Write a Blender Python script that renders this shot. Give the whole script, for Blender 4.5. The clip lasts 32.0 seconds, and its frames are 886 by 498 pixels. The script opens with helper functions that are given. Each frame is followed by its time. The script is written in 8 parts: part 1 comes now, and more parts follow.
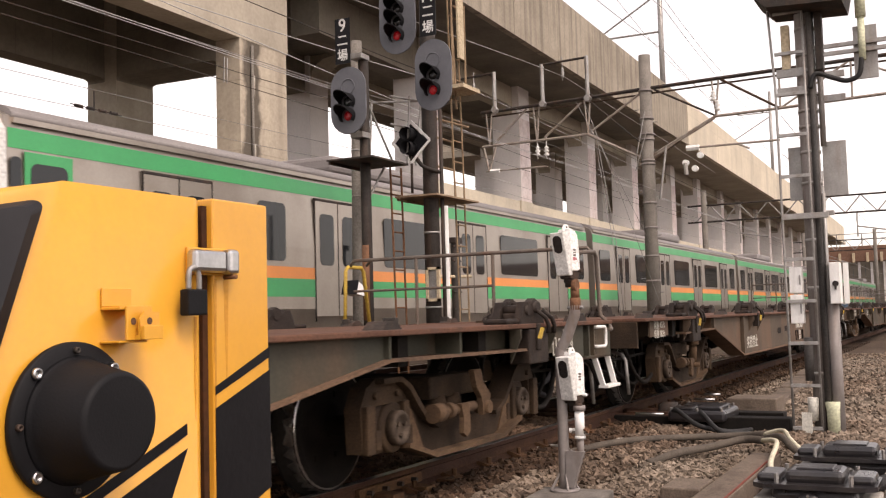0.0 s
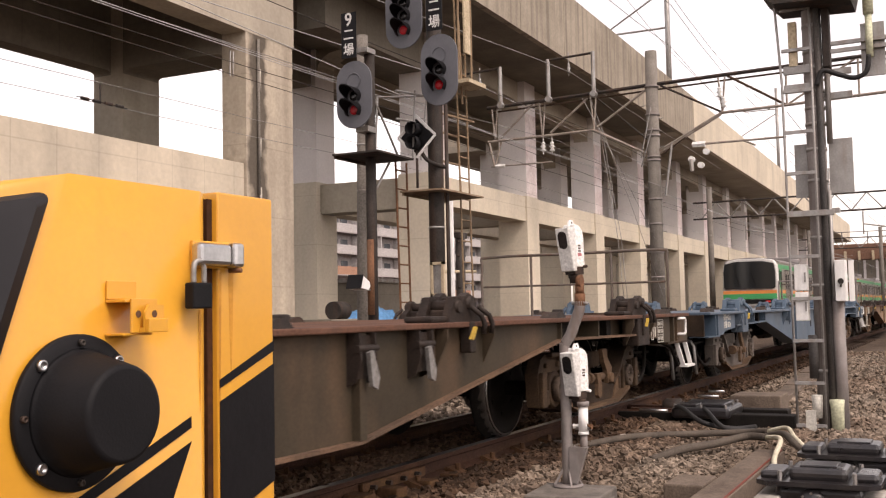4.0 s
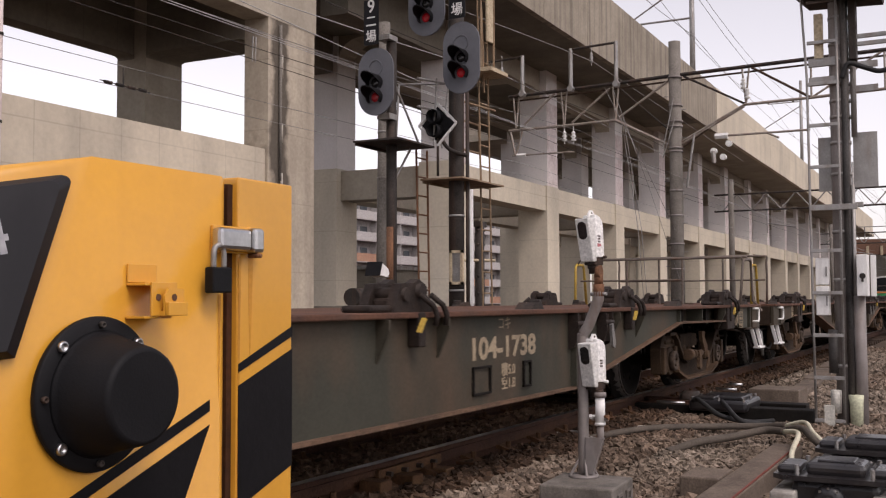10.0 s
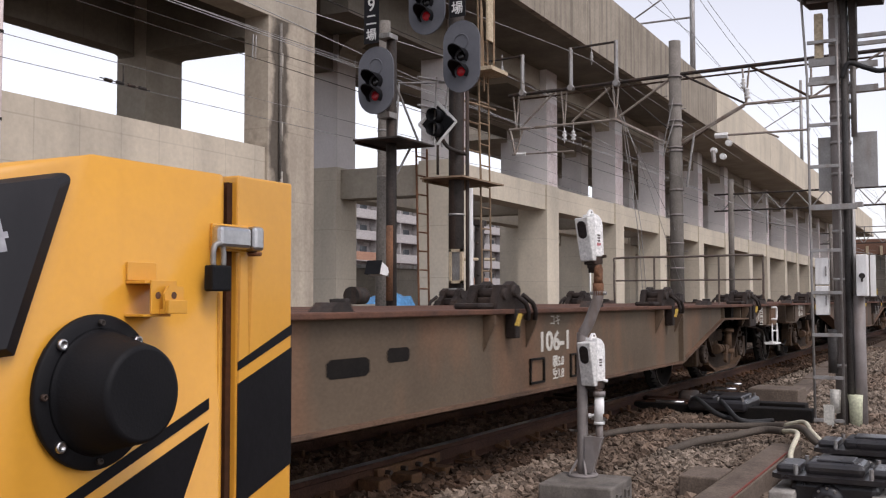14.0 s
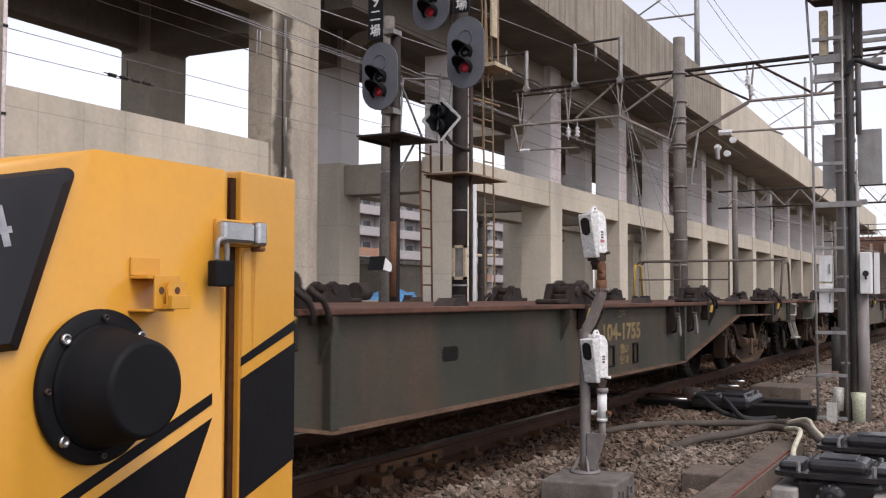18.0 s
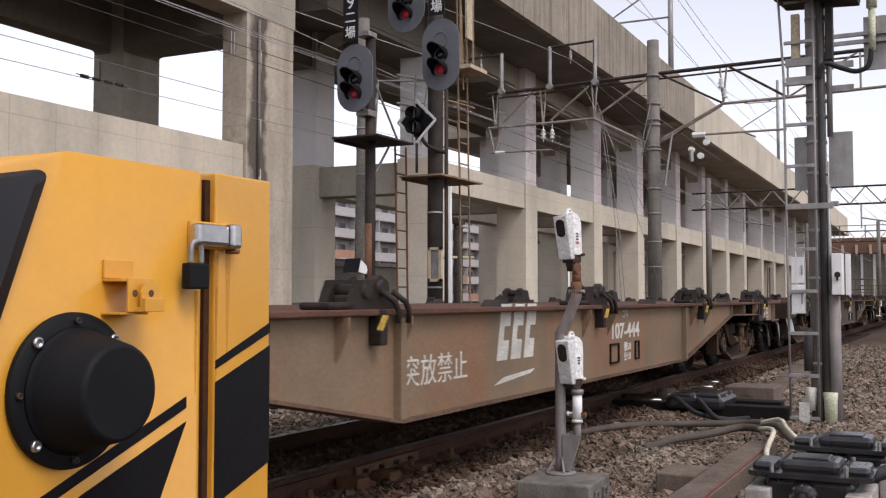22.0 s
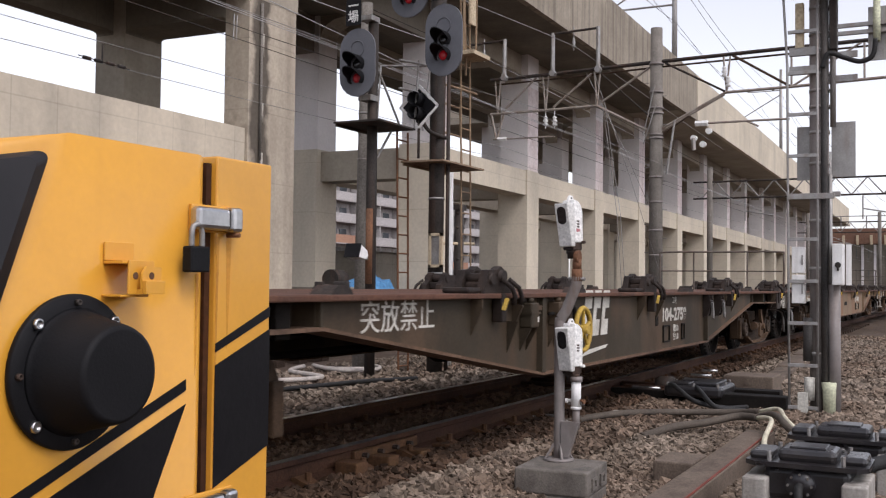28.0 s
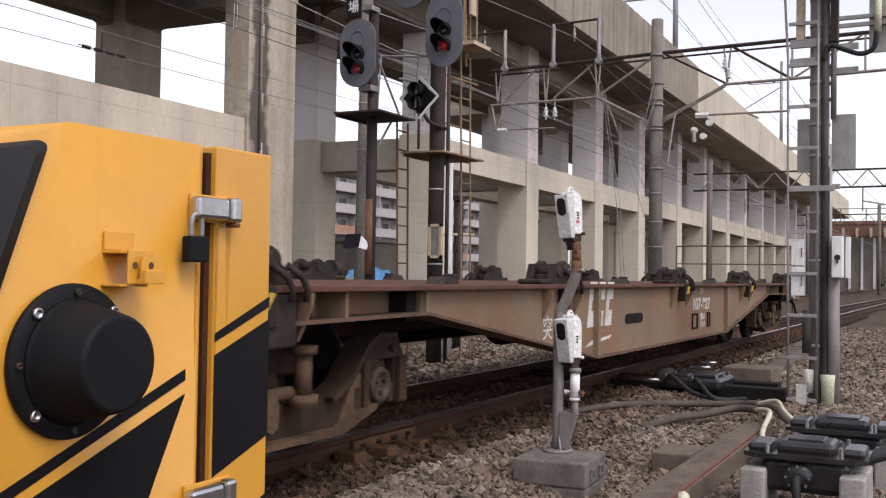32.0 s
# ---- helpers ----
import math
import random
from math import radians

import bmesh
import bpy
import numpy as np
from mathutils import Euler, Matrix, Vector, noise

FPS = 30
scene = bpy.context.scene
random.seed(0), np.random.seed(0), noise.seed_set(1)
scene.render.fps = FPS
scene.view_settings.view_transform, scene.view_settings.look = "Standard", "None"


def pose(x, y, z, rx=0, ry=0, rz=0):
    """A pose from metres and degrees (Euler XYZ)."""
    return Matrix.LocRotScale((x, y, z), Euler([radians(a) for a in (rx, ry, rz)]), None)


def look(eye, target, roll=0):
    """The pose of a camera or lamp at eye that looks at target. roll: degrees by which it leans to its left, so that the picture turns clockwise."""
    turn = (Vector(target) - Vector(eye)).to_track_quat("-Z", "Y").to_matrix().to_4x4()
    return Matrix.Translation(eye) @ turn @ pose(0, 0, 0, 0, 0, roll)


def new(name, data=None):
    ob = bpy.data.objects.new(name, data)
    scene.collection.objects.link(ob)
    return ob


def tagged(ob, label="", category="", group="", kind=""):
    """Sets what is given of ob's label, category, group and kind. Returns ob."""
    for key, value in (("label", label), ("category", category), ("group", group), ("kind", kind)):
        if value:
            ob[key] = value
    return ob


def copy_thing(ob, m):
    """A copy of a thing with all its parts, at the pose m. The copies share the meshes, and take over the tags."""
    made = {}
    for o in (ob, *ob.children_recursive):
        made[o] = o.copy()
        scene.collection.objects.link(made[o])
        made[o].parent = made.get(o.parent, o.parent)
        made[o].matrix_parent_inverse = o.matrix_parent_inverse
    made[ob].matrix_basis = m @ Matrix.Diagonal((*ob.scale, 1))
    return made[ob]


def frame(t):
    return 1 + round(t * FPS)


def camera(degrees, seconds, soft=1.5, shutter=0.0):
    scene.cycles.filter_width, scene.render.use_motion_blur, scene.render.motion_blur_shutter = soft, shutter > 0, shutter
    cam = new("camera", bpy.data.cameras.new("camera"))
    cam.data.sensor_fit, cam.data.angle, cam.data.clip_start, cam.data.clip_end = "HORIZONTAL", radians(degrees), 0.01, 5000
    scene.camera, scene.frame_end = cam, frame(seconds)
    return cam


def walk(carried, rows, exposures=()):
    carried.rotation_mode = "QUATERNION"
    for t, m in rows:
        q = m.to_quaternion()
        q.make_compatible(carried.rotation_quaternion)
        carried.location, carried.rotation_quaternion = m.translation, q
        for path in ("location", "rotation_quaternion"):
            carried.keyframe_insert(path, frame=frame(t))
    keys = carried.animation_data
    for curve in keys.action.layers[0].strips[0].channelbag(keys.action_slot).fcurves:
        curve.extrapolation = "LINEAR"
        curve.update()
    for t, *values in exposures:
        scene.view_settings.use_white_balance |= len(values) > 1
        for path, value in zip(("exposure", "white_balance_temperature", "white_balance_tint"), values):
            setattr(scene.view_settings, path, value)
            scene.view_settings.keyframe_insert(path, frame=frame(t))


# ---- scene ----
cam = camera(47.06, 32.0, soft=1.2, shutter=0.07)
EYE = (0.0, 0.0, 1.064)
# seconds, tilt, lean, turn: a hand-held view that only swings a little
SWING = [
    (0, 93.840, 1.544, -62.668),    (0.5, 93.848, 1.571, -62.732),    (1, 93.867, 1.323, -62.740),    (1.5, 93.966, 1.231, -62.795),
    (2, 93.866, 1.237, -62.814),    (2.5, 93.767, 1.240, -62.731),    (3, 93.678, 1.200, -62.627),    (3.5, 93.618, 1.187, -62.566),
    (5.5, 93.424, 0.927, -61.858),    (6, 93.400, 0.877, -61.780),    (6.5, 93.328, 0.793, -61.629),    (7, 93.383, 0.762, -61.500),
    (7.5, 93.302, 0.678, -61.486),    (8, 93.084, 0.479, -61.571),    (8.5, 92.923, 0.341, -61.680),    (9, 92.878, 0.352, -61.587),
    (9.5, 92.894, 0.278, -61.450),    (10, 92.913, 0.200, -61.390),    (10.5, 92.868, 0.192, -61.437),    (11, 92.763, 0.095, -61.456),
    (11.5, 92.792, -0.045, -61.353),    (12, 92.906, 0.090, -61.318),    (12.5, 93.014, 0.156, -61.328),    (13, 93.082, 0.208, -61.284),
    (13.5, 92.960, 0.002, -61.323),    (14, 92.845, 0.050, -61.417),    (14.5, 92.741, 0.054, -61.449),    (16.5, 92.823, -0.043, -61.215),
    (17, 92.726, -0.118, -61.302),    (17.5, 92.709, -0.161, -61.231),    (18, 92.628, -0.164, -61.240),    (18.5, 92.589, -0.164, -61.218),
    (19, 92.398, -0.077, -61.134),    (19.5, 92.692, -0.102, -61.228),    (20, 92.721, -0.215, -61.759),    (20.5, 92.919, -0.093, -62.136),
    (21, 93.090, -0.071, -62.384),    (21.5, 92.962, 0.079, -62.611),    (22, 92.743, -0.005, -62.614),    (22.5, 92.711, -0.110, -62.616),
    (23, 92.691, -0.249, -62.739),    (23.5, 92.707, -0.130, -62.798),    (24, 92.678, 0.011, -62.794),    (24.5, 92.600, -0.334, -62.744),
    (25, 92.464, -0.462, -62.714),    (25.5, 92.292, -0.624, -62.724),    (27.5, 91.987, -0.540, -62.606),    (28, 91.949, -0.653, -62.598),
    (28.5, 91.927, -0.615, -62.564),    (29, 91.923, -0.638, -62.566),    (29.5, 91.825, -0.869, -62.606),    (30, 91.607, -1.006, -62.654),
    (30.5, 91.544, -0.902, -62.644),    (31, 91.494, -0.915, -62.613),    (31.5, 91.492, -0.874, -62.634),    (32, 91.438, -0.881, -62.629),

]
walk(cam, [(t, pose(*EYE, rx, ry, rz)) for t, rx, ry, rz in SWING],
     exposures=[(0.0, 0.98, 7550, 20.8), (3.5, 0.95, 7550, 22.3), (5.5, 0.82, 7550, 22.3), (6.0, 0.72, 7550, 22.3), (6.5, 0.36, 7500, 22.3), (7.0, 0.29, 7330, 22.3), (9.0, 0.36, 7030, 21.8),
                (11.0, 0.42, 6680, 20.8), (13.0, 0.46, 6480, 18.3), (17.0, 0.50, 6380, 17.3), (26.0, 0.53, 6380, 16.8), (32.0, 0.60, 6380, 17.3)])

# ---- light: a bright overcast sky ----
world = bpy.data.worlds.new("sky")
scene.world = world
world.use_nodes = True
_n = world.node_tree.nodes
_l = world.node_tree.links
_sky = _n.new("ShaderNodeTexSky")
_sky.sky_type = "NISHITA"
_sky.sun_disc = False
SUN_UP, SUN_TURN = radians(52), radians(205)
_sky.sun_elevation = SUN_UP
_sky.sun_rotation = SUN_TURN
_sky.air_density, _sky.dust_density, _sky.ozone_density = 1.0, 1.2, 1.0
_hsv = _n.new("ShaderNodeHueSaturation")
_hsv.inputs["Saturation"].default_value = 0.25
_l.new(_sky.outputs[0], _hsv.inputs["Color"])
_l.new(_hsv.outputs[0], _n["Background"].inputs["Color"])
_n["Background"].inputs["Strength"].default_value = 0.15
sun = new("sun", bpy.data.lights.new("sun", "SUN"))
sun.data.energy = 1.1
sun.data.angle = radians(25)
sun.data.color = (1.0, 0.96, 0.9)
sun.matrix_world = look((0, 0, 0), (-math.sin(SUN_TURN) * math.cos(SUN_UP), -math.cos(SUN_TURN) * math.cos(SUN_UP), -math.sin(SUN_UP)))

# ---- materials ----
def surf(name, a, b=None, rough=0.6, metal=0.0, big=1.5, fine=40.0, bump=0.15, stain=None, amount=0.0,
         streak=(6.0, 6.0, 0.7), vary=0.0, emit=0.0, coat=0.0, gritty=0.25, spec=0.22, seams=None, band=None):
    """A surface of two tones a and b in soft patches, fine grain, and stains that run downwards."""
    m = bpy.data.materials.new(name)
    m.use_nodes = True
    n, l = m.node_tree.nodes, m.node_tree.links
    p = n["Principled BSDF"]
    b = b or tuple(c * 0.8 for c in a)
    co = n.new("ShaderNodeTexCoord")
    t1 = n.new("ShaderNodeTexNoise")
    t1.inputs["Scale"].default_value = big
    t1.inputs["Detail"].default_value = 6
    t1.inputs["Roughness"].default_value = 0.65
    l.new(co.outputs["Object"], t1.inputs["Vector"])
    r1 = n.new("ShaderNodeValToRGB")
    r1.color_ramp.elements[0].position, r1.color_ramp.elements[1].position = 0.35, 0.68
    r1.color_ramp.elements[0].color, r1.color_ramp.elements[1].color = (*a, 1), (*b, 1)
    l.new(t1.outputs[0], r1.inputs[0])
    col = r1.outputs[0]
    t2 = n.new("ShaderNodeTexNoise")
    t2.inputs["Scale"].default_value = fine
    t2.inputs["Detail"].default_value = 4
    l.new(co.outputs["Object"], t2.inputs["Vector"])
    if stain:
        mp = n.new("ShaderNodeMapping")
        mp.inputs["Scale"].default_value = streak
        l.new(co.outputs["Object"], mp.inputs[0])
        t3 = n.new("ShaderNodeTexNoise")
        t3.inputs["Scale"].default_value = 1.0
        t3.inputs["Detail"].default_value = 5
        l.new(mp.outputs[0], t3.inputs["Vector"])
        r3 = n.new("ShaderNodeMapRange")
        r3.inputs["From Min"].default_value, r3.inputs["From Max"].default_value = 0.48, 0.72
        r3.inputs["To Max"].default_value = amount
        l.new(t3.outputs[0], r3.inputs[0])
        mx = n.new("ShaderNodeMixRGB")
        mx.inputs[2].default_value = (*stain, 1)
        l.new(r3.outputs[0], mx.inputs[0])
        l.new(col, mx.inputs[1])
        col = mx.outputs[0]
    if seams or band:
        xyz = n.new("ShaderNodeSeparateXYZ")
        l.new(co.outputs["Object"], xyz.inputs[0])
    if band:
        # a soaked band of uneven width that runs down at one place
        at, half, wet = band
        wob = n.new("ShaderNodeTexNoise")
        wob.inputs["Scale"].default_value, wob.inputs["Detail"].default_value = 1.3, 5
        l.new(co.outputs["Object"], wob.inputs["Vector"])
        wm = n.new("ShaderNodeMath")
        wm.operation = "MULTIPLY_ADD"
        wm.inputs[1].default_value, wm.inputs[2].default_value = 0.9, -0.45
        l.new(wob.outputs[0], wm.inputs[0])
        off = n.new("ShaderNodeMath")
        off.operation = "ADD"
        l.new(xyz.outputs[0], off.inputs[0])
        l.new(wm.outputs[0], off.inputs[1])
        gap = n.new("ShaderNodeMath")
        gap.operation, gap.inputs[1].default_value = "SUBTRACT", at
        l.new(off.outputs[0], gap.inputs[0])
        mag = n.new("ShaderNodeMath")
        mag.operation = "ABSOLUTE"
        l.new(gap.outputs[0], mag.inputs[0])
        fade = n.new("ShaderNodeMapRange")
        fade.inputs["From Min"].default_value, fade.inputs["From Max"].default_value = half * 1.25, half * 0.7
        fade.inputs["To Max"].default_value = 0.88
        l.new(mag.outputs[0], fade.inputs[0])
        wet_mix = n.new("ShaderNodeMixRGB")
        wet_mix.inputs[2].default_value = (*wet, 1)
        l.new(fade.outputs[0], wet_mix.inputs[0])
        l.new(col, wet_mix.inputs[1])
        col = wet_mix.outputs[0]
    if seams:
        # thin casting joints at even steps along and up the face
        for axis, step in zip((0, 2), seams):
            if not step:
                continue
            mod = n.new("ShaderNodeMath")
            mod.operation, mod.inputs[1].default_value = "PINGPONG", step / 2
            l.new(xyz.outputs[axis], mod.inputs[0])
            ln = n.new("ShaderNodeMapRange")
            ln.inputs["From Min"].default_value, ln.inputs["From Max"].default_value = 0.022, 0.008
            ln.inputs["To Max"].default_value = 0.42
            l.new(mod.outputs[0], ln.inputs[0])
            brk = n.new("ShaderNodeMath")
            brk.operation = "MULTIPLY"
            l.new(ln.outputs[0], brk.inputs[0])
            l.new(t1.outputs[0], brk.inputs[1])
            sm = n.new("ShaderNodeMixRGB")
            sm.inputs[2].default_value = (a[0] * 0.25, a[1] * 0.25, a[2] * 0.25, 1)
            l.new(brk.outputs[0], sm.inputs[0])
            l.new(col, sm.inputs[1])
            col = sm.outputs[0]
    g = n.new("ShaderNodeMapRange")
    g.inputs["From Min"].default_value, g.inputs["From Max"].default_value = 0.3, 0.7
    g.inputs["To Min"].default_value, g.inputs["To Max"].default_value = 1 - gritty, 1 + gritty
    l.new(t2.outputs[0], g.inputs[0])
    mg = n.new("ShaderNodeMixRGB")
    mg.blend_type, mg.inputs[0].default_value = "MULTIPLY", 1.0
    l.new(col, mg.inputs[1])
    l.new(g.outputs[0], mg.inputs[2])
    col = mg.outputs[0]
    if vary:
        oi = n.new("ShaderNodeObjectInfo")
        vr = n.new("ShaderNodeMapRange")
        vr.inputs["To Min"].default_value, vr.inputs["To Max"].default_value = 1 - vary, 1 + vary
        l.new(oi.outputs["Random"], vr.inputs[0])
        mv = n.new("ShaderNodeMixRGB")
        mv.blend_type, mv.inputs[0].default_value = "MULTIPLY", 1.0
        l.new(col, mv.inputs[1])
        l.new(vr.outputs[0], mv.inputs[2])
        col = mv.outputs[0]
    l.new(col, p.inputs["Base Color"])
    p.inputs["Metallic"].default_value = metal
    rr = n.new("ShaderNodeMapRange")
    rr.inputs["To Min"].default_value, rr.inputs["To Max"].default_value = max(0.02, rough - 0.12), min(1, rough + 0.12)
    l.new(t1.outputs[0], rr.inputs[0])
    l.new(rr.outputs[0], p.inputs["Roughness"])
    p.inputs["Specular IOR Level"].default_value = spec
    if coat:
        p.inputs["Coat Weight"].default_value = coat
    if bump:
        bu = n.new("ShaderNodeBump")
        bu.inputs["Strength"].default_value = bump
        bu.inputs["Distance"].default_value = 0.01
        l.new(t2.outputs[0], bu.inputs["Height"])
        l.new(bu.outputs[0], p.inputs["Normal"])
    if emit:
        p.inputs["Emission Color"].default_value = (*a, 1)
        p.inputs["Emission Strength"].default_value = emit
    return m


def glassy(name, tint, rough=0.05):
    m = bpy.data.materials.new(name)
    m.use_nodes = True
    p = m.node_tree.nodes["Principled BSDF"]
    p.inputs["Base Color"].default_value = (*tint, 1)
    p.inputs["Roughness"].default_value = rough
    p.inputs["Specular IOR Level"].default_value = 0.35
    return m


YELLOW = surf("yellow_paint", (0.675, 0.325, 0.034), (0.585, 0.28, 0.032), 0.36, 0, 2.5, 90, 0.02, (0.55, 0.26, 0.03), 0.22, (17, 17, 1.2), gritty=0.02, spec=0.5, coat=0.25)
BLACK = surf("black_paint", (0.006, 0.0055, 0.007), (0.009, 0.0085, 0.0095), 0.42, 0, 4, 80, 0.04, gritty=0.1, spec=0.15)
PANEL_BLACK = surf("satin_black_panel", (0.008, 0.0072, 0.009), (0.011, 0.010, 0.012), 0.42, 0, 3, 80, 0.02, (0.03, 0.028, 0.03), 0.4, (8, 8, 1), gritty=0.06, spec=0.28)
RUBBER = surf("black_rubber", (0.006, 0.006, 0.007), (0.010, 0.0095, 0.0108), 0.6, 0, 8, 220, 0.06, gritty=0.12, spec=0.16)
STEEL = surf("bright_steel", (0.55, 0.55, 0.55), (0.42, 0.42, 0.43), 0.32, 1.0, 10, 120, 0.03, gritty=0.08, spec=0.5)
DULL_STEEL = surf("dull_steel", (0.32, 0.31, 0.30), (0.22, 0.21, 0.20), 0.55, 0.7, 6, 60, 0.08, (0.16, 0.09, 0.05), 0.5)
CONCRETE = surf("weathered_concrete", (0.62, 0.545, 0.43), (0.50, 0.44, 0.35), 0.9, 0, 0.3, 9, 0.12, (0.30, 0.27, 0.225), 0.45, (0.5, 0.5, 0.09), gritty=0.06, seams=(0, 1.83))
CONCRETE_PANEL = surf("panel_cast_concrete", (0.60, 0.52, 0.41), (0.49, 0.425, 0.335), 0.9, 0, 0.35, 9, 0.12, (0.27, 0.24, 0.20), 0.5, (0.7, 0.7, 0.12), gritty=0.06, seams=(1.145, 0.92))
# grime streaks over a base darkened for the shade beneath the decks
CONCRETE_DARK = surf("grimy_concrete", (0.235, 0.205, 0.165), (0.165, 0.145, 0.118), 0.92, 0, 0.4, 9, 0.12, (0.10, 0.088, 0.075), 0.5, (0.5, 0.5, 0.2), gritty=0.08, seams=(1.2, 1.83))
# concrete toned down for beams and faces that stand in half shade
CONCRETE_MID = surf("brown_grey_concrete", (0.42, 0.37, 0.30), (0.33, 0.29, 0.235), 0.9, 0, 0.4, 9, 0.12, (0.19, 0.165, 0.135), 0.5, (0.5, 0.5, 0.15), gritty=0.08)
CONCRETE_STAINED = surf("water_stained_concrete", (0.47, 0.405, 0.32), (0.37, 0.315, 0.25), 0.9, 0, 0.5, 12, 0.15, (0.20, 0.165, 0.13), 0.6, (1.4, 1.4, 0.15), gritty=0.1, seams=(0, 1.83), band=(21.55, 0.36, (0.075, 0.062, 0.05)))
CONCRETE_GRIMED = surf("soot_streaked_concrete", (0.30, 0.255, 0.21), (0.235, 0.20, 0.165), 0.9, 0, 0.5, 12, 0.15, (0.13, 0.11, 0.09), 0.6, (1.6, 1.6, 0.1), gritty=0.1, band=(12.25, 0.20, (0.12, 0.10, 0.085)))
PARAPET_OLD = surf("streaked_parapet_concrete", (0.34, 0.295, 0.235), (0.25, 0.215, 0.17), 0.92, 0, 0.5, 12, 0.15, (0.085, 0.072, 0.06), 0.7, (2.4, 2.4, 0.09), gritty=0.1)

FLAKED = surf("flaking_pink_render", (0.66, 0.59, 0.57), (0.53, 0.44, 0.42), 0.9, 0, 1.6, 14, 0.2, (0.36, 0.25, 0.22), 0.5, (3, 3, 1.2), gritty=0.12)
CONCRETE_GREY = surf("grey_coated_concrete", (0.73, 0.69, 0.675), (0.65, 0.61, 0.595), 0.85, 0, 0.5, 12, 0.05, (0.44, 0.41, 0.395), 0.3, (0.6, 0.6, 0.15), gritty=0.04)
CONCRETE_BLOCK = surf("old_concrete_block", (0.185, 0.165, 0.145), (0.11, 0.096, 0.083), 0.92, 0, 6, 70, 0.3, (0.07, 0.065, 0.06), 0.6, (9, 9, 2), gritty=0.12)
POLE_CONC = surf("pole_concrete", (0.20, 0.18, 0.158), (0.145, 0.131, 0.115), 0.9, 0, 2, 40, 0.2, (0.10, 0.09, 0.08), 0.5, (7, 7, 0.5))
PALE_BLOCK = surf("pale_concrete_support", (0.40, 0.375, 0.34), (0.28, 0.26, 0.235), 0.9, 0, 5, 60, 0.3, (0.12, 0.10, 0.085), 0.6, (9, 9, 1.2), gritty=0.15)
DUSTY = surf("dusty_trough_lid", (0.165, 0.128, 0.10), (0.11, 0.084, 0.066), 0.92, 0, 3, 60, 0.3, (0.06, 0.045, 0.035), 0.5, (3, 9, 3), gritty=0.25)
GLOSS_BLACK = surf("glossy_black_enamel", (0.012, 0.011, 0.013), (0.02, 0.018, 0.02), 0.3, 0, 5, 60, 0.12, (0.05, 0.042, 0.036), 0.4, (4, 4, 4), gritty=0.2, spec=0.6)
BALLAST_A = surf("ballast_bed", (0.09, 0.062, 0.043), (0.052, 0.036, 0.026), 0.95, 0, 0.8, 22, 0.8, (0.07, 0.045, 0.03), 0.5, (1, 1, 1), gritty=0.4)
STONE = surf("ballast_stone", (0.30, 0.27, 0.24), (0.20, 0.175, 0.15), 0.92, 0, 3, 60, 0.3, (0.16, 0.10, 0.065), 0.6, (1.2, 1.2, 1.2), gritty=0.25)
RAIL_RUST = surf("rusty_rail", (0.060, 0.027, 0.017), (0.030, 0.0145, 0.010), 0.8, 0.15, 3, 60, 0.4, (0.12, 0.06, 0.028), 0.45, (0.9, 2, 8), gritty=0.3)
DARK_RUST = surf("dark_rusted_iron", (0.12, 0.06, 0.03), (0.05, 0.027, 0.017), 0.85, 0.1, 5, 60, 0.35, (0.22, 0.12, 0.045), 0.5, (5, 5, 5))
RAIL_TOP = surf("polished_rail_head", (0.42, 0.40, 0.38), (0.30, 0.28, 0.26), 0.3, 0.9, 4, 60, 0.05)
SLEEPER = surf("worn_sleeper", (0.06, 0.038, 0.026), (0.034, 0.022, 0.016), 0.95, 0, 3, 40, 0.5, (0.04, 0.03, 0.022), 0.6, (2, 20, 20), gritty=0.35)
GALV = surf("galvanised_steel", (0.36, 0.35, 0.335), (0.27, 0.26, 0.25), 0.5, 0.5, 5, 50, 0.04, (0.18, 0.11, 0.07), 0.45, (10, 10, 1.5), gritty=0.08)
POST_GREY = surf("grey_post_paint", (0.25, 0.225, 0.215), (0.19, 0.17, 0.16), 0.55, 0.1, 4, 40, 0.03, (0.13, 0.085, 0.06), 0.5, (12, 12, 1.5), gritty=0.06)
FADED = surf("faded_ochre_stencil", (0.26, 0.19, 0.085), (0.18, 0.13, 0.06), 0.8, 0, 9, 60, 0.02, (0.1, 0.08, 0.05), 0.5, (6, 6, 6))
DARK_IRON = surf("dark_iron", (0.052, 0.044, 0.039), (0.03, 0.026, 0.024), 0.7, 0.3, 5, 60, 0.2, (0.12, 0.06, 0.035), 0.45)
RUST_IRON = surf("rusted_iron", (0.20, 0.095, 0.05), (0.12, 0.06, 0.035), 0.85, 0.1, 6, 60, 0.35, (0.06, 0.04, 0.03), 0.5)
SIGNAL_GREY = surf("signal_grey_paint", (0.12, 0.122, 0.135), (0.10, 0.102, 0.115), 0.6, 0, 5, 60, 0.02, gritty=0.06)
WHITE = surf("white_paint", (0.78, 0.77, 0.75), (0.70, 0.69, 0.67), 0.45, 0, 4, 60, 0.04, (0.35, 0.32, 0.29), 0.35, (14, 14, 2), gritty=0.05, spec=0.5)
OLIVE = surf("weathered_green_steel", (0.055, 0.0425, 0.028), (0.036, 0.0275, 0.018), 0.62, 0.1, 0.8, 50, 0.08, (0.125, 0.075, 0.045), 0.7, (1.8, 1, 0.8), gritty=0.12)
BROWN = surf("brown_weathered_steel", (0.135, 0.10, 0.068), (0.095, 0.07, 0.048), 0.66, 0.1, 0.8, 50, 0.1, (0.22, 0.11, 0.06), 0.7, (1.8, 1, 0.8), gritty=0.12)
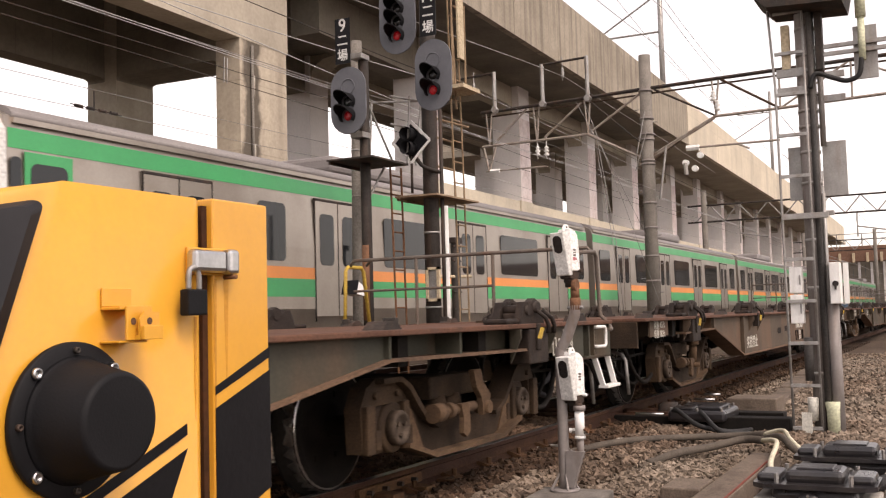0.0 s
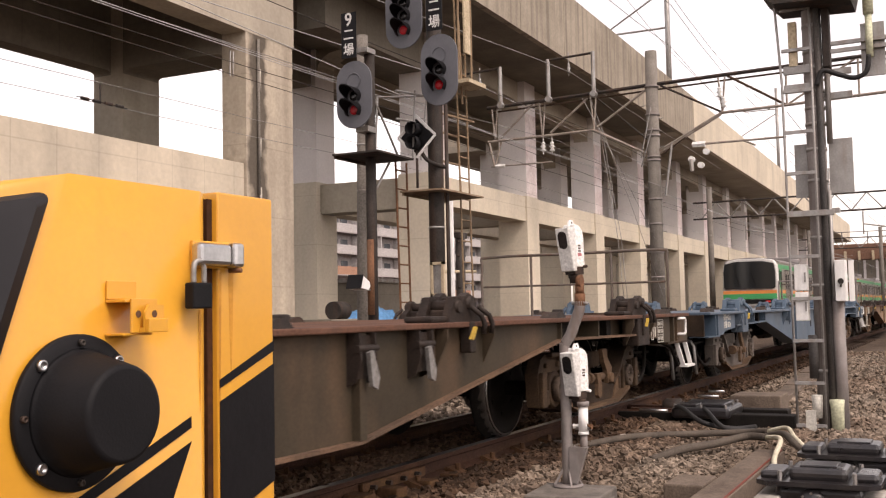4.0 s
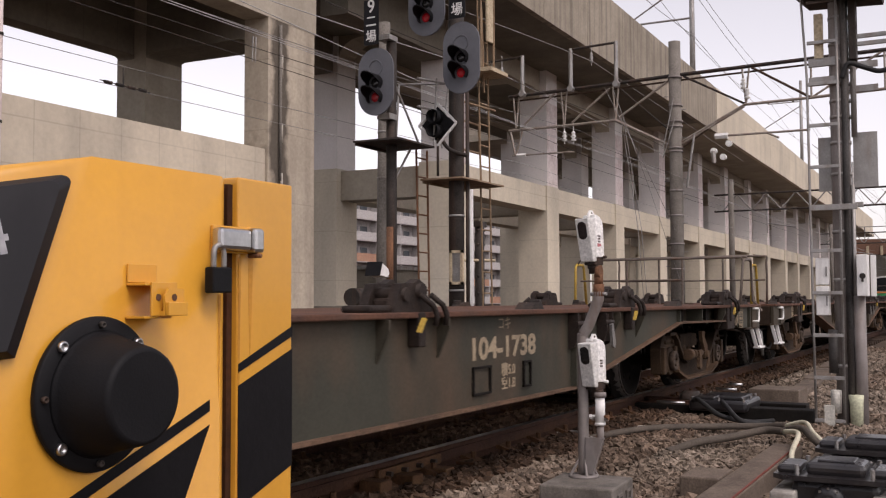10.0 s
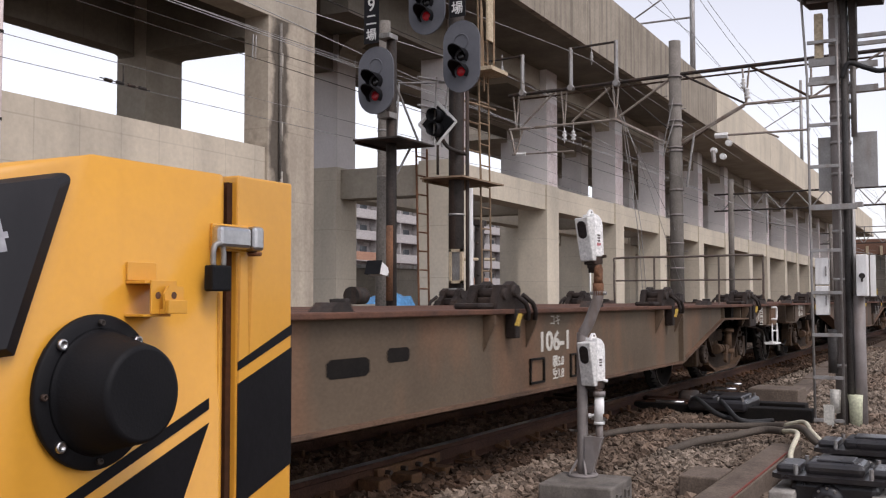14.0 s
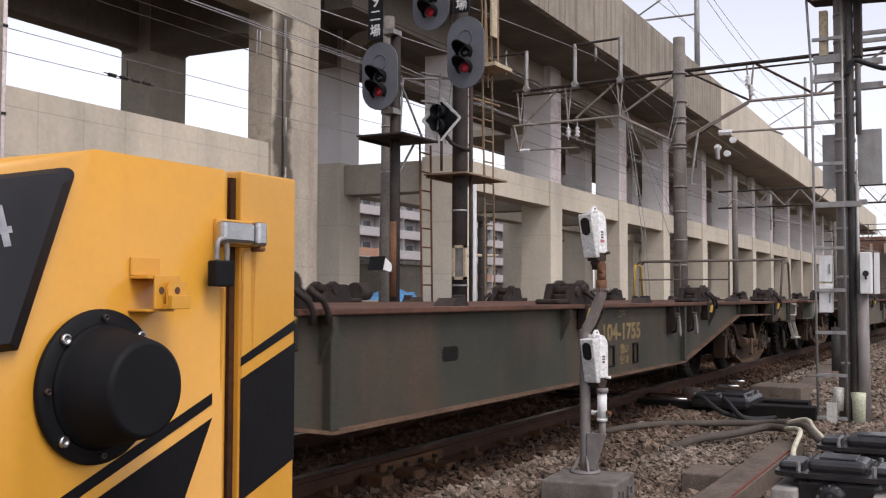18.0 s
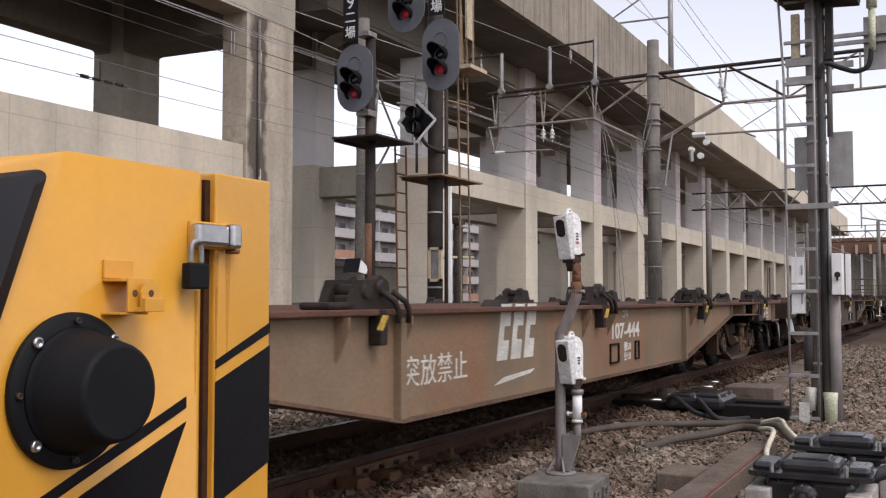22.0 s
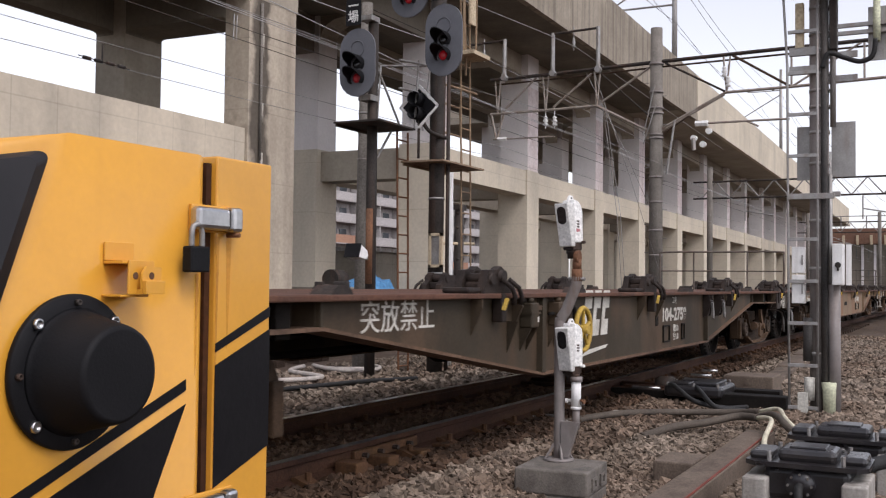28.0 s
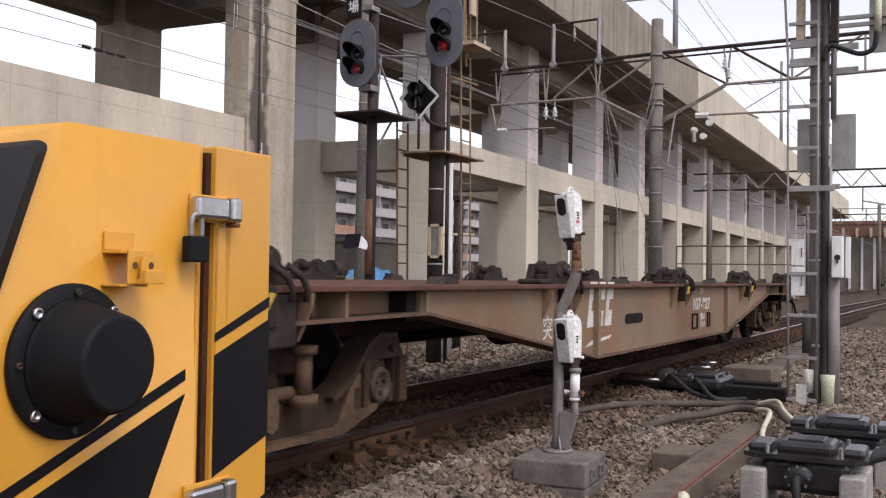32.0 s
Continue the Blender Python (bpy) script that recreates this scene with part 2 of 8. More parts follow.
TAN = surf("tan_dusty_steel", (0.235, 0.168, 0.108), (0.17, 0.12, 0.078), 0.66, 0.1, 0.8, 50, 0.08, (0.26, 0.115, 0.055), 0.7, (1.8, 1, 0.8), gritty=0.1)
BLUE = surf("blue_grey_paint", (0.066, 0.105, 0.148), (0.052, 0.085, 0.122), 0.5, 0.05, 1.5, 50, 0.05, (0.10, 0.09, 0.085), 0.35, (1, 1, 2.5), gritty=0.06, spec=0.5)
TEAL = surf("weathered_grey_green_steel", (0.055, 0.054, 0.041), (0.038, 0.037, 0.028), 0.6, 0.1, 0.8, 50, 0.08, (0.105, 0.066, 0.042), 0.7, (1.8, 1, 0.8), gritty=0.12)
GREY_GREEN = surf("faded_grey_green_steel", (0.108, 0.108, 0.084), (0.076, 0.074, 0.057), 0.6, 0.1, 0.8, 50, 0.08, (0.15, 0.085, 0.05), 0.7, (1.8, 1, 0.8), gritty=0.12)
DARK_BROWN = surf("dark_brown_steel", (0.095, 0.070, 0.050), (0.072, 0.053, 0.039), 0.64, 0.1, 1.2, 50, 0.1, (0.16, 0.085, 0.05), 0.7, (1.8, 1, 0.8), gritty=0.12)
SILL_RUST = surf("rusty_sill_flange", (0.15, 0.09, 0.058), (0.10, 0.062, 0.042), 0.8, 0.1, 2.0, 50, 0.2, (0.06, 0.045, 0.035), 0.5, (2, 2, 2))
HAND_IRON = surf("worn_brown_handrail", (0.15, 0.125, 0.105), (0.10, 0.082, 0.07), 0.6, 0.3, 6, 60, 0.08, (0.14, 0.07, 0.04), 0.5)
DUSTY_WHITE = surf("dusty_white_paint", (0.42, 0.39, 0.34), (0.32, 0.29, 0.25), 0.6, 0, 6, 60, 0.05, (0.18, 0.12, 0.08), 0.5)
DECK_RUST = surf("rusty_deck_edge", (0.13, 0.062, 0.040), (0.085, 0.042, 0.029), 0.8, 0.1, 2.5, 50, 0.25, (0.05, 0.04, 0.035), 0.5, (3, 3, 3))
BOGIE = surf("grimy_bogie_iron", (0.036, 0.0225, 0.014), (0.019, 0.0125, 0.0085), 0.85, 0.1, 3, 60, 0.3, (0.115, 0.068, 0.036), 0.6, (1.8, 1.8, 1.8))
BOGIE_DUST = surf("dust_grey_bogie_iron", (0.135, 0.115, 0.10), (0.095, 0.08, 0.07), 0.9, 0.05, 4, 60, 0.15, (0.06, 0.045, 0.035), 0.6, (3, 3, 3))
DUST_TAN = surf("dust_coated_iron", (0.115, 0.07, 0.041), (0.06, 0.036, 0.022), 0.92, 0.0, 3.5, 60, 0.2, (0.022, 0.014, 0.01), 0.85, (2.2, 2.2, 2.2))
CAP_IRON = surf("worn_cap_iron", (0.085, 0.062, 0.046), (0.042, 0.03, 0.023), 0.7, 0.3, 12, 60, 0.2, (0.025, 0.018, 0.013), 0.6, (9, 9, 9))
RUST_GRIME = surf("oily_brown_iron", (0.075, 0.046, 0.03), (0.035, 0.023, 0.017), 0.75, 0.2, 6, 60, 0.25, (0.13, 0.08, 0.05), 0.4, (6, 6, 6))
LOCK_IRON = surf("oily_black_lock_iron", (0.034, 0.025, 0.021), (0.018, 0.0135, 0.0115), 0.6, 0.2, 8, 60, 0.2, (0.06, 0.035, 0.022), 0.4, (7, 7, 7))
# iron kept near black to hold the shade under wagons and trains
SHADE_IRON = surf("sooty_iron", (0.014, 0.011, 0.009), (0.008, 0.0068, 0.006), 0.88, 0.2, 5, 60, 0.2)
PAINT_WHITE = surf("stencil_white", (0.62, 0.60, 0.54), (0.50, 0.48, 0.43), 0.7, 0, 6, 60, 0.02, (0.25, 0.22, 0.18), 0.4, (4, 4, 4))
DULL_INK = surf("dull_stencil_grey", (0.36, 0.29, 0.20), (0.29, 0.23, 0.16), 0.75, 0, 7, 60, 0.02, (0.20, 0.14, 0.09), 0.3, (6, 6, 6))
YELLOW_HW = surf("yellow_handrail", (0.48, 0.32, 0.05), (0.36, 0.24, 0.05), 0.6, 0, 6, 60, 0.05, (0.2, 0.11, 0.05), 0.5)
E_STEEL = surf("brushed_stainless", (0.40, 0.355, 0.31), (0.34, 0.30, 0.26), 0.36, 0.78, 1, 30, 0.02, (0.24, 0.19, 0.155), 0.4, (1.2, 1.2, 0.5), gritty=0.04, spec=0.5)
E_GREEN = surf("green_band", (0.03, 0.32, 0.11), (0.03, 0.28, 0.10), 0.4, 0, 1, 30, 0.0, gritty=0.04, spec=0.5)
E_ORANGE = surf("orange_band", (0.72, 0.25, 0.06), (0.66, 0.23, 0.06), 0.4, 0, 1, 30, 0.0, gritty=0.04, spec=0.5)
E_ROOF = surf("roof_grey", (0.22, 0.20, 0.195), (0.19, 0.175, 0.17), 0.55, 0, 0.6, 60, 0.01, spec=0.4)
E_WHITE = surf("front_white", (0.58, 0.57, 0.55), (0.55, 0.54, 0.52), 0.4, 0, 2, 30, 0.0, spec=0.5)
GLASS_DARK = glassy("dark_glass", (0.016, 0.018, 0.02))
GLASS_BLDG = glassy("window_glass", (0.10, 0.11, 0.12), 0.12)
LENS_RED = surf("lit_red_lens", (0.45, 0.010, 0.017), (0.33, 0.008, 0.013), 0.3, emit=0.05, bump=0, spec=0.5)
LENS_DIM = surf("dim_red_lens", (0.34, 0.010, 0.016), (0.24, 0.008, 0.012), 0.3, emit=0.04, bump=0, spec=0.5)
LENS_OFF = surf("unlit_lens", (0.02, 0.018, 0.018), (0.015, 0.015, 0.015), 0.15, bump=0, spec=0.5)
APARTMENT = surf("apartment_wall", (0.38, 0.345, 0.33), (0.33, 0.30, 0.29), 0.85, 0, 0.3, 5, 0.02)
APART_RAIL = surf("apartment_balcony", (0.45, 0.42, 0.41), (0.40, 0.375, 0.365), 0.8, 0, 0.3, 5, 0.02)
TERRACOTTA = surf("terracotta_wall", (0.42, 0.24, 0.16), (0.36, 0.20, 0.14), 0.85, 0, 0.4, 6, 0.02)
BLUE_SHEET = surf("blue_sheet", (0.10, 0.28, 0.52), (0.08, 0.22, 0.42), 0.5, 0, 1.5, 10, 0.1)
CABLE = surf("black_cable", (0.018, 0.018, 0.019), (0.03, 0.029, 0.028), 0.6, 0, 5, 60, 0.1)
HOSE = surf("dusty_hose", (0.10, 0.082, 0.066), (0.07, 0.058, 0.048), 0.85, 0, 5, 90, 0.3)
CREAM = surf("cream_hose", (0.62, 0.58, 0.44), (0.52, 0.48, 0.36), 0.6, 0, 5, 60, 0.1, (0.25, 0.2, 0.14), 0.4)
PALE_GREEN = surf("pale_green_plastic", (0.55, 0.56, 0.40), (0.48, 0.49, 0.35), 0.5, 0, 4, 40, 0.02)
CREAM_PAINT = surf("peeling_cream_paint", (0.52, 0.43, 0.30), (0.43, 0.35, 0.24), 0.8, 0, 3, 40, 0.1, (0.2, 0.1, 0.06), 0.5)

# ---- shaping tools ----
def bx(bm, x0, x1, y0, y1, z0, z1, mat=0, bevel=0.0):
    """A box between two corners."""
    vs = [bm.verts.new((x, y, z)) for x in (x0, x1) for y in (y0, y1) for z in (z0, z1)]
    fs = []
    for q in ((0, 1, 3, 2), (4, 6, 7, 5), (0, 4, 5, 1), (2, 3, 7, 6), (0, 2, 6, 4), (1, 5, 7, 3)):
        f = bm.faces.new([vs[i] for i in q])
        f.material_index = mat
        fs.append(f)
    if bevel:
        bmesh.ops.bevel(bm, geom=list({e for f in fs for e in f.edges}), offset=bevel, segments=2, affect="EDGES", profile=0.5)
    return vs


def rod(bm, a, b, r, n=8, r2=None, mat=0, caps=True):
    """A round bar from a to b."""
    a, b = Vector(a), Vector(b)
    d = (b - a)
    q = d.to_track_quat("Z", "Y").to_matrix()
    r2 = r if r2 is None else r2
    rings = []
    for c, rad in ((a, r), (b, r2)):
        rings.append([bm.verts.new(c + q @ Vector((math.cos(k * 2 * math.pi / n) * rad, math.sin(k * 2 * math.pi / n) * rad, 0))) for k in range(n)])
    for k in range(n):
        f = bm.faces.new((rings[0][k], rings[0][(k + 1) % n], rings[1][(k + 1) % n], rings[1][k]))
        f.smooth, f.material_index = n > 6, mat
    if caps:
        bm.faces.new(rings[0][::-1]).material_index = mat
        bm.faces.new(rings[1]).material_index = mat


def tube(bm, pts, r, n=8, mat=0):
    """A bent round bar through pts."""
    pts = [Vector(p) for p in pts]
    rings = []
    up = Vector((0.03, 0.05, 1)).normalized()
    for i, p in enumerate(pts):
        d = (pts[min(i + 1, len(pts) - 1)] - pts[max(i - 1, 0)]).normalized()
        s = d.cross(up)
        if s.length < 0.1:
            s = d.cross(Vector((1, 0.2, 0)))
        s.normalize()
        w = s.cross(d)
        rings.append([bm.verts.new(p + (s * math.cos(k * 2 * math.pi / n) + w * math.sin(k * 2 * math.pi / n)) * r) for k in range(n)])
        up = w
    for a, b in zip(rings, rings[1:]):
        for k in range(n):
            f = bm.faces.new((a[k], a[(k + 1) % n], b[(k + 1) % n], b[k]))
            f.smooth, f.material_index = True, mat
    bm.faces.new(rings[0][::-1]).material_index = mat
    bm.faces.new(rings[-1]).material_index = mat


def soft(pts, n=6):
    """Points of a smooth line through pts."""
    out = []
    P = [Vector(p) for p in pts]
    for i in range(len(P) - 1):
        p0, p1, p2, p3 = P[max(i - 1, 0)], P[i], P[i + 1], P[min(i + 2, len(P) - 1)]
        for k in range(n):
            t = k / n
            out.append(0.5 * (2 * p1 + (p2 - p0) * t + (2 * p0 - 5 * p1 + 4 * p2 - p3) * t * t + (3 * p1 - p0 - 3 * p2 + p3) * t ** 3))
    out.append(P[-1])
    return out


def prism(bm, outline, a, b, axis="y", mat=0):
    """An outline in the two other axes, pushed from a to b along one axis."""
    def at(p, c):
        return {"y": (p[0], c, p[1]), "x": (c, p[0], p[1]), "z": (p[0], p[1], c)}[axis]
    v0 = [bm.verts.new(at(p, a)) for p in outline]
    v1 = [bm.verts.new(at(p, b)) for p in outline]
    n = len(outline)
    fs = [bm.faces.new(v0), bm.faces.new(v1[::-1])]
    for i in range(n):
        fs.append(bm.faces.new((v0[i], v1[i], v1[(i + 1) % n], v0[(i + 1) % n])))
    for f in fs:
        f.material_index = mat
    return fs


def ring(bm, c, axis, r, w, n=24, k=6, mat=0):
    """A torus round c: a wheel rim."""
    q = Vector(axis).to_track_quat("Z", "Y").to_matrix()
    rows = []
    for i in range(n):
        a = i * 2 * math.pi / n
        rows.append([bm.verts.new(Vector(c) + q @ Vector((math.cos(a) * (r + w * math.cos(j * 2 * math.pi / k)), math.sin(a) * (r + w * math.cos(j * 2 * math.pi / k)), w * math.sin(j * 2 * math.pi / k)))) for j in range(k)])
    for i in range(n):
        for j in range(k):
            f = bm.faces.new((rows[i][j], rows[(i + 1) % n][j], rows[(i + 1) % n][(j + 1) % k], rows[i][(j + 1) % k]))
            f.smooth, f.material_index = True, mat


def lathe(bm, prof, n=32, mat=0, axis="y", c=(0, 0, 0)):
    """A profile of (radius, along) pairs turned round an axis through c."""
    rows = []
    for r, h in prof:
        row = []
        for k in range(n):
            a = k * 2 * math.pi / n
            u, v = r * math.cos(a), r * math.sin(a)
            p = {"y": (u, h, v), "x": (h, u, v), "z": (u, v, h)}[axis]
            row.append(bm.verts.new(Vector(c) + Vector(p)))
        rows.append(row)
    for a, b in zip(rows, rows[1:]):
        for k in range(n):
            f = bm.faces.new((a[k], a[(k + 1) % n], b[(k + 1) % n], b[k]))
            f.smooth, f.material_index = True, mat
    bm.faces.new(rows[0][::-1]).material_index = mat
    bm.faces.new(rows[-1]).material_index = mat


def mesh_of(name, bm, *mats):
    bmesh.ops.recalc_face_normals(bm, faces=bm.faces)
    me = bpy.data.meshes.new(name)
    bm.to_mesh(me)
    bm.free()
    for m in mats:
        me.materials.append(m)
    return me


def part(name, bm, material, parent=None, label=""):
    """Links a bmesh as one mesh object under a thing or a part."""
    mats = material if isinstance(material, (list, tuple)) else (material,)
    ob = new(name, mesh_of(name, bm, *mats))
    ob.parent = parent
    if label:
        ob["label"] = label
    return ob


def thing(name, label, category, group="", kind="", m=None):
    ob = new(name)
    ob.empty_display_size = 0.2
    tagged(ob, label, category, group, kind)
    if m is not None:
        ob.matrix_basis = m
    return ob


def letters(name, text, size, material, parent, m, bold=0.0, squeeze=1.0):
    """Painted writing as a thin mesh, in the built-in font."""
    cu = bpy.data.curves.new(name, "FONT")
    cu.body, cu.size, cu.extrude, cu.offset = text, size, 0.001, bold
    cu.align_x, cu.align_y = "CENTER", "CENTER"
    tmp = bpy.data.objects.new(name, cu)
    scene.collection.objects.link(tmp)
    dg = bpy.context.evaluated_depsgraph_get()
    me = bpy.data.meshes.new_from_object(tmp.evaluated_get(dg))
    bpy.data.objects.remove(tmp)
    me.transform(m @ Matrix.Diagonal((squeeze, 1, 1, 1)))
    me.materials.clear()
    me.materials.append(material)
    ob = new(name, me)
    ob.parent = parent
    return ob


new_bm = bmesh.new


def bars(name, pairs, r, material, parent, n=6, label=""):
    """Each bar of a list is a part of its own."""
    for a, b in pairs:
        bm = new_bm()
        rod(bm, a, b, r, n)
        part(name, bm, material, parent, label)


def blocks(name, boxes, material, parent, bevel=0.0, label=""):
    for q in boxes:
        bm = new_bm()
        bx(bm, *q, bevel=bevel)
        part(name, bm, material, parent, label)

# ---- ground, ballast, rails ----
TRACK_Y, GAUGE = 4.205, 1.132
FAR_TRACK_Y = 10.68


def dip(x, y):
    """How far the ballast shoulder falls away from the track towards the camera."""
    a = min(1.0, max(0.0, (2.75 - y) / 0.75))
    b = min(1.0, max(0.0, (11.0 - x) / 2.5))
    return 0.11 * a * a * (3 - 2 * a) * b


def sheet(name, x0, x1, y0, y1, z, nx, ny, material, rough=0.0, label="", category=""):
    vs = [(x0 + (x1 - x0) * i / nx, y0 + (y1 - y0) * j / ny,
           z + rough * noise.noise((i * 0.37, j * 0.41, 0.5)) - (dip(x0 + (x1 - x0) * i / nx, y0 + (y1 - y0) * j / ny) if rough else 0.0)) for j in range(ny + 1) for i in range(nx + 1)]
    fs = [(j * (nx + 1) + i, j * (nx + 1) + i + 1, (j + 1) * (nx + 1) + i + 1, (j + 1) * (nx + 1) + i) for j in range(ny) for i in range(nx)]
    me = bpy.data.meshes.new(name)
    me.from_pydata(vs, [], fs)
    me.materials.append(material)
    for p in me.polygons:
        p.use_smooth = True
    return tagged(new(name, me), label, category, kind="structure")


ground = sheet("ground", -900, 1500, -900, 1500, -0.42, 60, 60, BALLAST_A, 0.0, "brown ballast-covered railway yard ground", "ground")
bed = sheet("ballast_bed", -6, 160, -3.0, 15.5, -0.27, 420, 120, BALLAST_A, 0.05, "uneven bed of crushed brown-grey ballast", "ballast")


def stones(name, n, x0, x1, y0, y1, z, size, seed, squeeze=1.0, material=None):
    """Loose crushed stones: small uneven six-cornered lumps."""
    rng = np.random.default_rng(seed)
    base = np.array([(1, 0, 0), (-1, 0, 0), (0, 1, 0), (0, -1, 0), (0, 0, 1), (0, 0, -1)], float)
    tri = np.array([(0, 2, 4), (2, 1, 4), (1, 3, 4), (3, 0, 4), (2, 0, 5), (1, 2, 5), (3, 1, 5), (0, 3, 5)])
    u = rng.random(n) ** squeeze
    c = np.stack([x0 + (x1 - x0) * u, y0 + (y1 - y0) * rng.random(n), z + rng.normal(0, 0.012, n)], 1)
    c[:, 2] -= [dip(*q) for q in c[:, :2].tolist()]
    s = size * (0.6 + 0.9 * rng.random((n, 1, 1)))
    v = base[None] * (0.55 + 0.75 * rng.random((n, 6, 1))) + rng.normal(0, 0.16, (n, 6, 3))
    q = rng.normal(0, 1, (n, 4))
    q /= np.linalg.norm(q, axis=1, keepdims=True)
    w, x, y, zz = q.T
    R = np.stack([np.stack([1 - 2 * (y * y + zz * zz), 2 * (x * y - zz * w), 2 * (x * zz + y * w)], 1),
                  np.stack([2 * (x * y + zz * w), 1 - 2 * (x * x + zz * zz), 2 * (y * zz - x * w)], 1),
                  np.stack([2 * (x * zz - y * w), 2 * (y * zz + x * w), 1 - 2 * (x * x + y * y)], 1)], 1)
    v = np.einsum("nij,nkj->nki", R, v) * s * np.array([1, 1, 0.8]) + c[:, None]
    f = (tri[None] + 6 * np.arange(n)[:, None, None]).reshape(-1, 3)
    me = bpy.data.meshes.new(name)
    me.from_pydata(v.reshape(-1, 3).tolist(), [], f.tolist())
    me.materials.append(material or STONE)
    return tagged(new(name, me), "loose crushed grey-brown ballast stones", "ballast stones", kind="stuff")


def stone_material(name, light, dark, dust):
    m = surf(name, light, dark, 0.93, 0, 0.9, 70, 0.3, dust, 0.7, (0.5, 0.9, 1), gritty=0.25, spec=0.15)
    n, l = m.node_tree.nodes, m.node_tree.links
    p = n["Principled BSDF"]
    src = p.inputs["Base Color"].links[0].from_socket
    g = n.new("ShaderNodeNewGeometry")
    mr = n.new("ShaderNodeMapRange")
    mr.inputs["To Min"].default_value, mr.inputs["To Max"].default_value = 0.45, 1.55
    l.new(g.outputs["Random Per Island"], mr.inputs[0])
    mx = n.new("ShaderNodeMixRGB")
    mx.blend_type, mx.inputs[0].default_value = "MULTIPLY", 1.0
    l.new(src, mx.inputs[1])
    l.new(mr.outputs[0], mx.inputs[2])
    l.new(mx.outputs[0], p.inputs["Base Color"])
    return m


CRUSHED = stone_material("crushed_stone", (0.235, 0.190, 0.150), (0.135, 0.104, 0.079), (0.13, 0.082, 0.056))
DUSTED = stone_material("brown_dusted_stone", (0.175, 0.128, 0.095), (0.092, 0.066, 0.049), (0.085, 0.05, 0.033))
RUSTED = stone_material("rust_dusted_stone", (0.085, 0.053, 0.035), (0.045, 0.028, 0.019), (0.04, 0.023, 0.015))
BETWEEN = stone_material("brown_rail_stone", (0.20, 0.128, 0.086), (0.11, 0.07, 0.047), (0.085, 0.047, 0.03))
stones("ballast_stones", 42000, 4.2, 11.0, 0.4, 3.35, -0.245, 0.029, 1, 1.15, CRUSHED)
stones("ballast_stones", 28000, 10.5, 30.0, -1.5, 3.35, -0.245, 0.034, 2, 1.5, CRUSHED)
stones("ballast_stones", 12000, 4.0, 30.0, 3.15, 3.56, -0.172, 0.032, 5, 1.4, RUSTED)
stones("ballast_stones", 24000, 3.5, 24.0, 3.70, 4.70, -0.168, 0.034, 3, 1.4, BETWEEN)
stones("ballast_stones", 5000, 4.0, 7.6, 2.75, 3.3, -0.205, 0.031, 8, 1.1, CRUSHED)
stones("ballast_stones", 6000, 7.4, 14.0, 2.6, 3.3, -0.205, 0.031, 9, 1.1, DUSTED)
stones("ballast_stones", 12000, 4.5, 30.0, 4.9, 9.0, -0.245, 0.04, 4, 1.2, CRUSHED)

RAIL = [(-0.065, -0.153), (0.065, -0.153), (0.065, -0.14), (0.012, -0.118), (0.012, -0.045), (0.033, -0.034), (0.033, -0.003), (0.028, 0.0), (-0.028, 0.0), (-0.033, -0.003), (-0.033, -0.034), (-0.012, -0.045), (-0.012, -0.118), (-0.065, -0.14)]


def rail(pts, label="rusty steel rail with a worn head", parent=None):
    """A rail along a line of (x, y) points; its head is polished where wheels run."""
    bm = new_bm()
    rows = []
    P = [Vector((*p, 0)) for p in pts]
    for i, p in enumerate(P):
        d = (P[min(i + 1, len(P) - 1)] - P[max(i - 1, 0)]).normalized()
        s = Vector((-d.y, d.x, 0))
        rows.append([bm.verts.new(p + s * a + Vector((0, 0, b))) for a, b in RAIL])
    for a, b in zip(rows, rows[1:]):
        for k in range(len(RAIL)):
            f = bm.faces.new((a[k], a[(k + 1) % len(RAIL)], b[(k + 1) % len(RAIL)], b[k]))
            f.material_index = 1 if k in (7, 8) else 0
    bm.faces.new(rows[0])
    bm.faces.new(rows[-1][::-1])
    ob = part("rail", bm, (RAIL_RUST, RAIL_TOP), parent)
    return ob


def track(y, x0, x1, label, sleepers=0):
    t = thing("railway_track", label, "railway track", kind="structure")
    for s in (-1, 1):
        rail([(x0, y + s * GAUGE / 2), (x1, y + s * GAUGE / 2)], parent=t)
    me = None
    cb = new_bm()
    prism(cb, [(-0.055, -0.02), (0.075, -0.02), (0.075, 0.012), (0.02, 0.03), (-0.035, 0.05), (-0.055, 0.045)], -0.06, 0.06, "x")
    rod(cb, (0, 0.03, 0.02), (0, 0.03, 0.075), 0.02, 6)
    clip = mesh_of("rail_clip", cb, DARK_RUST)
    for k in range(sleepers):
        x = 2.6 + k * 0.62
        if me is None:
            bm = new_bm()
            bx(bm, -0.11, 0.11, -1.0, 1.0, -0.30, -0.175, bevel=0.012)
            me = mesh_of("sleeper", bm, SLEEPER)
        ob = new("sleeper", me)
        ob.parent = t
        ob.matrix_basis = pose(x, y, random.uniform(-0.012, 0.006), 0, 0, random.uniform(-1, 1))
        if k < 40 and y < 6:
            for s in (-1, 1):
                for d in (-1, 1):
                    cl = new("rail_clip", clip)
                    cl.parent = t
                    cl.matrix_basis = pose(x, y + s * GAUGE / 2 + d * 0.085, -0.15, 0, 0, random.uniform(-4, 4) + (0 if d > 0 else 180))
    return t


track(TRACK_Y, -30, 400, "rusty narrow-gauge track on worn sleepers in ballast", 60)
track(FAR_TRACK_Y, -30, 400, "main line track beneath the viaduct", 20)

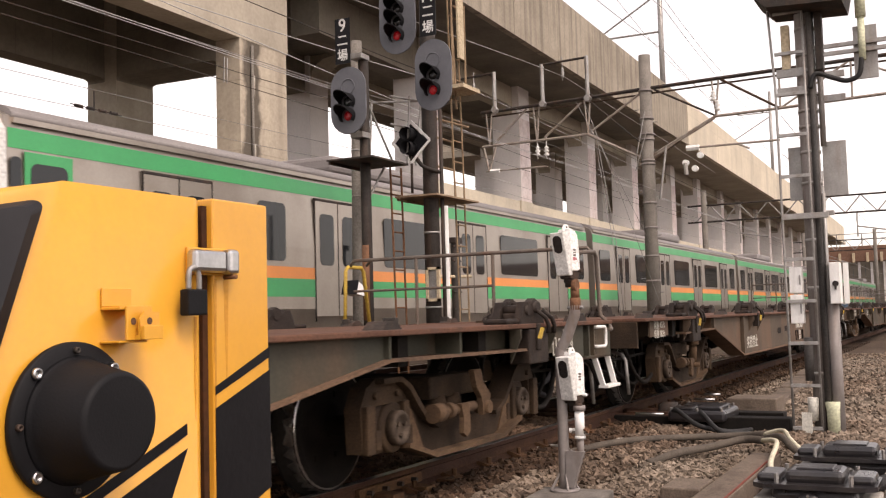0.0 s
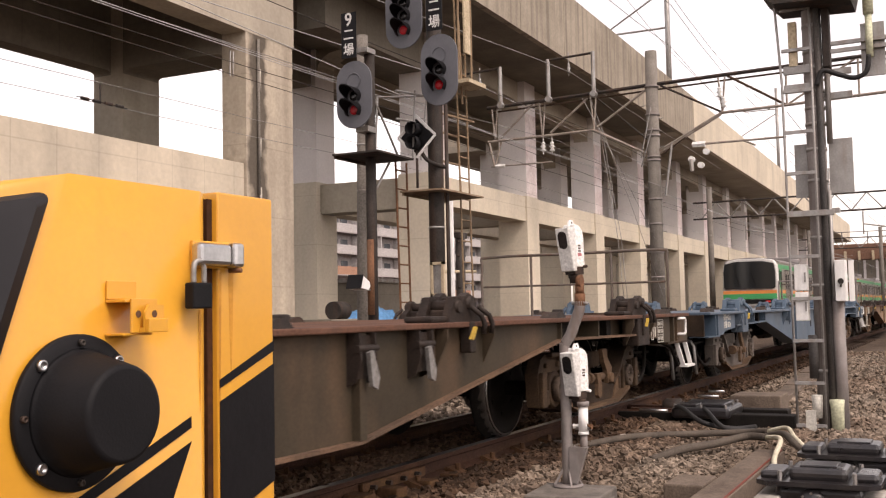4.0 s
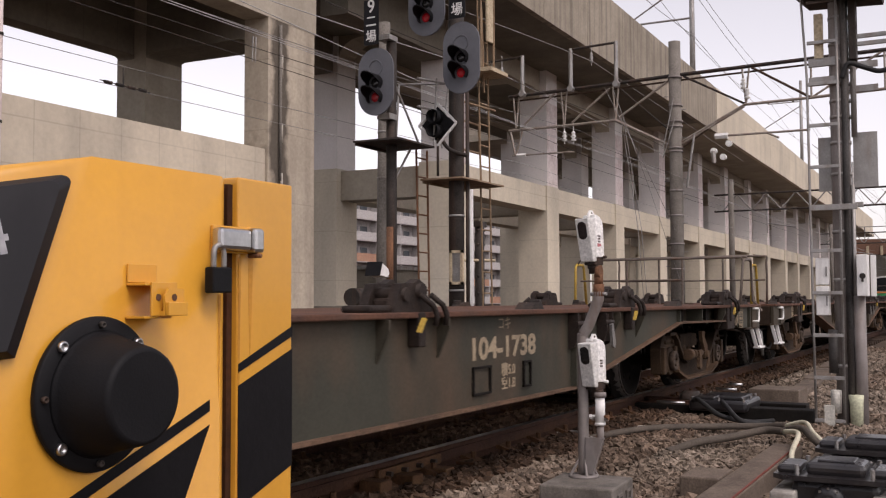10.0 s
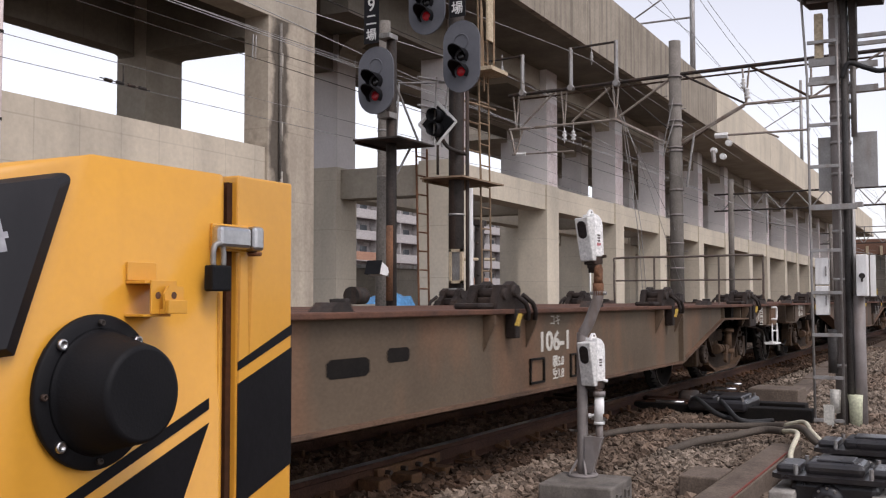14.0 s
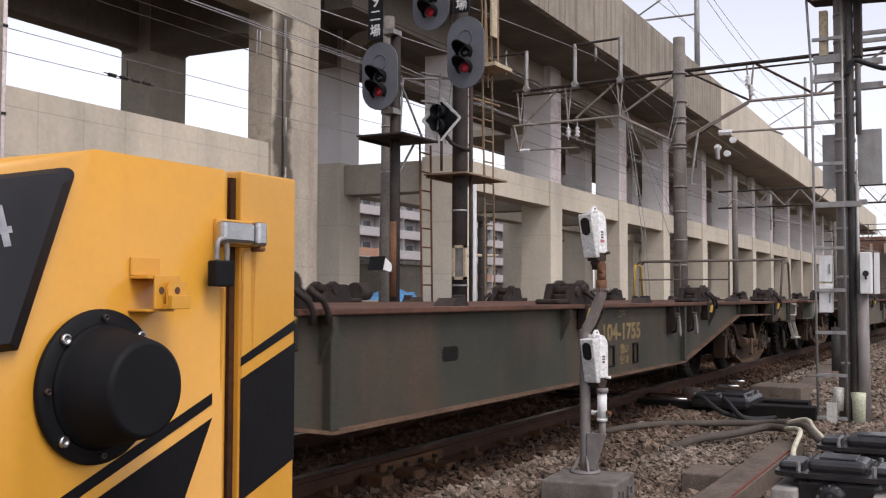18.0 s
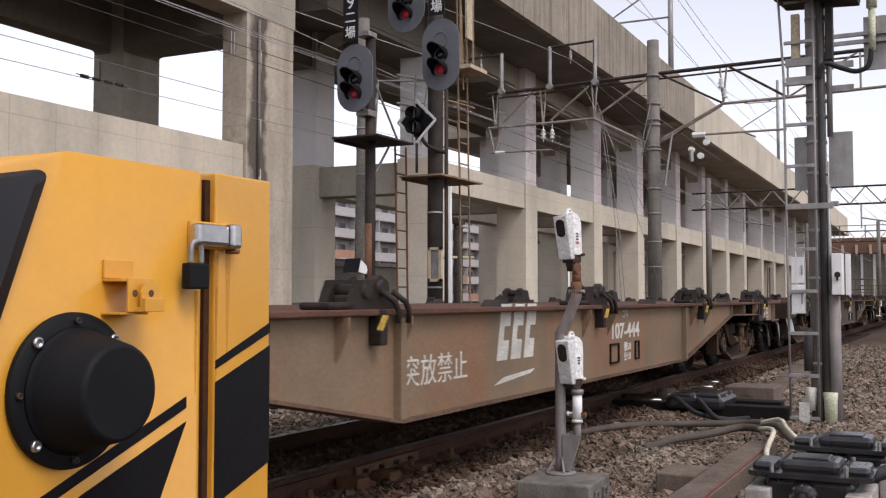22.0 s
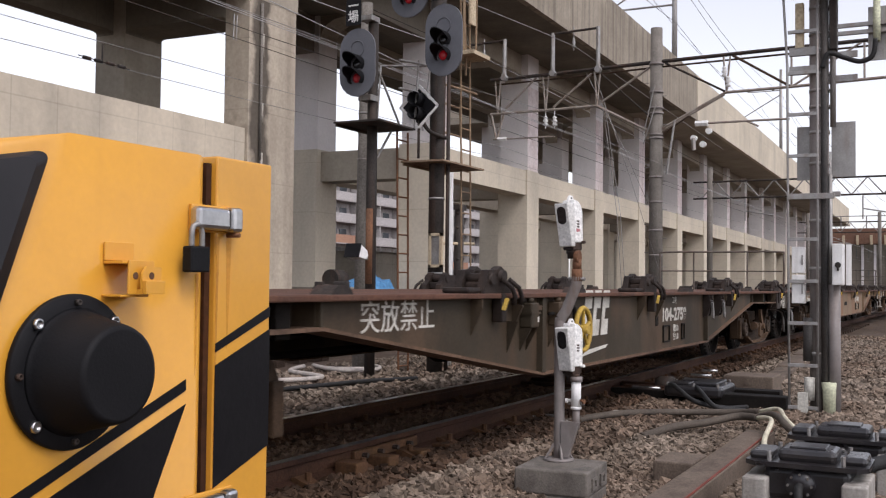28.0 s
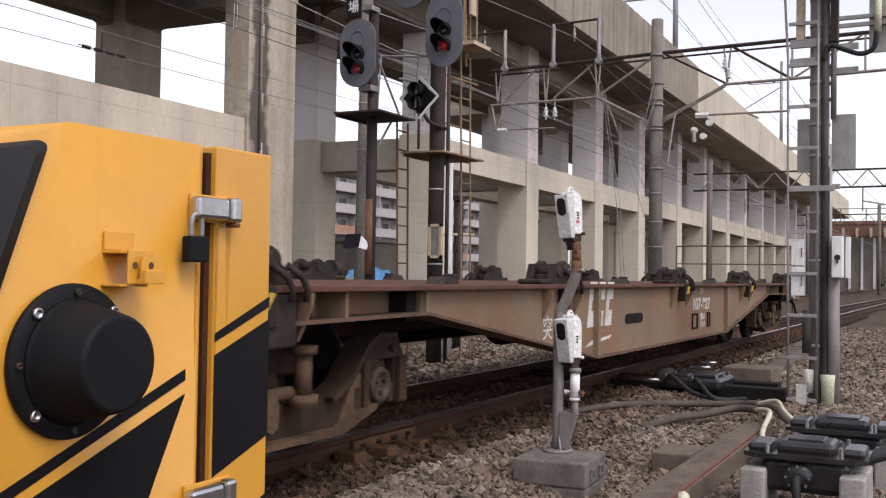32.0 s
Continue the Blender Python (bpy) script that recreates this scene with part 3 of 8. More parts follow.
# ---- railway viaduct of concrete frames ----
VIA = pose(0, 0, 0, 0, 0, 1.374)
VW = 15.9          # front face of the columns
THIRD = 24.8    # front face of the third row
REAR = 20.7        # front face of the rear columns
COLS = (32.94, 41.96, 51.56, 59.98, 69.75, 78.2, 87.5, 96.0, 106.0, 114.2, 123.3, 132.5, 141.5, 151, 160, 169)
viaduct = thing("viaduct", "tall two-storey railway viaduct of weathered concrete frames", "viaduct", kind="structure", m=VIA)


def vpart(name, boxes, material, label=""):
    bm = new_bm()
    for b in boxes:
        bx(bm, *b)
    return part(name, bm, material, viaduct, label)


def column(u, front=True):
    w = VW if front is True else REAR if front is False else THIRD
    vpart("column", [(u - 1.38, u + 0.02, w - 0.04, w + 1.3, -0.42, 5.98)], CONCRETE)
    vpart("upper_column", [(u - 1.28, u - 0.02, w, w + 1.25, 5.98, 10.98)], CONCRETE_GREY, "grey-coated upper column")
    if front is True:
        vpart("flaking_render", [(u - 1.275, u - 0.025, w - 0.008, w, 5.985, 9.6)], FLAKED, "pale pinkish flaking render")


def haunch(a, b, top, z, rise, run):
    """An outline between two supports, its underside curving down to both."""
    steps = [(run * (1 - math.cos(q)), rise * math.sin(q)) for q in [k * math.pi / 8 for k in range(5)]]
    under = [(a + dx, z - rise + dz) for dx, dz in steps]
    return [(a, top)] + under + [(b - (p[0] - a), p[1]) for p in reversed(under)] + [(b, top)]


for i, u in enumerate(COLS):
    column(u)
    column(u, False)
    if i > 2:
        column(u, None)
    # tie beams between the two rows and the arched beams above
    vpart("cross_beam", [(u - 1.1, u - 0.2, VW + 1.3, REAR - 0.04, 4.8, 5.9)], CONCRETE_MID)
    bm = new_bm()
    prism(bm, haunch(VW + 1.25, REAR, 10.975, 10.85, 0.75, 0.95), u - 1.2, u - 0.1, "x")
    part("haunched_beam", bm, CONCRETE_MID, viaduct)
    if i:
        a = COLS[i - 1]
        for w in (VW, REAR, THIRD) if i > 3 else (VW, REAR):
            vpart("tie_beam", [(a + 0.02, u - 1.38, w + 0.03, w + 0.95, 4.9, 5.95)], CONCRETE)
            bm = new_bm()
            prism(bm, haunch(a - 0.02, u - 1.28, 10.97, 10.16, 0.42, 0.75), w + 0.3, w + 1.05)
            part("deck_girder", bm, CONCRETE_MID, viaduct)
# darker concrete on these slabs and girders carries the shade under the deck
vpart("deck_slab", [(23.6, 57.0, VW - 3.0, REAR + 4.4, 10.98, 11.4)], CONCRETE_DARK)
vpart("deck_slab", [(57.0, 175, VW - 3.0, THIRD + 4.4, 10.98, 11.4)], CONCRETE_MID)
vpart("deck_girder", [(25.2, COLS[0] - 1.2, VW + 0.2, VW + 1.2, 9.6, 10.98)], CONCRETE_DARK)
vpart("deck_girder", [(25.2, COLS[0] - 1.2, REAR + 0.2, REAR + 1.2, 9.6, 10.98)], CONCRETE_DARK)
# parapet in cast lengths, older and darker near, newer and paler further on
u = 23.6
k = 0
while u < 172:
    e = min(u + (4.6 if u < 57 else 9.2), 172)
    old = u < 57
    vpart("parapet_panel", [(u + 0.015, e - 0.015, VW - 3.02 + (0.0 if old else -0.03), VW - 2.78, 10.93 if not old else 10.9, 13.58)], CONCRETE if not old else PARAPET_OLD)
    u = e
    k += 1
vpart("parapet_panel", [(57.0, 172, THIRD + 4.2, THIRD + 4.4, 11.4, 13.5), (23.6, 57.0, REAR + 4.2, REAR + 4.4, 11.4, 13.5)], CONCRETE_DARK)
# older low block at its near end
vpart("wall_beam", [(12.86, 21.02, VW + 0.05, VW + 0.8, 2.6, 4.98)], CONCRETE_PANEL, "broad concrete beam with cast joints")
vpart("wall_beam", [(2.0, 10.7, VW + 0.05, VW + 0.8, 2.6, 4.98)], CONCRETE_PANEL)
vpart("column", [(21.04, 23.13, VW - 0.02, VW + 0.74, -0.42, 8.42)], CONCRETE_STAINED, "tall water-stained end column")
vpart("column", [(10.75, 12.84, VW - 0.02, VW + 0.74, -0.42, 8.42)], CONCRETE_GRIMED, "soot-streaked column")
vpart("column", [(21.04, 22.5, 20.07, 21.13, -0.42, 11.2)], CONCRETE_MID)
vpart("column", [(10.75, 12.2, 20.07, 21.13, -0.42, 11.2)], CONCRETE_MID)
# this girder's shadowed look is put into its darker tone
vpart("deck_girder", [(0.0, 23.2, VW - 0.03, VW + 0.72, 8.42, 11.2)], CONCRETE_MID, "cast girder face in a shade-darkened tone")
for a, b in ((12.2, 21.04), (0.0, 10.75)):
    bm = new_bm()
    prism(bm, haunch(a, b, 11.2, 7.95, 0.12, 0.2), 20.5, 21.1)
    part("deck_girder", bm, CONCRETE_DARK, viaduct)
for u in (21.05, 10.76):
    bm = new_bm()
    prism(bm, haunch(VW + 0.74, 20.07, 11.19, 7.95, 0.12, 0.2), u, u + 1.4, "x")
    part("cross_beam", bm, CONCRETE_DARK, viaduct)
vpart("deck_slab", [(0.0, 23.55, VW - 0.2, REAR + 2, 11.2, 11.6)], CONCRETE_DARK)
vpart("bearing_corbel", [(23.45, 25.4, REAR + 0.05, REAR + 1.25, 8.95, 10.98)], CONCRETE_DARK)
bm = new_bm()
rod(bm, (21.5, VW - 0.08, 4.2), (21.5, VW - 0.08, 8.3), 0.04, 10)
part("drain_pipe", bm, POLE_CONC, viaduct)
for z0, z1 in ((6.9, 7.5), (5.2, 5.7), (3.6, 4.4)):
    bm = new_bm()
    rod(bm, (21.53, VW - 0.10, z0), (21.53, VW - 0.10, z1), 0.035, 8)
    part("pipe_patch", bm, DUSTY_WHITE, viaduct, "pale patch on the drain pipe")
bm = new_bm()
rod(bm, (12.90, VW + 0.03, -0.3), (12.90, VW + 0.03, 8.4), 0.06, 12)
part("drain_pipe", bm, FLAKED, viaduct, "faded pinkish drain pipe")
bars("pipe_clamp", [((12.90, VW + 0.03, z), (12.90, VW + 0.03, z + 0.05)) for z in (2.3, 4.4, 6.05, 7.4)], 0.075, DARK_IRON, viaduct, 12)
bars("hanging_rod", [((20.35 + d, VW - 0.05, 7.1), (20.37 + d, VW - 0.05, 7.75)) for d in (0.0, 0.12)], 0.018, GALV, viaduct)

# ---- container wagons ----
HALF = 9.68
BOGIE_AT, AXLE_AT, WHEEL_R = 7.1, 0.95, 0.405
MESH = {}


def shared(key, build, *mats):
    if key not in MESH:
        bm = new_bm()
        build(bm)
        MESH[key] = mesh_of(key.split("/")[0], bm, *mats)
    return MESH[key]


def put(key, build, mats, parent, m=None, label=""):
    """A part that shares its mesh with the other wagons."""
    ob = new(key.split("/")[0], shared(key, build, *mats))
    ob.parent = parent
    if m is not None:
        ob.matrix_basis = m
    if label:
        ob["label"] = label
    return ob


def wheelset_shape(bm):
    for s in (-1, 1):
        lathe(bm, [(0.09, s * 0.46), (0.30, s * 0.49), (0.33, s * 0.465), (0.435, s * 0.463), (0.435, s * 0.49), (0.412, s * 0.497), (0.402, s * 0.60), (0.34, s * 0.602), (0.32, s * 0.575), (0.16, s * 0.56), (0.13, s * 0.61), (0.06, s * 0.61)], 28)
        for k in range(6):
            a = k * math.pi / 3
            bx(bm, 0.22 * math.cos(a) - 0.02, 0.22 * math.cos(a) + 0.02, s * 0.565 - 0.01, s * 0.565 + 0.01, 0.22 * math.sin(a) - 0.02, 0.22 * math.sin(a) + 0.02)
        lathe(bm, [(0.408, s * 0.51), (0.4055, s * 0.585), (0.395, s * 0.604), (0.385, s * 0.604)], 36, mat=1)
        bmesh.ops.delete(bm, geom=[f for f in bm.faces if f.material_index == 1 and len(f.verts) > 4], context="FACES_ONLY")
    rod(bm, (0, -0.98, 0), (0, 0.98, 0), 0.065, 12)


def side_frame_shape(bm):
    """A cast bogie side: pedestals astride the axleboxes and a fish-bellied web between."""
    half = [(1.30, 0.28), (1.32, 0.54), (1.25, 0.66), (1.14, 0.71), (0.92, 0.71), (0.80, 0.65), (0.70, 0.55), (0.60, 0.45), (0.44, 0.38)]
    low = [(0.52, 0.175), (0.86, 0.27), (0.87, 0.55), (1.19, 0.55), (1.21, 0.28)]
    prism(bm, half + [(-x, z) for x, z in reversed(half)] + [(-x, z) for x, z in reversed(low)] + low, -0.05, 0.06)
    for e in (-1, 1):
        # raised rib along the shoulder and the pedestal legs
        rib = [(1.14, 0.71), (0.92, 0.71), (0.80, 0.65), (0.70, 0.55), (0.60, 0.45), (0.44, 0.38)]
        inner = [(0.45, 0.35), (0.615, 0.42), (0.725, 0.52), (0.82, 0.62), (0.925, 0.68), (1.14, 0.68)]
        prism(bm, [(e * x, z) for x, z in rib + inner], -0.11, -0.05)
        for x0, x1 in ((1.21, 1.30), (0.80, 0.87)):
            bx(bm, min(e * x0, e * x1), max(e * x0, e * x1), -0.09, -0.05, 0.275, 0.56, bevel=0.008)
        for x, z in ((0.90, 0.61), (1.16, 0.61)):
            rod(bm, (e * x, -0.075, z), (e * x, -0.04, z), 0.022, 8)


def belly_flange_shape(bm):
    """The out-turned lower lip of the bogie side, where road dust settles."""
    lip = [(-0.88, 0.275), (-0.52, 0.172), (0.52, 0.172), (0.88, 0.275), (0.88, 0.305), (0.52, 0.205), (-0.52, 0.205), (-0.88, 0.305)]
    prism(bm, lip, -0.13, -0.05)
    for e in (-1, 1):
        prism(bm, [(e * 0.56, 0.20), (e * 0.86, 0.285), (e * 0.86, 0.47), (e * 0.74, 0.50)], -0.062, -0.05)


def spring_nest_shape(bm):
    bx(bm, -0.36, 0.36, 0.0, 0.2, 0.52, 0.67, bevel=0.015)
    for x in (-0.2, 0.02):
        lathe(bm, [(0.075, 0.30), (0.09, 0.32), (0.075, 0.34), (0.09, 0.365), (0.075, 0.39), (0.09, 0.415), (0.075, 0.44), (0.09, 0.465), (0.075, 0.54)], 12, axis="z", c=(x, 0.06, 0))


def brake_rod_shape(bm):
    rod(bm, (-0.60, -0.15, 0.455), (-0.02, -0.15, 0.455), 0.034, 10)
    rod(bm, (-0.62, -0.15, 0.455), (-0.50, -0.15, 0.455), 0.062, 12)
    rod(bm, (-0.42, -0.15, 0.455), (-0.36, -0.15, 0.455), 0.052, 12)
    prism(bm, [(-0.30, 0.49), (-0.20, 0.49), (-0.17, 0.40), (-0.18, 0.30), (-0.23, 0.27), (-0.28, 0.30), (-0.27, 0.40)], -0.20, -0.165)


def strap_lever_shape(bm):
    """A cranked hanger strap beside the spring nest."""
    prism(bm, [(-0.02, 0.70), (0.10, 0.70), (0.12, 0.62), (0.24, 0.52), (0.23, 0.40), (0.12, 0.38), (0.10, 0.50), (0.02, 0.58)], -0.16, -0.12)
    rod(bm, (0.17, -0.19, 0.43), (0.17, -0.08, 0.43), 0.045, 10)


def damper_shape(bm):
    rod(bm, (0.12, -0.13, 0.42), (0.12, -0.13, 0.66), 0.048, 12)
    rod(bm, (0.12, -0.13, 0.64), (0.12, -0.13, 0.685), 0.075, 12)
    rod(bm, (0.12, -0.13, 0.37), (0.12, -0.13, 0.43), 0.082, 12)


def axlebox_shape(bm):
    bx(bm, -0.19, 0.19, -0.03, 0.12, -0.15, 0.145, bevel=0.03)
    for s in (-1, 1):
        bx(bm, s * 0.19 - 0.03, s * 0.19 + 0.03, -0.07, 0.0, -0.12, 0.0, bevel=0.01)
    lathe(bm, [(0.145, -0.06), (0.155, -0.05), (0.155, 0.02)], 24)


def axle_cap_shape(bm):
    lathe(bm, [(0.03, -0.10), (0.066, -0.105), (0.074, -0.118), (0.098, -0.118), (0.106, -0.108), (0.108, -0.06)], 24)
    for k in range(3):
        a = k * 2 * math.pi / 3 + 0.5
        rod(bm, (0.045 * math.cos(a), -0.122, 0.045 * math.sin(a)), (0.045 * math.cos(a), -0.09, 0.045 * math.sin(a)), 0.016, 6)


def bogie_middle_shape(bm):
    bx(bm, -0.22, 0.22, -0.95, 0.95, 0.42, 0.66, bevel=0.02)
    for s in (-1, 1):
        bx(bm, s * 0.42 - 0.05, s * 0.42 + 0.05, -0.7, 0.7, 0.28, 0.40)
        for e in (-1, 1):
            bx(bm, s * 0.50 - 0.03, s * 0.50 + 0.03, e * 0.565 - 0.06, e * 0.565 + 0.06, 0.26, 0.56)


def hanging_gear_shape(bm):
    bx(bm, -0.9, 0.9, -0.35, 0.35, 0.62, 0.70)
    rod(bm, (-5.6, 0.1, 0.55), (5.6, 0.1, 0.55), 0.03, 6)
    rod(bm, (-5.2, -0.35, 0.72), (5.2, -0.35, 0.72), 0.025, 6)
    rod(bm, (-2.2, -0.1, 0.56), (-1.3, -0.1, 0.56), 0.18, 14)
    rod(bm, (1.2, 0.2, 0.56), (2.3, 0.2, 0.56), 0.16, 14)


def lock_shape(bm):
    """A folding container lock on the deck edge: twin rounded cheeks, a pad and hanging arms."""
    cheek = [(-0.22, 1.0), (0.24, 1.0), (0.22, 1.05), (0.15, 1.10), (0.12, 1.165), (0.06, 1.19), (0.0, 1.165), (-0.03, 1.13), (-0.08, 1.165), (-0.14, 1.16), (-0.18, 1.09)]
    prism(bm, cheek, -1.28, -1.22)
    prism(bm, cheek, -1.10, -1.04)
    bx(bm, -0.16, 0.16, -1.22, -1.10, 1.0, 1.08, bevel=0.015)
    bx(bm, -0.42, -0.20, -1.26, -1.06, 1.0, 1.04, bevel=0.015)
    rod(bm, (0.06, -1.31, 1.12), (0.06, -1.03, 1.12), 0.045, 12)
    rod(bm, (-0.10, -1.30, 1.10), (-0.10, -1.05, 1.10), 0.04, 12)
    for x in (0.08, 0.20):
        tube(bm, [(x - 0.04, -1.30, 1.10), (x + 0.02, -1.35, 1.04), (x + 0.05, -1.36, 0.98), (x + 0.04, -1.355, 0.92)], 0.018, 8)
    bx(bm, -0.02, 0.06, -1.33, -1.25, 0.80, 1.0, bevel=0.01)


def low_lock_shape(bm):
    prism(bm, [(-0.11, 1.0), (0.11, 1.0), (0.08, 1.03), (0.03, 1.05), (-0.04, 1.05), (-0.07, 1.03)], -1.24, -1.10)
    bx(bm, 0.05, 0.09, -1.23, -1.14, 1.0, 1.07, bevel=0.008)


def hook_shape(bm):
    """A short flat lever that juts out below the lock."""
    prism(bm, [(0.05, 0.97), (0.072, 0.962), (0.012, 0.885), (-0.015, 0.892)], -1.395, -1.372)


def bracket_shape(bm):
    prism(bm, [(-1.246, 0.962), (-1.33, 0.962), (-1.33, 0.90), (-1.246, 0.72)], -0.01, 0.01, "x")


def side_gear_shape(bm):
    """Two gear boxes on triangular brackets below the deck edge, beside the hand wheel."""
    for x in (-1.0, -0.43):
        bx(bm, x - 0.075, x + 0.075, -1.345, -1.246, 0.745, 0.93, bevel=0.010)
        bx(bm, x - 0.085, x + 0.085, -1.35, -1.246, 0.845, 0.862)
        rod(bm, (x, -1.30, 0.93), (x, -1.30, 0.965), 0.03, 8)
        for d in (-0.07, 0.05):
            prism(bm, [(-1.246, 0.745), (-1.34, 0.745), (-1.246, 0.57)], x + d, x + d + 0.012, "x")
    prism(bm, [(-1.246, 0.80), (-1.33, 0.80), (-1.246, 0.57)], -1.30, -1.288, "x")
    bx(bm, -0.90, -0.70, -1.29, -1.25, 0.87, 0.905)


def gear_pipe_shape(bm):
    tube(bm, soft([(-0.36, -1.31, 0.885), (-0.12, -1.31, 0.885), (-0.075, -1.31, 0.84), (-0.075, -1.31, 0.62), (-0.075, -1.27, 0.56)], 5), 0.017, 8)
    rod(bm, (-0.075, -1.33, 0.72), (-0.075, -1.25, 0.72), 0.045, 10)
    rod(bm, (-0.62, -1.30, 0.84), (-0.51, -1.30, 0.84), 0.014, 8)


def brake_loop_shape(bm):
    """A sagging brake pipe between bogie and wagon end."""
    tube(bm, soft([(8.15, -0.95, 0.74), (8.22, -0.98, 0.52), (8.42, -1.0, 0.36), (8.70, -1.0, 0.30), (8.95, -0.98, 0.40), (9.12, -0.95, 0.60), (9.2, -0.9, 0.78)], 5), 0.021, 8)


def inner_loop_shape(bm):
    tube(bm, soft([(8.3, -0.55, 0.78), (8.45, -0.5, 0.50), (8.8, -0.45, 0.38), (9.1, -0.4, 0.50), (9.3, -0.4, 0.76)], 5), 0.018, 8)


def pull_rod_shape(bm):
    rod(bm, (7.9, -0.75, 0.50), (9.55, -0.7, 0.62), 0.022, 6)
    bx(bm, 8.75, 8.81, -0.78, -0.70, 0.42, 0.80)


def end_panel_shape(bm):
    """The deeper sill plate beside the wagon's end, with a folded bracket."""
    prism(bm, [(8.0, 0.966), (8.0, 0.775), (8.62, 0.745), (8.78, 0.70), (9.02, 0.70), (9.02, 0.966)], -1.268, -1.252)
    bx(bm, 9.10, 9.13, -1.29, -1.1, 0.70, 0.962)
    bx(bm, 9.24, 9.27, -1.29, -1.1, 0.70, 0.962)
    bx(bm, 9.02, 9.66, -1.13, -1.11, 0.70, 0.962)
    bx(bm, 9.02, 9.68, -1.29, -1.05, 0.685, 0.70)


def end_panel_mirror(bm):
    end_panel_shape(bm)
    bmesh.ops.transform(bm, matrix=Matrix.Diagonal((1, -1, 1, 1)), verts=bm.verts)


def end_floor_shape(bm):
    prism(bm, [(8.86, -1.29), (9.68, -1.29), (9.68, -0.3), (8.86, -0.6)], 0.675, 0.695, "z")


def coupler_shape(bm):
    bx(bm, 9.2, 9.95, -0.10, 0.10, 0.78, 0.98, bevel=0.02)
    prism(bm, [(9.9, -0.16), (10.18, -0.18), (10.2, 0.05), (10.10, 0.16), (9.9, 0.16)], 0.74, 1.02, "z")


def hoses_shape(bm):
    tube(bm, soft([(9.5, -0.45, 0.78), (9.75, -0.45, 0.62), (9.9, -0.43, 0.36), (10.2, -0.42, 0.27)], 4), 0.03, 8)


def far_hose_shape(bm):
    tube(bm, soft([(9.5, 0.4, 0.78), (9.75, 0.4, 0.60), (9.95, 0.38, 0.42), (10.2, 0.37, 0.36)], 4), 0.025, 8)


def uncoupling_lever_shape(bm):
    tube(bm, [(9.3, -0.2, 0.72), (9.4, -1.0, 0.70), (9.6, -1.12, 0.62), (9.75, -1.15, 0.40)], 0.022, 6)


def step_shape(bm):
    """A stirrup step that hangs below the wagon's end."""
    for x0, x1 in ((-0.34, -0.27), (0.02, 0.045)):
        P = [(x0, -1.27, 0.71), (x0 + 0.03, -1.27, 0.71), (x1 + 0.03, -1.33, 0.425), (x1, -1.33, 0.425)]
        v = [bm.verts.new((x, y + d, z)) for d in (0.0, 0.045) for x, y, z in P]
        for q in ((0, 1, 2, 3), (7, 6, 5, 4), (0, 4, 5, 1), (1, 5, 6, 2), (2, 6, 7, 3), (3, 7, 4, 0)):
            bm.faces.new([v[i] for i in q])
    bx(bm, -0.27, 0.075, -1.36, -1.265, 0.405, 0.432, bevel=0.006)


def plate_step_shape(bm):
    """A wide tread on two straight legs."""
    for x in (-0.36, 0.0):
        bx(bm, x, x + 0.045, -1.30, -1.285, 0.42, 0.71, bevel=0.004)
        bx(bm, x, x + 0.045, -1.285, -1.18, 0.42, 0.44)
    bx(bm, -0.38, 0.07, -1.345, -1.19, 0.402, 0.422, bevel=0.006)
    rod(bm, (-0.34, -1.29, 0.60), (0.02, -1.29, 0.60), 0.012, 6)


def grab_shape(bm):
    """A bent hand iron on the sill's outer face."""
    tube(bm, [(-0.15, -1.27, 0.945), (-0.14, -1.33, 0.945), (-0.03, -1.34, 0.945), (0.0, -1.34, 0.925), (0.0, -1.34, 0.795), (-0.03, -1.34, 0.775), (-0.14, -1.33, 0.775), (-0.15, -1.27, 0.775)], 0.0145, 8)


def hoop_shape(bm):
    """A leaning hoop of handrail: one slanted leg, one upright that grips the deck edge."""
    tube(bm, [(-0.50, -1.2, 1.0), (-0.29, -1.2, 1.56), (-0.25, -1.2, 1.60), (0.16, -1.2, 1.62), (0.20, -1.2, 1.58), (0.21, -1.22, 1.05), (0.20, -1.30, 0.96), (0.14, -1.34, 0.92), (0.06, -1.34, 0.92)], 0.019, 8)


def far_hoop_shape(bm):
    tube(bm, [(-0.30, 1.2, 1.0), (-0.27, 1.2, 1.54), (-0.23, 1.2, 1.58), (0.02, 1.2, 1.58), (0.06, 1.2, 1.54), (0.16, 1.2, 1.0)], 0.019, 8)


def cross_rail_shape(bm):
    """Twin bars that join the two hoops across the wagon's end."""
    for x, z in ((-0.20, 1.64), (0.12, 1.66)):
        tube(bm, [(x, -1.2, z - 0.06), (x, -1.15, z), (x, 1.15, z), (x, 1.2, z - 0.06)], 0.017, 8)
    for y in (-0.35, 0.45):
        rod(bm, (-0.20, y, 1.0), (-0.20, y, 1.64), 0.016, 6)
    rod(bm, (-0.2, -0.35, 1.34), (-0.2, 1.15, 1.34), 0.014, 6)


def long_rail_shape(bm):
    """A handrail across the wagon's end."""
    tube(bm, soft([(0, -1.15, 1.0), (0, -1.15, 1.62), (0, -1.05, 1.72), (0, 0, 1.72), (0, 1.05, 1.72), (0, 1.15, 1.62), (0, 1.15, 1.0)], 3), 0.017, 8)
    for y in (-0.5, 0.5):
        rod(bm, (0, y, 1.0), (0, y, 1.72), 0.016, 6)
    rod(bm, (0, -1.13, 1.36), (0, 1.13, 1.36), 0.014, 6)


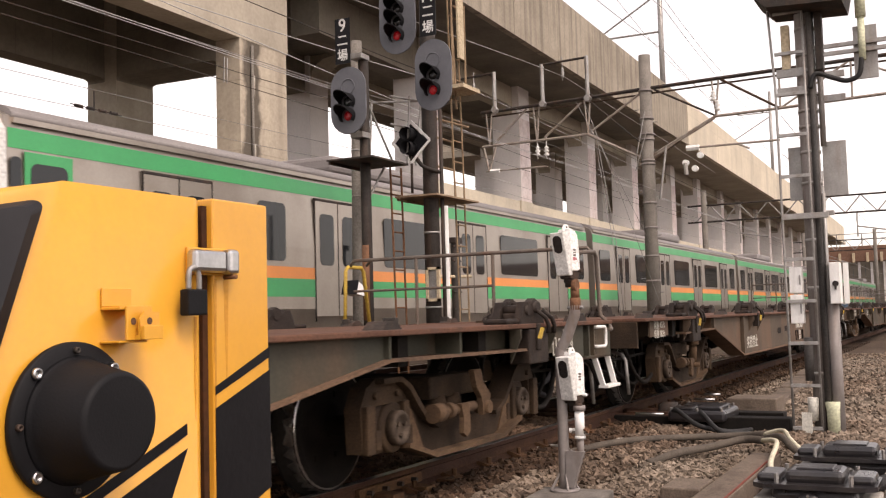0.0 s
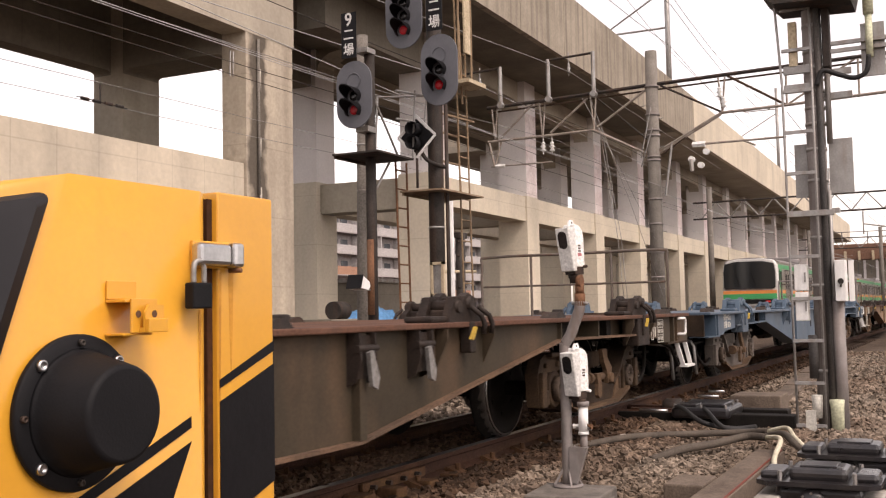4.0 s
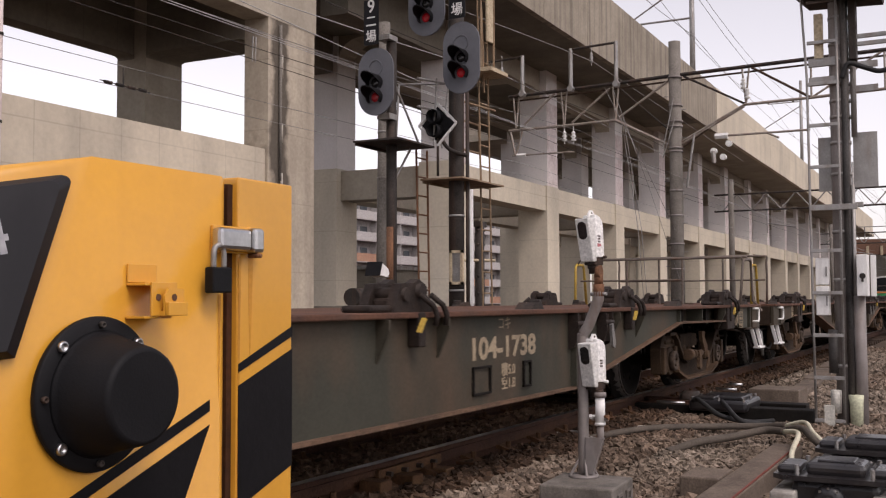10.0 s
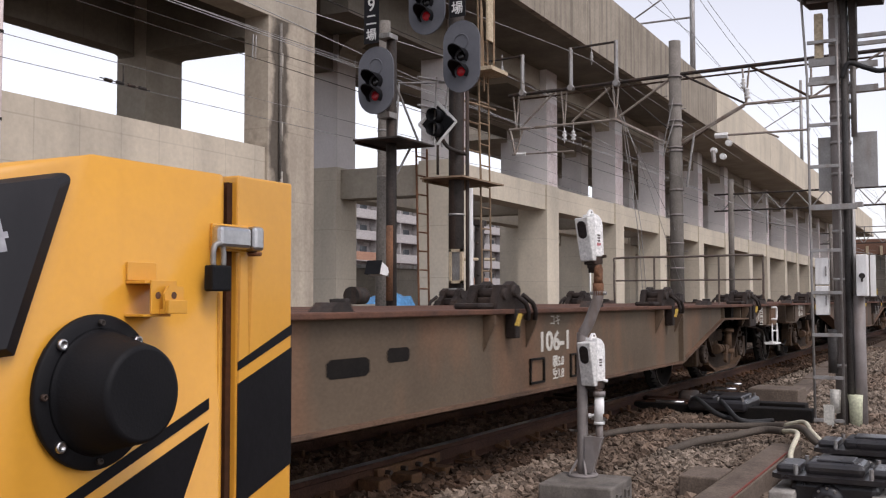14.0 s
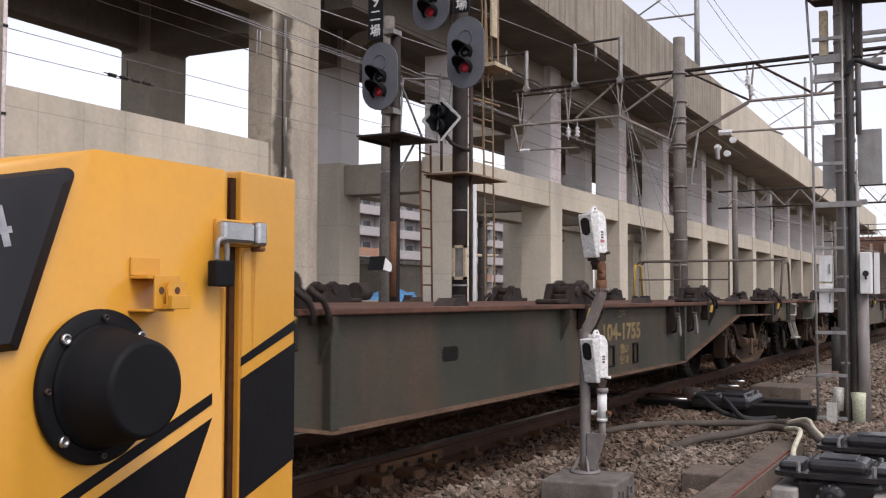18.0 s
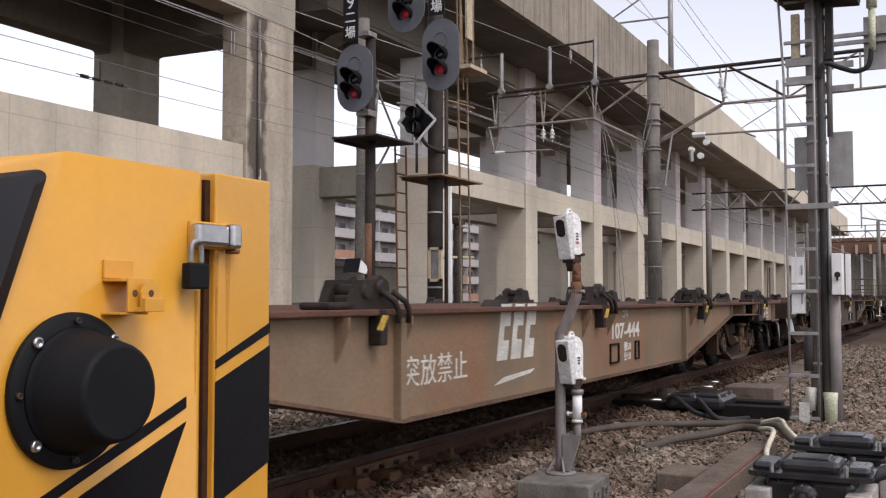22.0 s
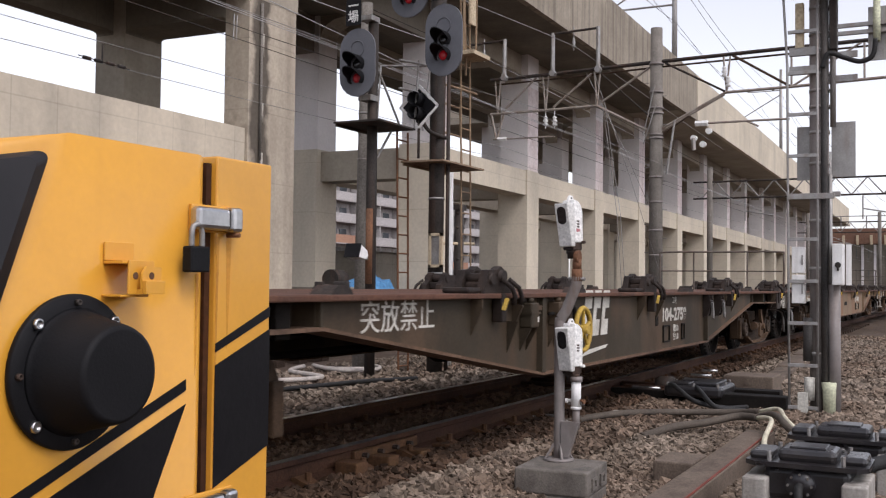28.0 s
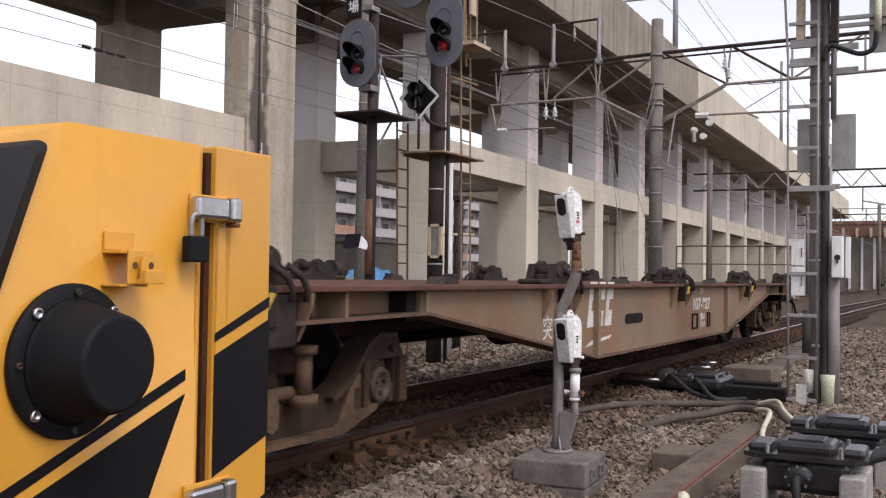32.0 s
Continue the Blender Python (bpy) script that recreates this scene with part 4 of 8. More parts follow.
def outer_rail_shape(bm):
    """A stout pipe rail that stands out from the end beam and runs across the wagon."""
    tube(bm, soft([(-0.42, -1.1, 0.90), (-0.06, -1.1, 0.92), (0, -1.1, 1.0), (0, -1.1, 1.72), (0, -1.02, 1.80), (0, 0.2, 1.80), (0, 1.02, 1.80), (0, 1.1, 1.72), (0, 1.1, 1.0), (-0.06, 1.1, 0.92), (-0.42, 1.1, 0.90)], 4), 0.024, 10)
    tube(bm, soft([(0.02, -0.35, 1.05), (0.02, -0.35, 1.62), (0.02, -0.28, 1.68), (0.02, 0.9, 1.68)], 4), 0.018, 8)
    rod(bm, (0, -1.1, 1.03), (0, 1.1, 1.03), 0.018, 8)


def narrow_rail_shape(bm):
    tube(bm, soft([(-0.18, -1.18, 1.0), (-0.13, -1.18, 1.5), (-0.09, -1.18, 1.57), (0.02, -1.18, 1.57), (0.06, -1.18, 1.5), (0.06, -1.18, 1.0)], 3), 0.014, 8)


def hinged_lever_shape(bm):
    """A dark folding bracket under the deck edge with a worn steel tongue."""
    prism(bm, [(-1.246, 0.962), (-1.33, 0.962), (-1.34, 0.82), (-1.30, 0.70), (-1.246, 0.68)], -0.085, -0.07, "x")
    prism(bm, [(-1.246, 0.962), (-1.33, 0.962), (-1.34, 0.82), (-1.30, 0.70), (-1.246, 0.68)], 0.07, 0.085, "x")
    bx(bm, -0.07, 0.07, -1.30, -1.246, 0.72, 0.95)
    rod(bm, (-0.1, -1.32, 0.88), (0.1, -1.32, 0.88), 0.022, 8)


def tongue_shape(bm):
    prism(bm, [(-0.03, 0.86), (0.01, 0.87), (0.07, 0.72), (0.05, 0.66), (0.0, 0.68)], -1.36, -1.335)


def white_tag_shape(bm):
    prism(bm, [(-0.07, 0.735), (0.05, 0.735), (0.09, 0.80), (-0.03, 0.80)], -1.02, -1.012)


def big_loop_shape(bm):
    for y, z, dx in ((-0.85, 0.28, 0.0), (-0.7, 0.34, 0.12), (-0.25, 0.30, -0.05)):
        tube(bm, soft([(8.25 + dx, y, 0.74), (8.35 + dx, y - 0.02, 0.48), (8.62 + dx, y - 0.02, z), (8.95 + dx, y, z + 0.08), (9.2 + dx, y + 0.03, 0.50), (9.32 + dx, y + 0.05, 0.76)], 5), 0.02, 8)
    rod(bm, (8.2, -0.9, 0.60), (9.5, -0.88, 0.57), 0.016, 6)
    rod(bm, (8.9, -0.8, 0.42), (8.9, -0.8, 0.78), 0.02, 6)


def pale_lever_shape(bm):
    tube(bm, [(9.62, -0.30, 0.86), (9.76, -0.36, 0.90), (9.95, -0.42, 0.84), (10.05, -0.46, 0.74)], 0.022, 8)


def side_rod_shape(bm):
    tube(bm, [(9.45, -0.9, 0.66), (9.62, -1.05, 0.64), (9.66, -1.1, 0.58), (9.66, -1.12, 0.24)], 0.018, 8)


def hand_wheel(bm, c, axis, r):
    ring(bm, c, axis, r, 0.022, 28, 6)
    q = Vector(axis).to_track_quat("Z", "Y").to_matrix()
    for k in range(5):
        a = k * 2 * math.pi / 5 + 0.3
        rod(bm, Vector(c), Vector(c) + q @ Vector((math.cos(a) * r, math.sin(a) * r, 0)), 0.016, 6)
    rod(bm, Vector(c) - q @ Vector((0, 0, 0.05)), Vector(c) + q @ Vector((0, 0, 0.05)), 0.04, 10)


def card_frame_shape(bm, half=0.13):
    for z0, z1 in ((0.455, 0.47), (0.625, 0.64)):
        bx(bm, -half, half, -1.262, -1.243, z0, z1)
    for d in (-half, half - 0.014):
        bx(bm, d, d + 0.014, -1.262, -1.243, 0.455, 0.64)


def outline(bm, x0, x1, z0, z1, w=0.008):
    for q in ((x0, x1, z0, z0 + w), (x0, x1, z1 - w, z1), (x0, x0 + w, z0, z1), (x1 - w, x1, z0, z1)):
        bx(bm, q[0], q[1], -0.003, 0.0, q[2], q[3])


def inspection_plate_shape(bm):
    """A white-lined panel with three rows of small unreadable figures."""
    outline(bm, -0.105, 0.105, -0.125, 0.115)
    bx(bm, -0.1, 0.1, -0.003, 0.0, 0.03, 0.036)
    bx(bm, -0.1, 0.1, -0.003, 0.0, -0.05, -0.044)
    for z in (0.055, -0.025, -0.10):
        for x in (-0.08, -0.045, 0.01, 0.055):
            bx(bm, x, x + 0.022, -0.003, 0.0, z, z + 0.036)


def card_holder_shape(bm):
    outline(bm, -0.04, 0.04, -0.08, 0.06, 0.012)
    bx(bm, 0.09, 0.12, -0.003, 0.0, -0.05, 0.05)


def logo_shape(bm):
    """Three slanted plain blocks over a pointed underline."""
    def slab(pts):
        prism(bm, [(x + z * 0.22, z) for x, z in pts], 0, 0.003)
    for x in (0.0, 0.24, 0.48):
        slab([(x, 0.0), (x + 0.18, 0.0), (x + 0.18, 0.14), (x + 0.08, 0.14), (x + 0.08, 0.24), (x + 0.18, 0.24), (x + 0.18, 0.40), (x, 0.40)])
    prism(bm, [(-0.05, -0.17), (0.62, -0.12), (0.70, -0.09), (0.12, -0.12)], 0, 0.003)


LEVERS = (2.75, 3.4)
SHAPES = {  # half length of the deep middle, where the haunches end, its underside
    "104": (2.75, 5.75, 0.375), "107": (3.2, 5.9, 0.345), "106": (4.54, 6.4, 0.40)}


def wagon(kind, paint, deck, label, number="", load=("", ""), logo=None, side_wheel=None, wheel_z=0.70, wheel_stand=False, warn=None, rails="hoop", holes=(), flange=None, belly=None, warn_z=0.86, num_x=1.25, load_x=-8.5, steps=None, left_steps=None, left_rails=None, bogie=None, mark=True, ink=None, treads=("", ""), bend=None):
    w = thing("container_wagon", label, "wagon", "wagons of the goods train")
    b, h, zb = SHAPES[kind]
    b = belly or b
    bl = bend or b
    flange = flange or SILL_RUST
    steps = steps or HAND_IRON
    ink = ink or PAINT_WHITE
    iron = BLUE if paint is BLUE else LOCK_IRON
    bogie = bogie or BOGIE
    for s in (-1, 1):
        bm = new_bm()
        out = [(-HALF, 0.80), (-h, 0.82), (-bl, zb), (b, zb), (h, 0.82), (HALF, 0.80), (HALF, 0.965), (-HALF, 0.965)]
        deep = [(-h, 0.82), (-bl, zb), (b, zb), (h, 0.82), (h, 0.965), (-h, 0.965)]
        prism(bm, deep, s * 1.245, s * 1.225)
        for e in (-1, 1):
            bx(bm, min(e * h, e * HALF), max(e * h, e * HALF), min(s * 1.10, s * 1.08), max(s * 1.10, s * 1.08), 0.80, 0.965)
            bx(bm, min(e * h, e * (h + 0.02)), max(e * h, e * (h + 0.02)), min(s * 1.245, s * 1.10), max(s * 1.245, s * 1.10), 0.82, 0.965)
        part("side_sill", bm, paint, w)
        # bottom flange that follows the web
        bm = new_bm()
        rows = [[bm.verts.new((x, s * yy, z + dz)) for yy, dz in ((1.29, -0.004), (1.06, -0.004), (1.06, 0.016), (1.29, 0.016))] for x, z in [(max(-7.95, min(7.95, x)), z) for x, z in out[:6]]]
        for ra, rb in zip(rows, rows[1:]):
            for i in range(4):
                bm.faces.new((ra[i], ra[(i + 1) % 4], rb[(i + 1) % 4], rb[i]))
        bm.faces.new(rows[0])
        bm.faces.new(rows[-1][::-1])
        part("sill_flange", bm, flange, w)
        for x in (-bl, b):
            put(f"stiffener/{kind}{paint.name}", lambda m: bx(m, -0.035, 0.035, -0.03, 0.02, zb + 0.02, 0.962), (paint,), w, pose(x, s * 1.266, 0))
        for x in (-h - 0.9, -h, h, h + 0.9):
            put(f"stiffener/s{paint.name}", lambda m: bx(m, -0.012, 0.012, -0.09, 0.09, 0.822, 0.962), (paint,), w, pose(x, s * 1.19, 0))
    bm = new_bm()
    bx(bm, -HALF, HALF, -1.32, 1.32, 0.965, 1.0, bevel=0.008)
    part("deck", bm, deck, w, "rusty flat deck edge")
    # underframe and gear: the dark below the deck is in their colour
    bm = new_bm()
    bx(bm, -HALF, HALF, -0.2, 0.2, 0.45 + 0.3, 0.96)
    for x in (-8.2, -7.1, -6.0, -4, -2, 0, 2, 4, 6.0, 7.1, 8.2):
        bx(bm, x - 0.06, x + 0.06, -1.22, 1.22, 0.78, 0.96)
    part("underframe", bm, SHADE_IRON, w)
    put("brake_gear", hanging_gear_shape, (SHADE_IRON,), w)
    for e in (-1, 1):
        bm = new_bm()
        bx(bm, e * HALF - 0.02, e * HALF + 0.02, -1.24, 1.24, 0.70, 0.965, bevel=0.006)
        part("end_beam", bm, BOGIE, w, "dark brown end beam")
        foot = treads[0] if e < 0 else treads[1]
        for d in (-1, 1) if foot else ():
            bm = new_bm()
            bx(bm, min(e * (HALF - 0.40), e * HALF), max(e * (HALF - 0.40), e * HALF), d * 1.27 - 0.02, d * 1.27 + 0.02, 0.70, 0.963)
            part("end_corner", bm, paint, w)
        turn = pose(0, 0, 0, 0, 0, 0 if e > 0 else 180)
        if e > 0 or kind == "104":
            put("end_panel/" + paint.name, end_panel_shape, (paint,), w, turn)
            put("end_panel/m" + paint.name, end_panel_mirror, (paint,), w, turn)
        put("end_floor", end_floor_shape, (BOGIE,), w, turn)
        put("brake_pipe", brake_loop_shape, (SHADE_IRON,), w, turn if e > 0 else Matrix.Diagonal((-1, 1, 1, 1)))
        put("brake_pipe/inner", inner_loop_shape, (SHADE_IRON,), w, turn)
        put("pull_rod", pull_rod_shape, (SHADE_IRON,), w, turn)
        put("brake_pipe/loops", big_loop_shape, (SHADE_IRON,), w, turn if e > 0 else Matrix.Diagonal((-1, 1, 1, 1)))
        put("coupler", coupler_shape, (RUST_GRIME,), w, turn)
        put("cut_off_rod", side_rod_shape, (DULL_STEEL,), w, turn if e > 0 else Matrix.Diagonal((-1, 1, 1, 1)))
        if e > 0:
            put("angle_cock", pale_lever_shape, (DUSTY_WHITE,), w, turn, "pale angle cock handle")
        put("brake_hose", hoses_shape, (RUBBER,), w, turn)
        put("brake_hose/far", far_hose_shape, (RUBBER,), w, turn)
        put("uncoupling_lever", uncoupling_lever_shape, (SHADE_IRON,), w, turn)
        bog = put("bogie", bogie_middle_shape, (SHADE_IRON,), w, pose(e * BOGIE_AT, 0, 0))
        for s in (-1, 1):
            put("side_frame/" + bogie.name, side_frame_shape, (bogie,), bog, pose(0, s * 1.0, 0, 0, 0, 0 if s < 0 else 180))
            put("spring_nest/" + bogie.name, spring_nest_shape, (bogie,), bog, pose(0, s * 1.0, 0, 0, 0, 0 if s < 0 else 180))
            put("belly_flange", belly_flange_shape, (DUST_TAN,), bog, pose(0, s * 1.0, 0, 0, 0, 0 if s < 0 else 180), "dust-coated lower flange")
            put("brake_rod", brake_rod_shape, (DUST_TAN,), bog, pose(0, s * 1.0, 0, 0, 0, 0 if s < 0 else 180), "dusty tan brake rod")
            if kind == "104":
                put("hanger_strap", strap_lever_shape, (DUST_TAN,), bog, pose(0, s * 1.0, 0, 0, 0, 0 if s < 0 else 180), "dusty tan hanger strap")
            else:
                put("damper", damper_shape, (DUST_TAN,), bog, pose(0, s * 1.0, 0, 0, 0, 0 if s < 0 else 180), "dusty upright damper")
            for a in (-1, 1):
                put("axlebox/" + bogie.name, axlebox_shape, (bogie,), bog, pose(a * AXLE_AT, s * 1.0, WHEEL_R, 0, 0, 0 if s < 0 else 180))
                put("axle_cap", axle_cap_shape, (CAP_IRON,), bog, pose(a * AXLE_AT, s * 1.0, WHEEL_R, 0, 0, 0 if s < 0 else 180), "worn round axle cap")
        for a in (-1, 1):
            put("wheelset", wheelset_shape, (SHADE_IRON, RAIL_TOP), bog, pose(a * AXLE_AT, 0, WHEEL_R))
        st = (left_steps or steps) if e < 0 else steps
        flip = Matrix.Translation((HALF - 0.03, 0, 0)) if e > 0 else Matrix.Translation((-HALF + 0.36, 0, 0))
        if foot == "U":
            put("step/" + st.name, step_shape, (st,), w, flip)
        elif foot == "P":
            put("step/p" + st.name, plate_step_shape, (st,), w, flip)
        if foot:
            put("grab_iron/" + st.name, grab_shape, (st,), w, pose((HALF - 0.27) if e > 0 else (-HALF + 0.47), 0, 0))
        rr = (left_rails or rails) if e < 0 else rails
        end_x = e * (HALF - 0.25)
        if rr == "loop":
            put("hoop_rail", hoop_shape, (HAND_IRON,), w, pose(end_x, 0, 0))
            put("hoop_rail/y", far_hoop_shape, (YELLOW_HW,), w, pose(end_x, 0, 0), "yellow hoop rail")
            put("handrail/cross", cross_rail_shape, (HAND_IRON,), w, pose(end_x, 0, 0))
        elif rr == "outer":
            put("handrail/outer", outer_rail_shape, (POST_GREY,), w, pose(HALF + 0.45, 0, 0), "grey pipe rail across the end")
        elif rr == "narrow":
            put("handrail/narrow", narrow_rail_shape, (HAND_IRON,), w, pose(end_x, 0, 0))
        elif rr in ("long", "hoop"):
            put("handrail", long_rail_shape, (HAND_IRON,), w, pose(end_x, 0, 0))
            if rr == "hoop":
                put("hoop_rail/y", far_hoop_shape, (YELLOW_HW,), w, pose(e * (HALF - 0.18), -2.2, 0), "yellow hoop rail")
        elif rr == "post":
            put("handrail", long_rail_shape, (HAND_IRON,), w, pose(end_x, 0, 0))
            put("hand_post", lambda m: rod(m, (0, -1.17, 0.98), (0, -1.17, 1.66), 0.021, 10), (YELLOW_HW,), w, pose(e * (HALF - 0.1), 0, 0), "yellow upright hand post")
    put("white_tag", white_tag_shape, (WHITE,), w, pose(-7.2, 0, 0), "small white tag")
    if kind == "104":
        for x in LEVERS:
            put("folding_bracket/" + iron.name, hinged_lever_shape, (iron,), w, pose(x, 0, 0))
            put("bracket_tongue", tongue_shape, (DULL_STEEL,), w, pose(x, 0, 0), "worn steel tongue")
    if kind != "104" and load[0]:
        put("load_panel/" + paint.name, lambda m: bx(m, -0.36, 0.36, -1.2465, -1.23, 0.80, 0.965), (paint,), w, pose(load_x, 0, 0))
    for x in (-7.65, -3.72, 0.1, 3.9, 7.75):
        put("container_lock/" + iron.name, lock_shape, (iron,), w, pose(x + 0.12, 0, 0))
        put("container_lock/" + iron.name, lock_shape, (iron,), w, pose(x + 0.12, 0, 0, 0, 0, 180))
        for dx in (-0.22, 0.46):
            put("lock_bracket/" + paint.name, bracket_shape, (paint,), w, pose(x + dx, 0, 0))
        put("lock_lever", hook_shape, (YELLOW_HW,), w, pose(x, 0, 0), "yellow lock lever")
        if abs(x) > 7:
            put("lock_pocket/" + iron.name, lambda m: bx(m, -0.02, 0.36, -1.31, -1.14, 0.70, 0.962, bevel=0.012), (iron,), w, pose(x, 0, 0))
    for x in (-9.2, -5.5, -1.75, 2.1, 5.85, 9.1):
        put("deck_stop", low_lock_shape, (DARK_IRON,), w, pose(x, 0, 0))
        put("deck_stop", low_lock_shape, (DARK_IRON,), w, pose(-x, 0, 0, 0, 0, 180))
    face = Matrix.Translation((0, -1.2465, 0)) @ pose(0, 0, 0, 90)

    def sign(text, x, z, size, squeeze=0.9, bold=0.006, y=0.0):
        letters("lettering", text, size, ink, w, Matrix.Translation((x, -1.247 + y, z)) @ pose(0, 0, 0, 90), bold, squeeze)

    if number:
        sign(number, num_x, 0.745, 0.195, 1.42, 0.006)
        sign("\u30b3\u30ad", num_x, 0.905, 0.095, 1.1, 0.0)
        if load[0]:
            sign("\u7a4d5.0\n\u7a7a1.8", num_x + 0.06, 0.545, 0.092, 1.1, 0.0018)
        rim = paint if paint is BLUE else SHADE_IRON
        put("card_frame/" + rim.name, card_frame_shape, (rim,), w, pose(num_x - 0.36, 0, 0))
        put("card_frame/slim" + rim.name, lambda m: card_frame_shape(m, 0.065), (rim,), w, pose(num_x + 0.36, 0, 0))
    if load[0]:
        sign("\u8377\u91cd " + load[0] + "\n\u81ea\u91cd " + load[1], load_x, 0.87, 0.098, 1.0, 0.0015, -0.0225 if kind == "104" else -0.002)
    if mark:
        # small stencilled plates at the end
        sign("A1", 8.12, 0.80, 0.11, 1.0, 0.0, -0.0225)
        put("inspection_plate/" + ink.name, inspection_plate_shape, (ink,), w, pose(8.64, -1.2695, 0.83))
        put("card_holder/" + ink.name, card_holder_shape, (ink,), w, pose(8.34, -1.2695, 0.82))
    if warn is not None:
        sign("\u7a81\u653e\u7981\u6b62", warn, warn_z, 0.2, 1.1, 0.0)
    if logo is not None:
        put("operator_mark", logo_shape, (PAINT_WHITE,), w, pose(logo, -1.2485, 0.62))
    if side_wheel is not None:
        bm = new_bm()
        hand_wheel(bm, (side_wheel, -1.36, wheel_z), (0, 1, 0), 0.175)
        rod(bm, (side_wheel, -1.36, wheel_z), (side_wheel, -1.22, wheel_z), 0.025, 8)
        part("brake_wheel", bm, YELLOW_HW, w, "yellow hand-brake wheel")
        put("brake_gear/" + paint.name, side_gear_shape, (paint,), w, pose(side_wheel, 0, 0))
        put("brake_pipe/wheel", gear_pipe_shape, (SHADE_IRON,), w, pose(side_wheel, 0, 0))
        put("gear_mark", lambda m: bx(m, -0.96, -0.935, -1.3475, -1.344, 0.785, 0.825), (PAINT_WHITE,), w, pose(side_wheel, 0, 0), "small white mark")
    if wheel_stand:
        x = -HALF - 0.12
        bm = new_bm()
        prism(bm, [(x + 0.16, 0.99), (x + 0.26, 0.99), (x + 0.12, 1.70), (x + 0.02, 1.70)], -1.07, -1.04)
        prism(bm, [(x + 0.16, 0.99), (x + 0.26, 0.99), (x + 0.12, 1.70), (x + 0.02, 1.70)], -0.86, -0.83)
        bx(bm, x - 0.06, x + 0.14, -1.09, -0.81, 1.66, 1.70, bevel=0.008)
        rod(bm, (x, -0.95, 1.70), (x, -0.95, 1.745), 0.06, 12)
        bx(bm, x + 0.06, x + 0.4, -1.16, -0.74, 0.985, 1.01)
        part("brake_stand", bm, TAN, w, "dusty tan brake stand")
        bm = new_bm()
        hand_wheel(bm, (x, -0.95, 1.80), (0, 0, 1), 0.19)
        rod(bm, (x, -0.95, 1.70), (x, -0.95, 1.80), 0.02, 8)
        part("brake_wheel", bm, YELLOW_HW, w, "yellow hand-brake wheel on a stand")
    # openings are thin near-black plates; the hollow's shade is their colour
    bm = new_bm()
    for x, z, a, c in holes:
        prism(bm, [(x - a, z - c * 0.6), (x - a * 0.8, z - c), (x + a * 0.8, z - c), (x + a, z - c * 0.6), (x + a, z + c * 0.6), (x + a * 0.8, z + c), (x - a * 0.8, z + c), (x - a, z + c * 0.6)], -1.2475, -1.2445)
    if holes:
        part("access_hole", bm, SHADE_IRON, w, "dark opening in the sill")
    return w

TIMES = {-4: 0.955, -3: 3.08, -2: 5.22, -1: 7.335, 0: 9.415, 1: 11.467, 8: 25.87}


def end_time(k):
    """When the trailing end of wagon k passes the camera."""
    return TIMES.get(k, 9.415 + 2.059 * k)


